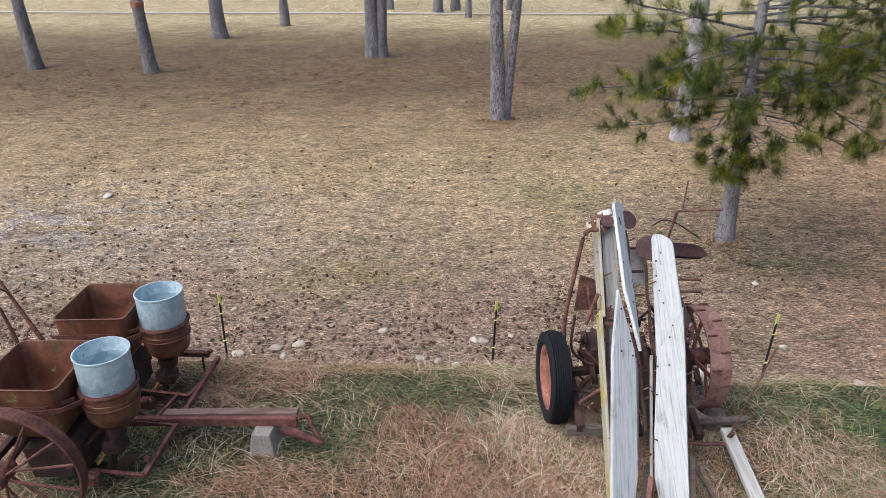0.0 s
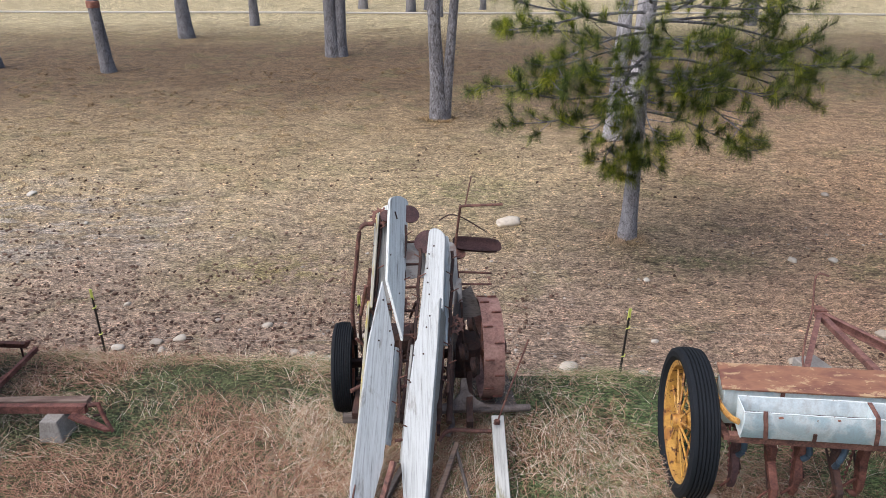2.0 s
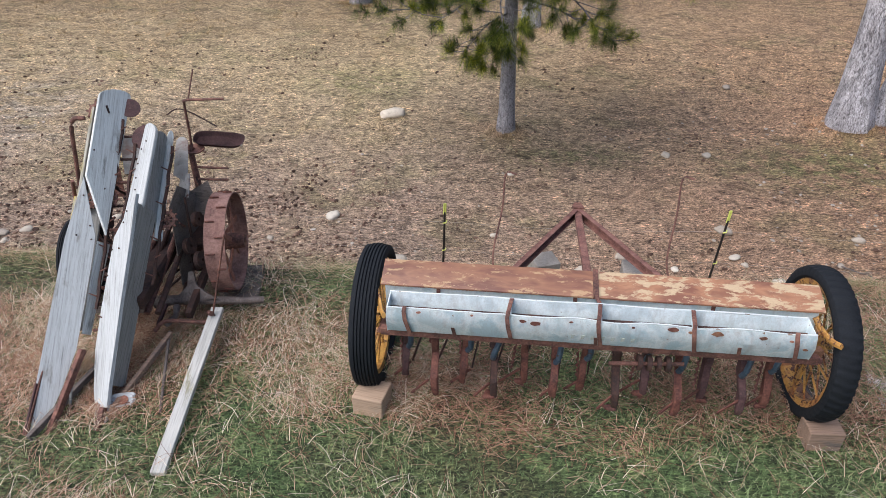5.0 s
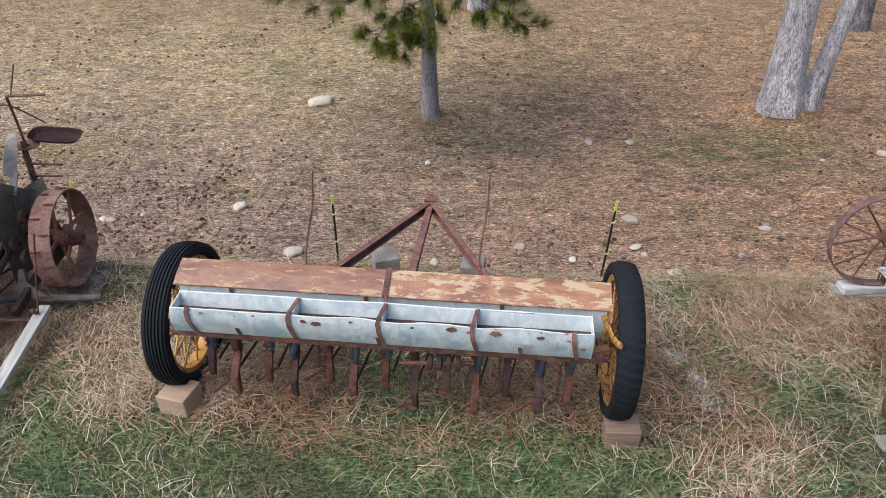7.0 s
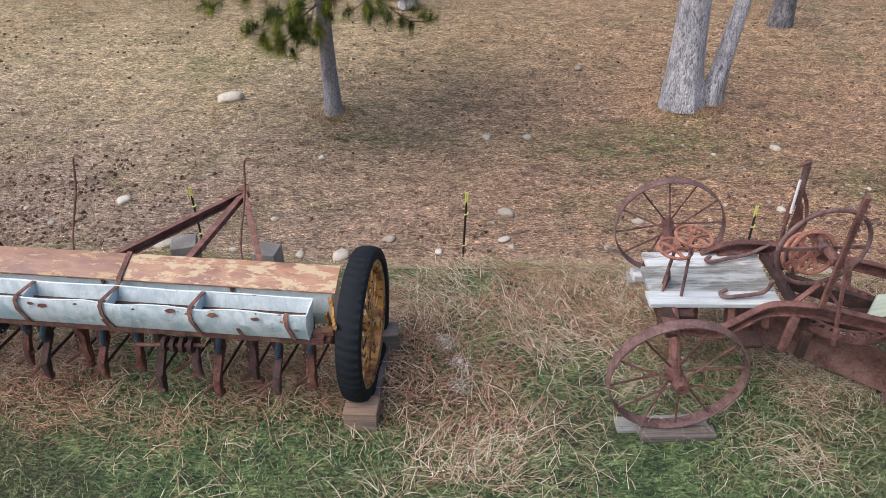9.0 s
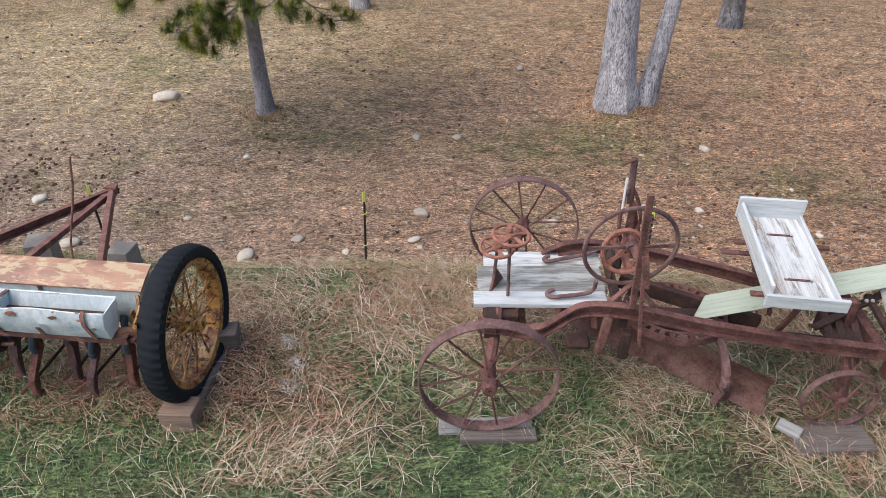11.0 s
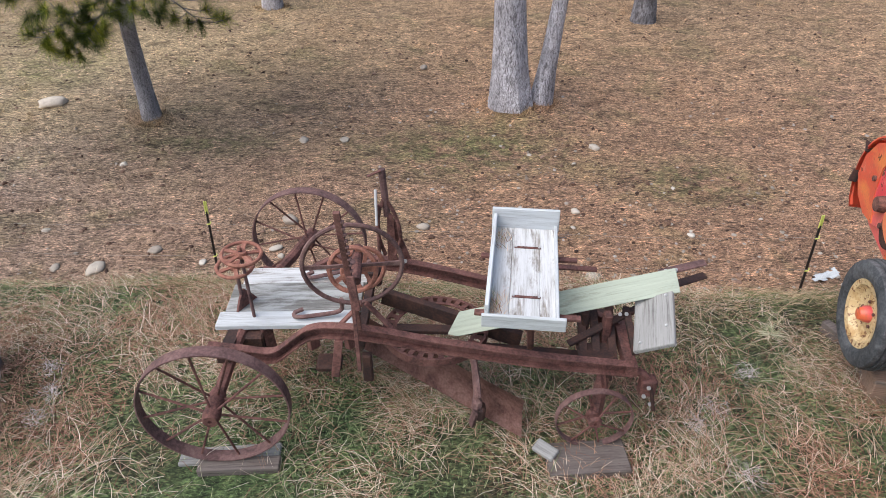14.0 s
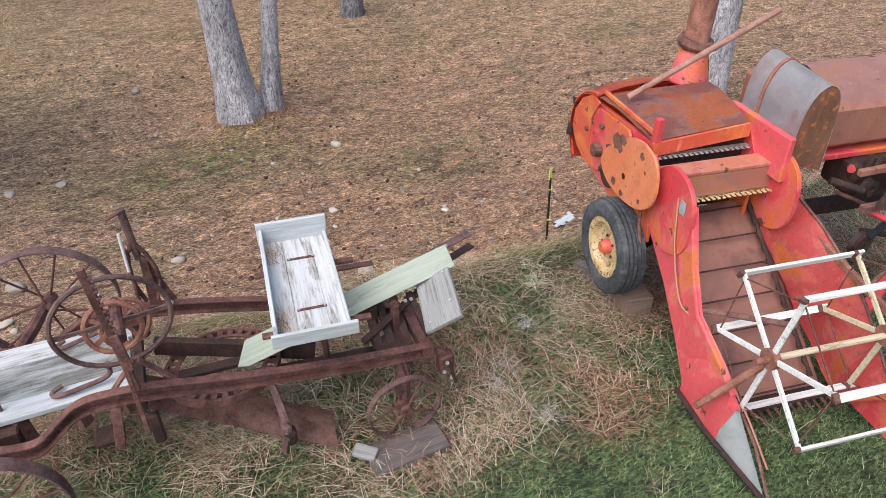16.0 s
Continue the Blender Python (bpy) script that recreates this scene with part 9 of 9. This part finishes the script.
def field_cover():
    rng = np.random.RandomState(5)
    n = 56000
    y = 6.0 + 56.0 * rng.rand(n) ** 2.1
    x = rng.uniform(-1, 1, n) * (11 + 0.5 * y) + 4.5
    g = 0.55 * value_noise(x * 0.9, y * 0.9, 41) + 0.45 * value_noise(x * 2.6, y * 2.6, 42)
    keep = rng.rand(n) < np.clip((g - 0.26) * 2.6 + 0.03 * (y - 10), 0.12, 1)
    keep &= ~((np.hypot((x + 6.9) * 0.55, y - 12.0) < 1.9) & (rng.rand(n) < 0.75))
    x, y = x[keep], y[keep]
    x, y, a = tussocks(rng, x, y, 9, 0.20, 0.45, 44, 0.55)
    n = len(x)
    way = np.stack([np.cos(a), np.sin(a), 0.03 + 0.30 * rng.rand(n) ** 2], 1)
    way /= np.linalg.norm(way, axis=1)[:, None]
    far = 1 + 0.08 * np.clip(y - 6, 0, 50)
    base = np.stack([x, y, height(x, y) - 0.002], 1)
    strands("dead_grass", "field_grass", base, way, (0.06 + 0.12 * rng.rand(n)) * far ** 0.55, (0.0026 + 0.0030 * rng.rand(n)) * far, np.full(n, 0.05), np.full(n, -0.05), rng.normal(0, 0.25, n), 1, label="short dead grass and needle litter over the field", category="grass")
    # small upright tufts
    k = 3000
    y = 8.5 + 18 * rng.rand(k) ** 1.2
    x = rng.uniform(-1, 1, k) * (8 + 0.5 * y) + 1.5
    keep = rng.rand(k) < np.clip((value_noise(x * 0.6, y * 0.6, 71) - 0.35) * 3, 0.05, 1) * np.interp(x, [4, 8], [1, 0.35])
    x, y = x[keep], y[keep]
    for cx, cy, rad, m in ((4.98, 11.25, 0.30, 46), (11.05, 11.42, 0.48, 44), (11.66, 11.57, 0.26, 16), (1.6, 19.1, 0.4, 40), (5.98, 17.1, 0.35, 30)):     # grass left standing round the trunks
        a = rng.uniform(0, 2 * math.pi, m)
        x, y = np.concatenate([x, cx + np.cos(a) * rad * rng.uniform(0.6, 1.25, m)]), np.concatenate([y, cy + np.sin(a) * rad * rng.uniform(0.6, 1.25, m)])
    each = 26
    x, y = np.repeat(x, each) + rng.normal(0, 0.045, len(x) * each), np.repeat(y, each) + rng.normal(0, 0.045, len(y) * each)
    m = len(x)
    a = rng.uniform(0, 2 * math.pi, m)
    way = np.stack([np.cos(a), np.sin(a), 0.5 + 1.2 * rng.rand(m)], 1)
    way /= np.linalg.norm(way, axis=1)[:, None]
    base = np.stack([x, y, height(x, y) - 0.003], 1)
    strands("grass_tufts", "field_grass", base, way, 0.05 + 0.09 * rng.rand(m), (0.0040 + 0.0040 * rng.rand(m)) * (1 + 0.05 * (y - 8)), np.zeros(m), np.full(m, -0.15), rng.normal(0, 0.4, m), 1, label="small dry grass tufts standing in the field", category="grass")
    n = 13000
    y = 6.3 + 10 * rng.rand(n) ** 1.6
    x = rng.uniform(-9, 19, n)
    g = 0.6 * value_noise(x * 0.8, y * 0.8, 51) + 0.4 * value_noise(x * 3, y * 3, 52)
    keep = rng.rand(n) < np.clip((g - 0.30) * 2.2, 0.05, 1) * np.interp(x, [1, 6, 9], [1, 0.75, 0.75])
    k = 2600
    x = np.concatenate([x[keep], rng.uniform(-6.5, 2.0, k)])
    y = np.concatenate([y[keep], 6.1 + 3.2 * rng.rand(k) ** 1.3])
    k = 3400
    cx, cy = rng.uniform(-7.5, 3.0, k), 6.2 + 4.2 * rng.rand(k) ** 1.2
    keep = rng.rand(k) < np.clip((value_noise(cx * 1.6, cy * 1.6, 58) - 0.35) * 3.5, 0, 1)
    x, y = np.concatenate([x, cx[keep]]), np.concatenate([y, cy[keep]])
    lumps("pine_cones", "cones", "brown fallen pine cones and clods on the ground", "pine cones", x, y, (0.008 + 0.027 * rng.rand(len(x)) ** 2.2), 6)
    n = 3200
    y = 6.2 + 6 * rng.rand(n) ** 1.5
    x = rng.uniform(-10, 19, n)
    g = value_noise(x * 0.7, y * 0.7, 61)
    keep = rng.rand(n) < np.clip((g - 0.3) * 2.5, 0.03, 1)
    x, y = x[keep], y[keep]
    n = len(x)
    k = 420                                   # small stones strewn beyond the grader and the combine
    x = np.concatenate([x, rng.uniform(8.6, 15.0, k)])
    y = np.concatenate([y, 6.0 + 3.6 * rng.rand(k) ** 1.3])
    n += k
    lumps("pebbles", "pebbles", "grey and tan pebbles strewn on the bare ground", "pebbles", x, y, 0.007 + 0.026 * rng.rand(n) ** 3, 7, 0.6)


bank_cover()
field_cover()
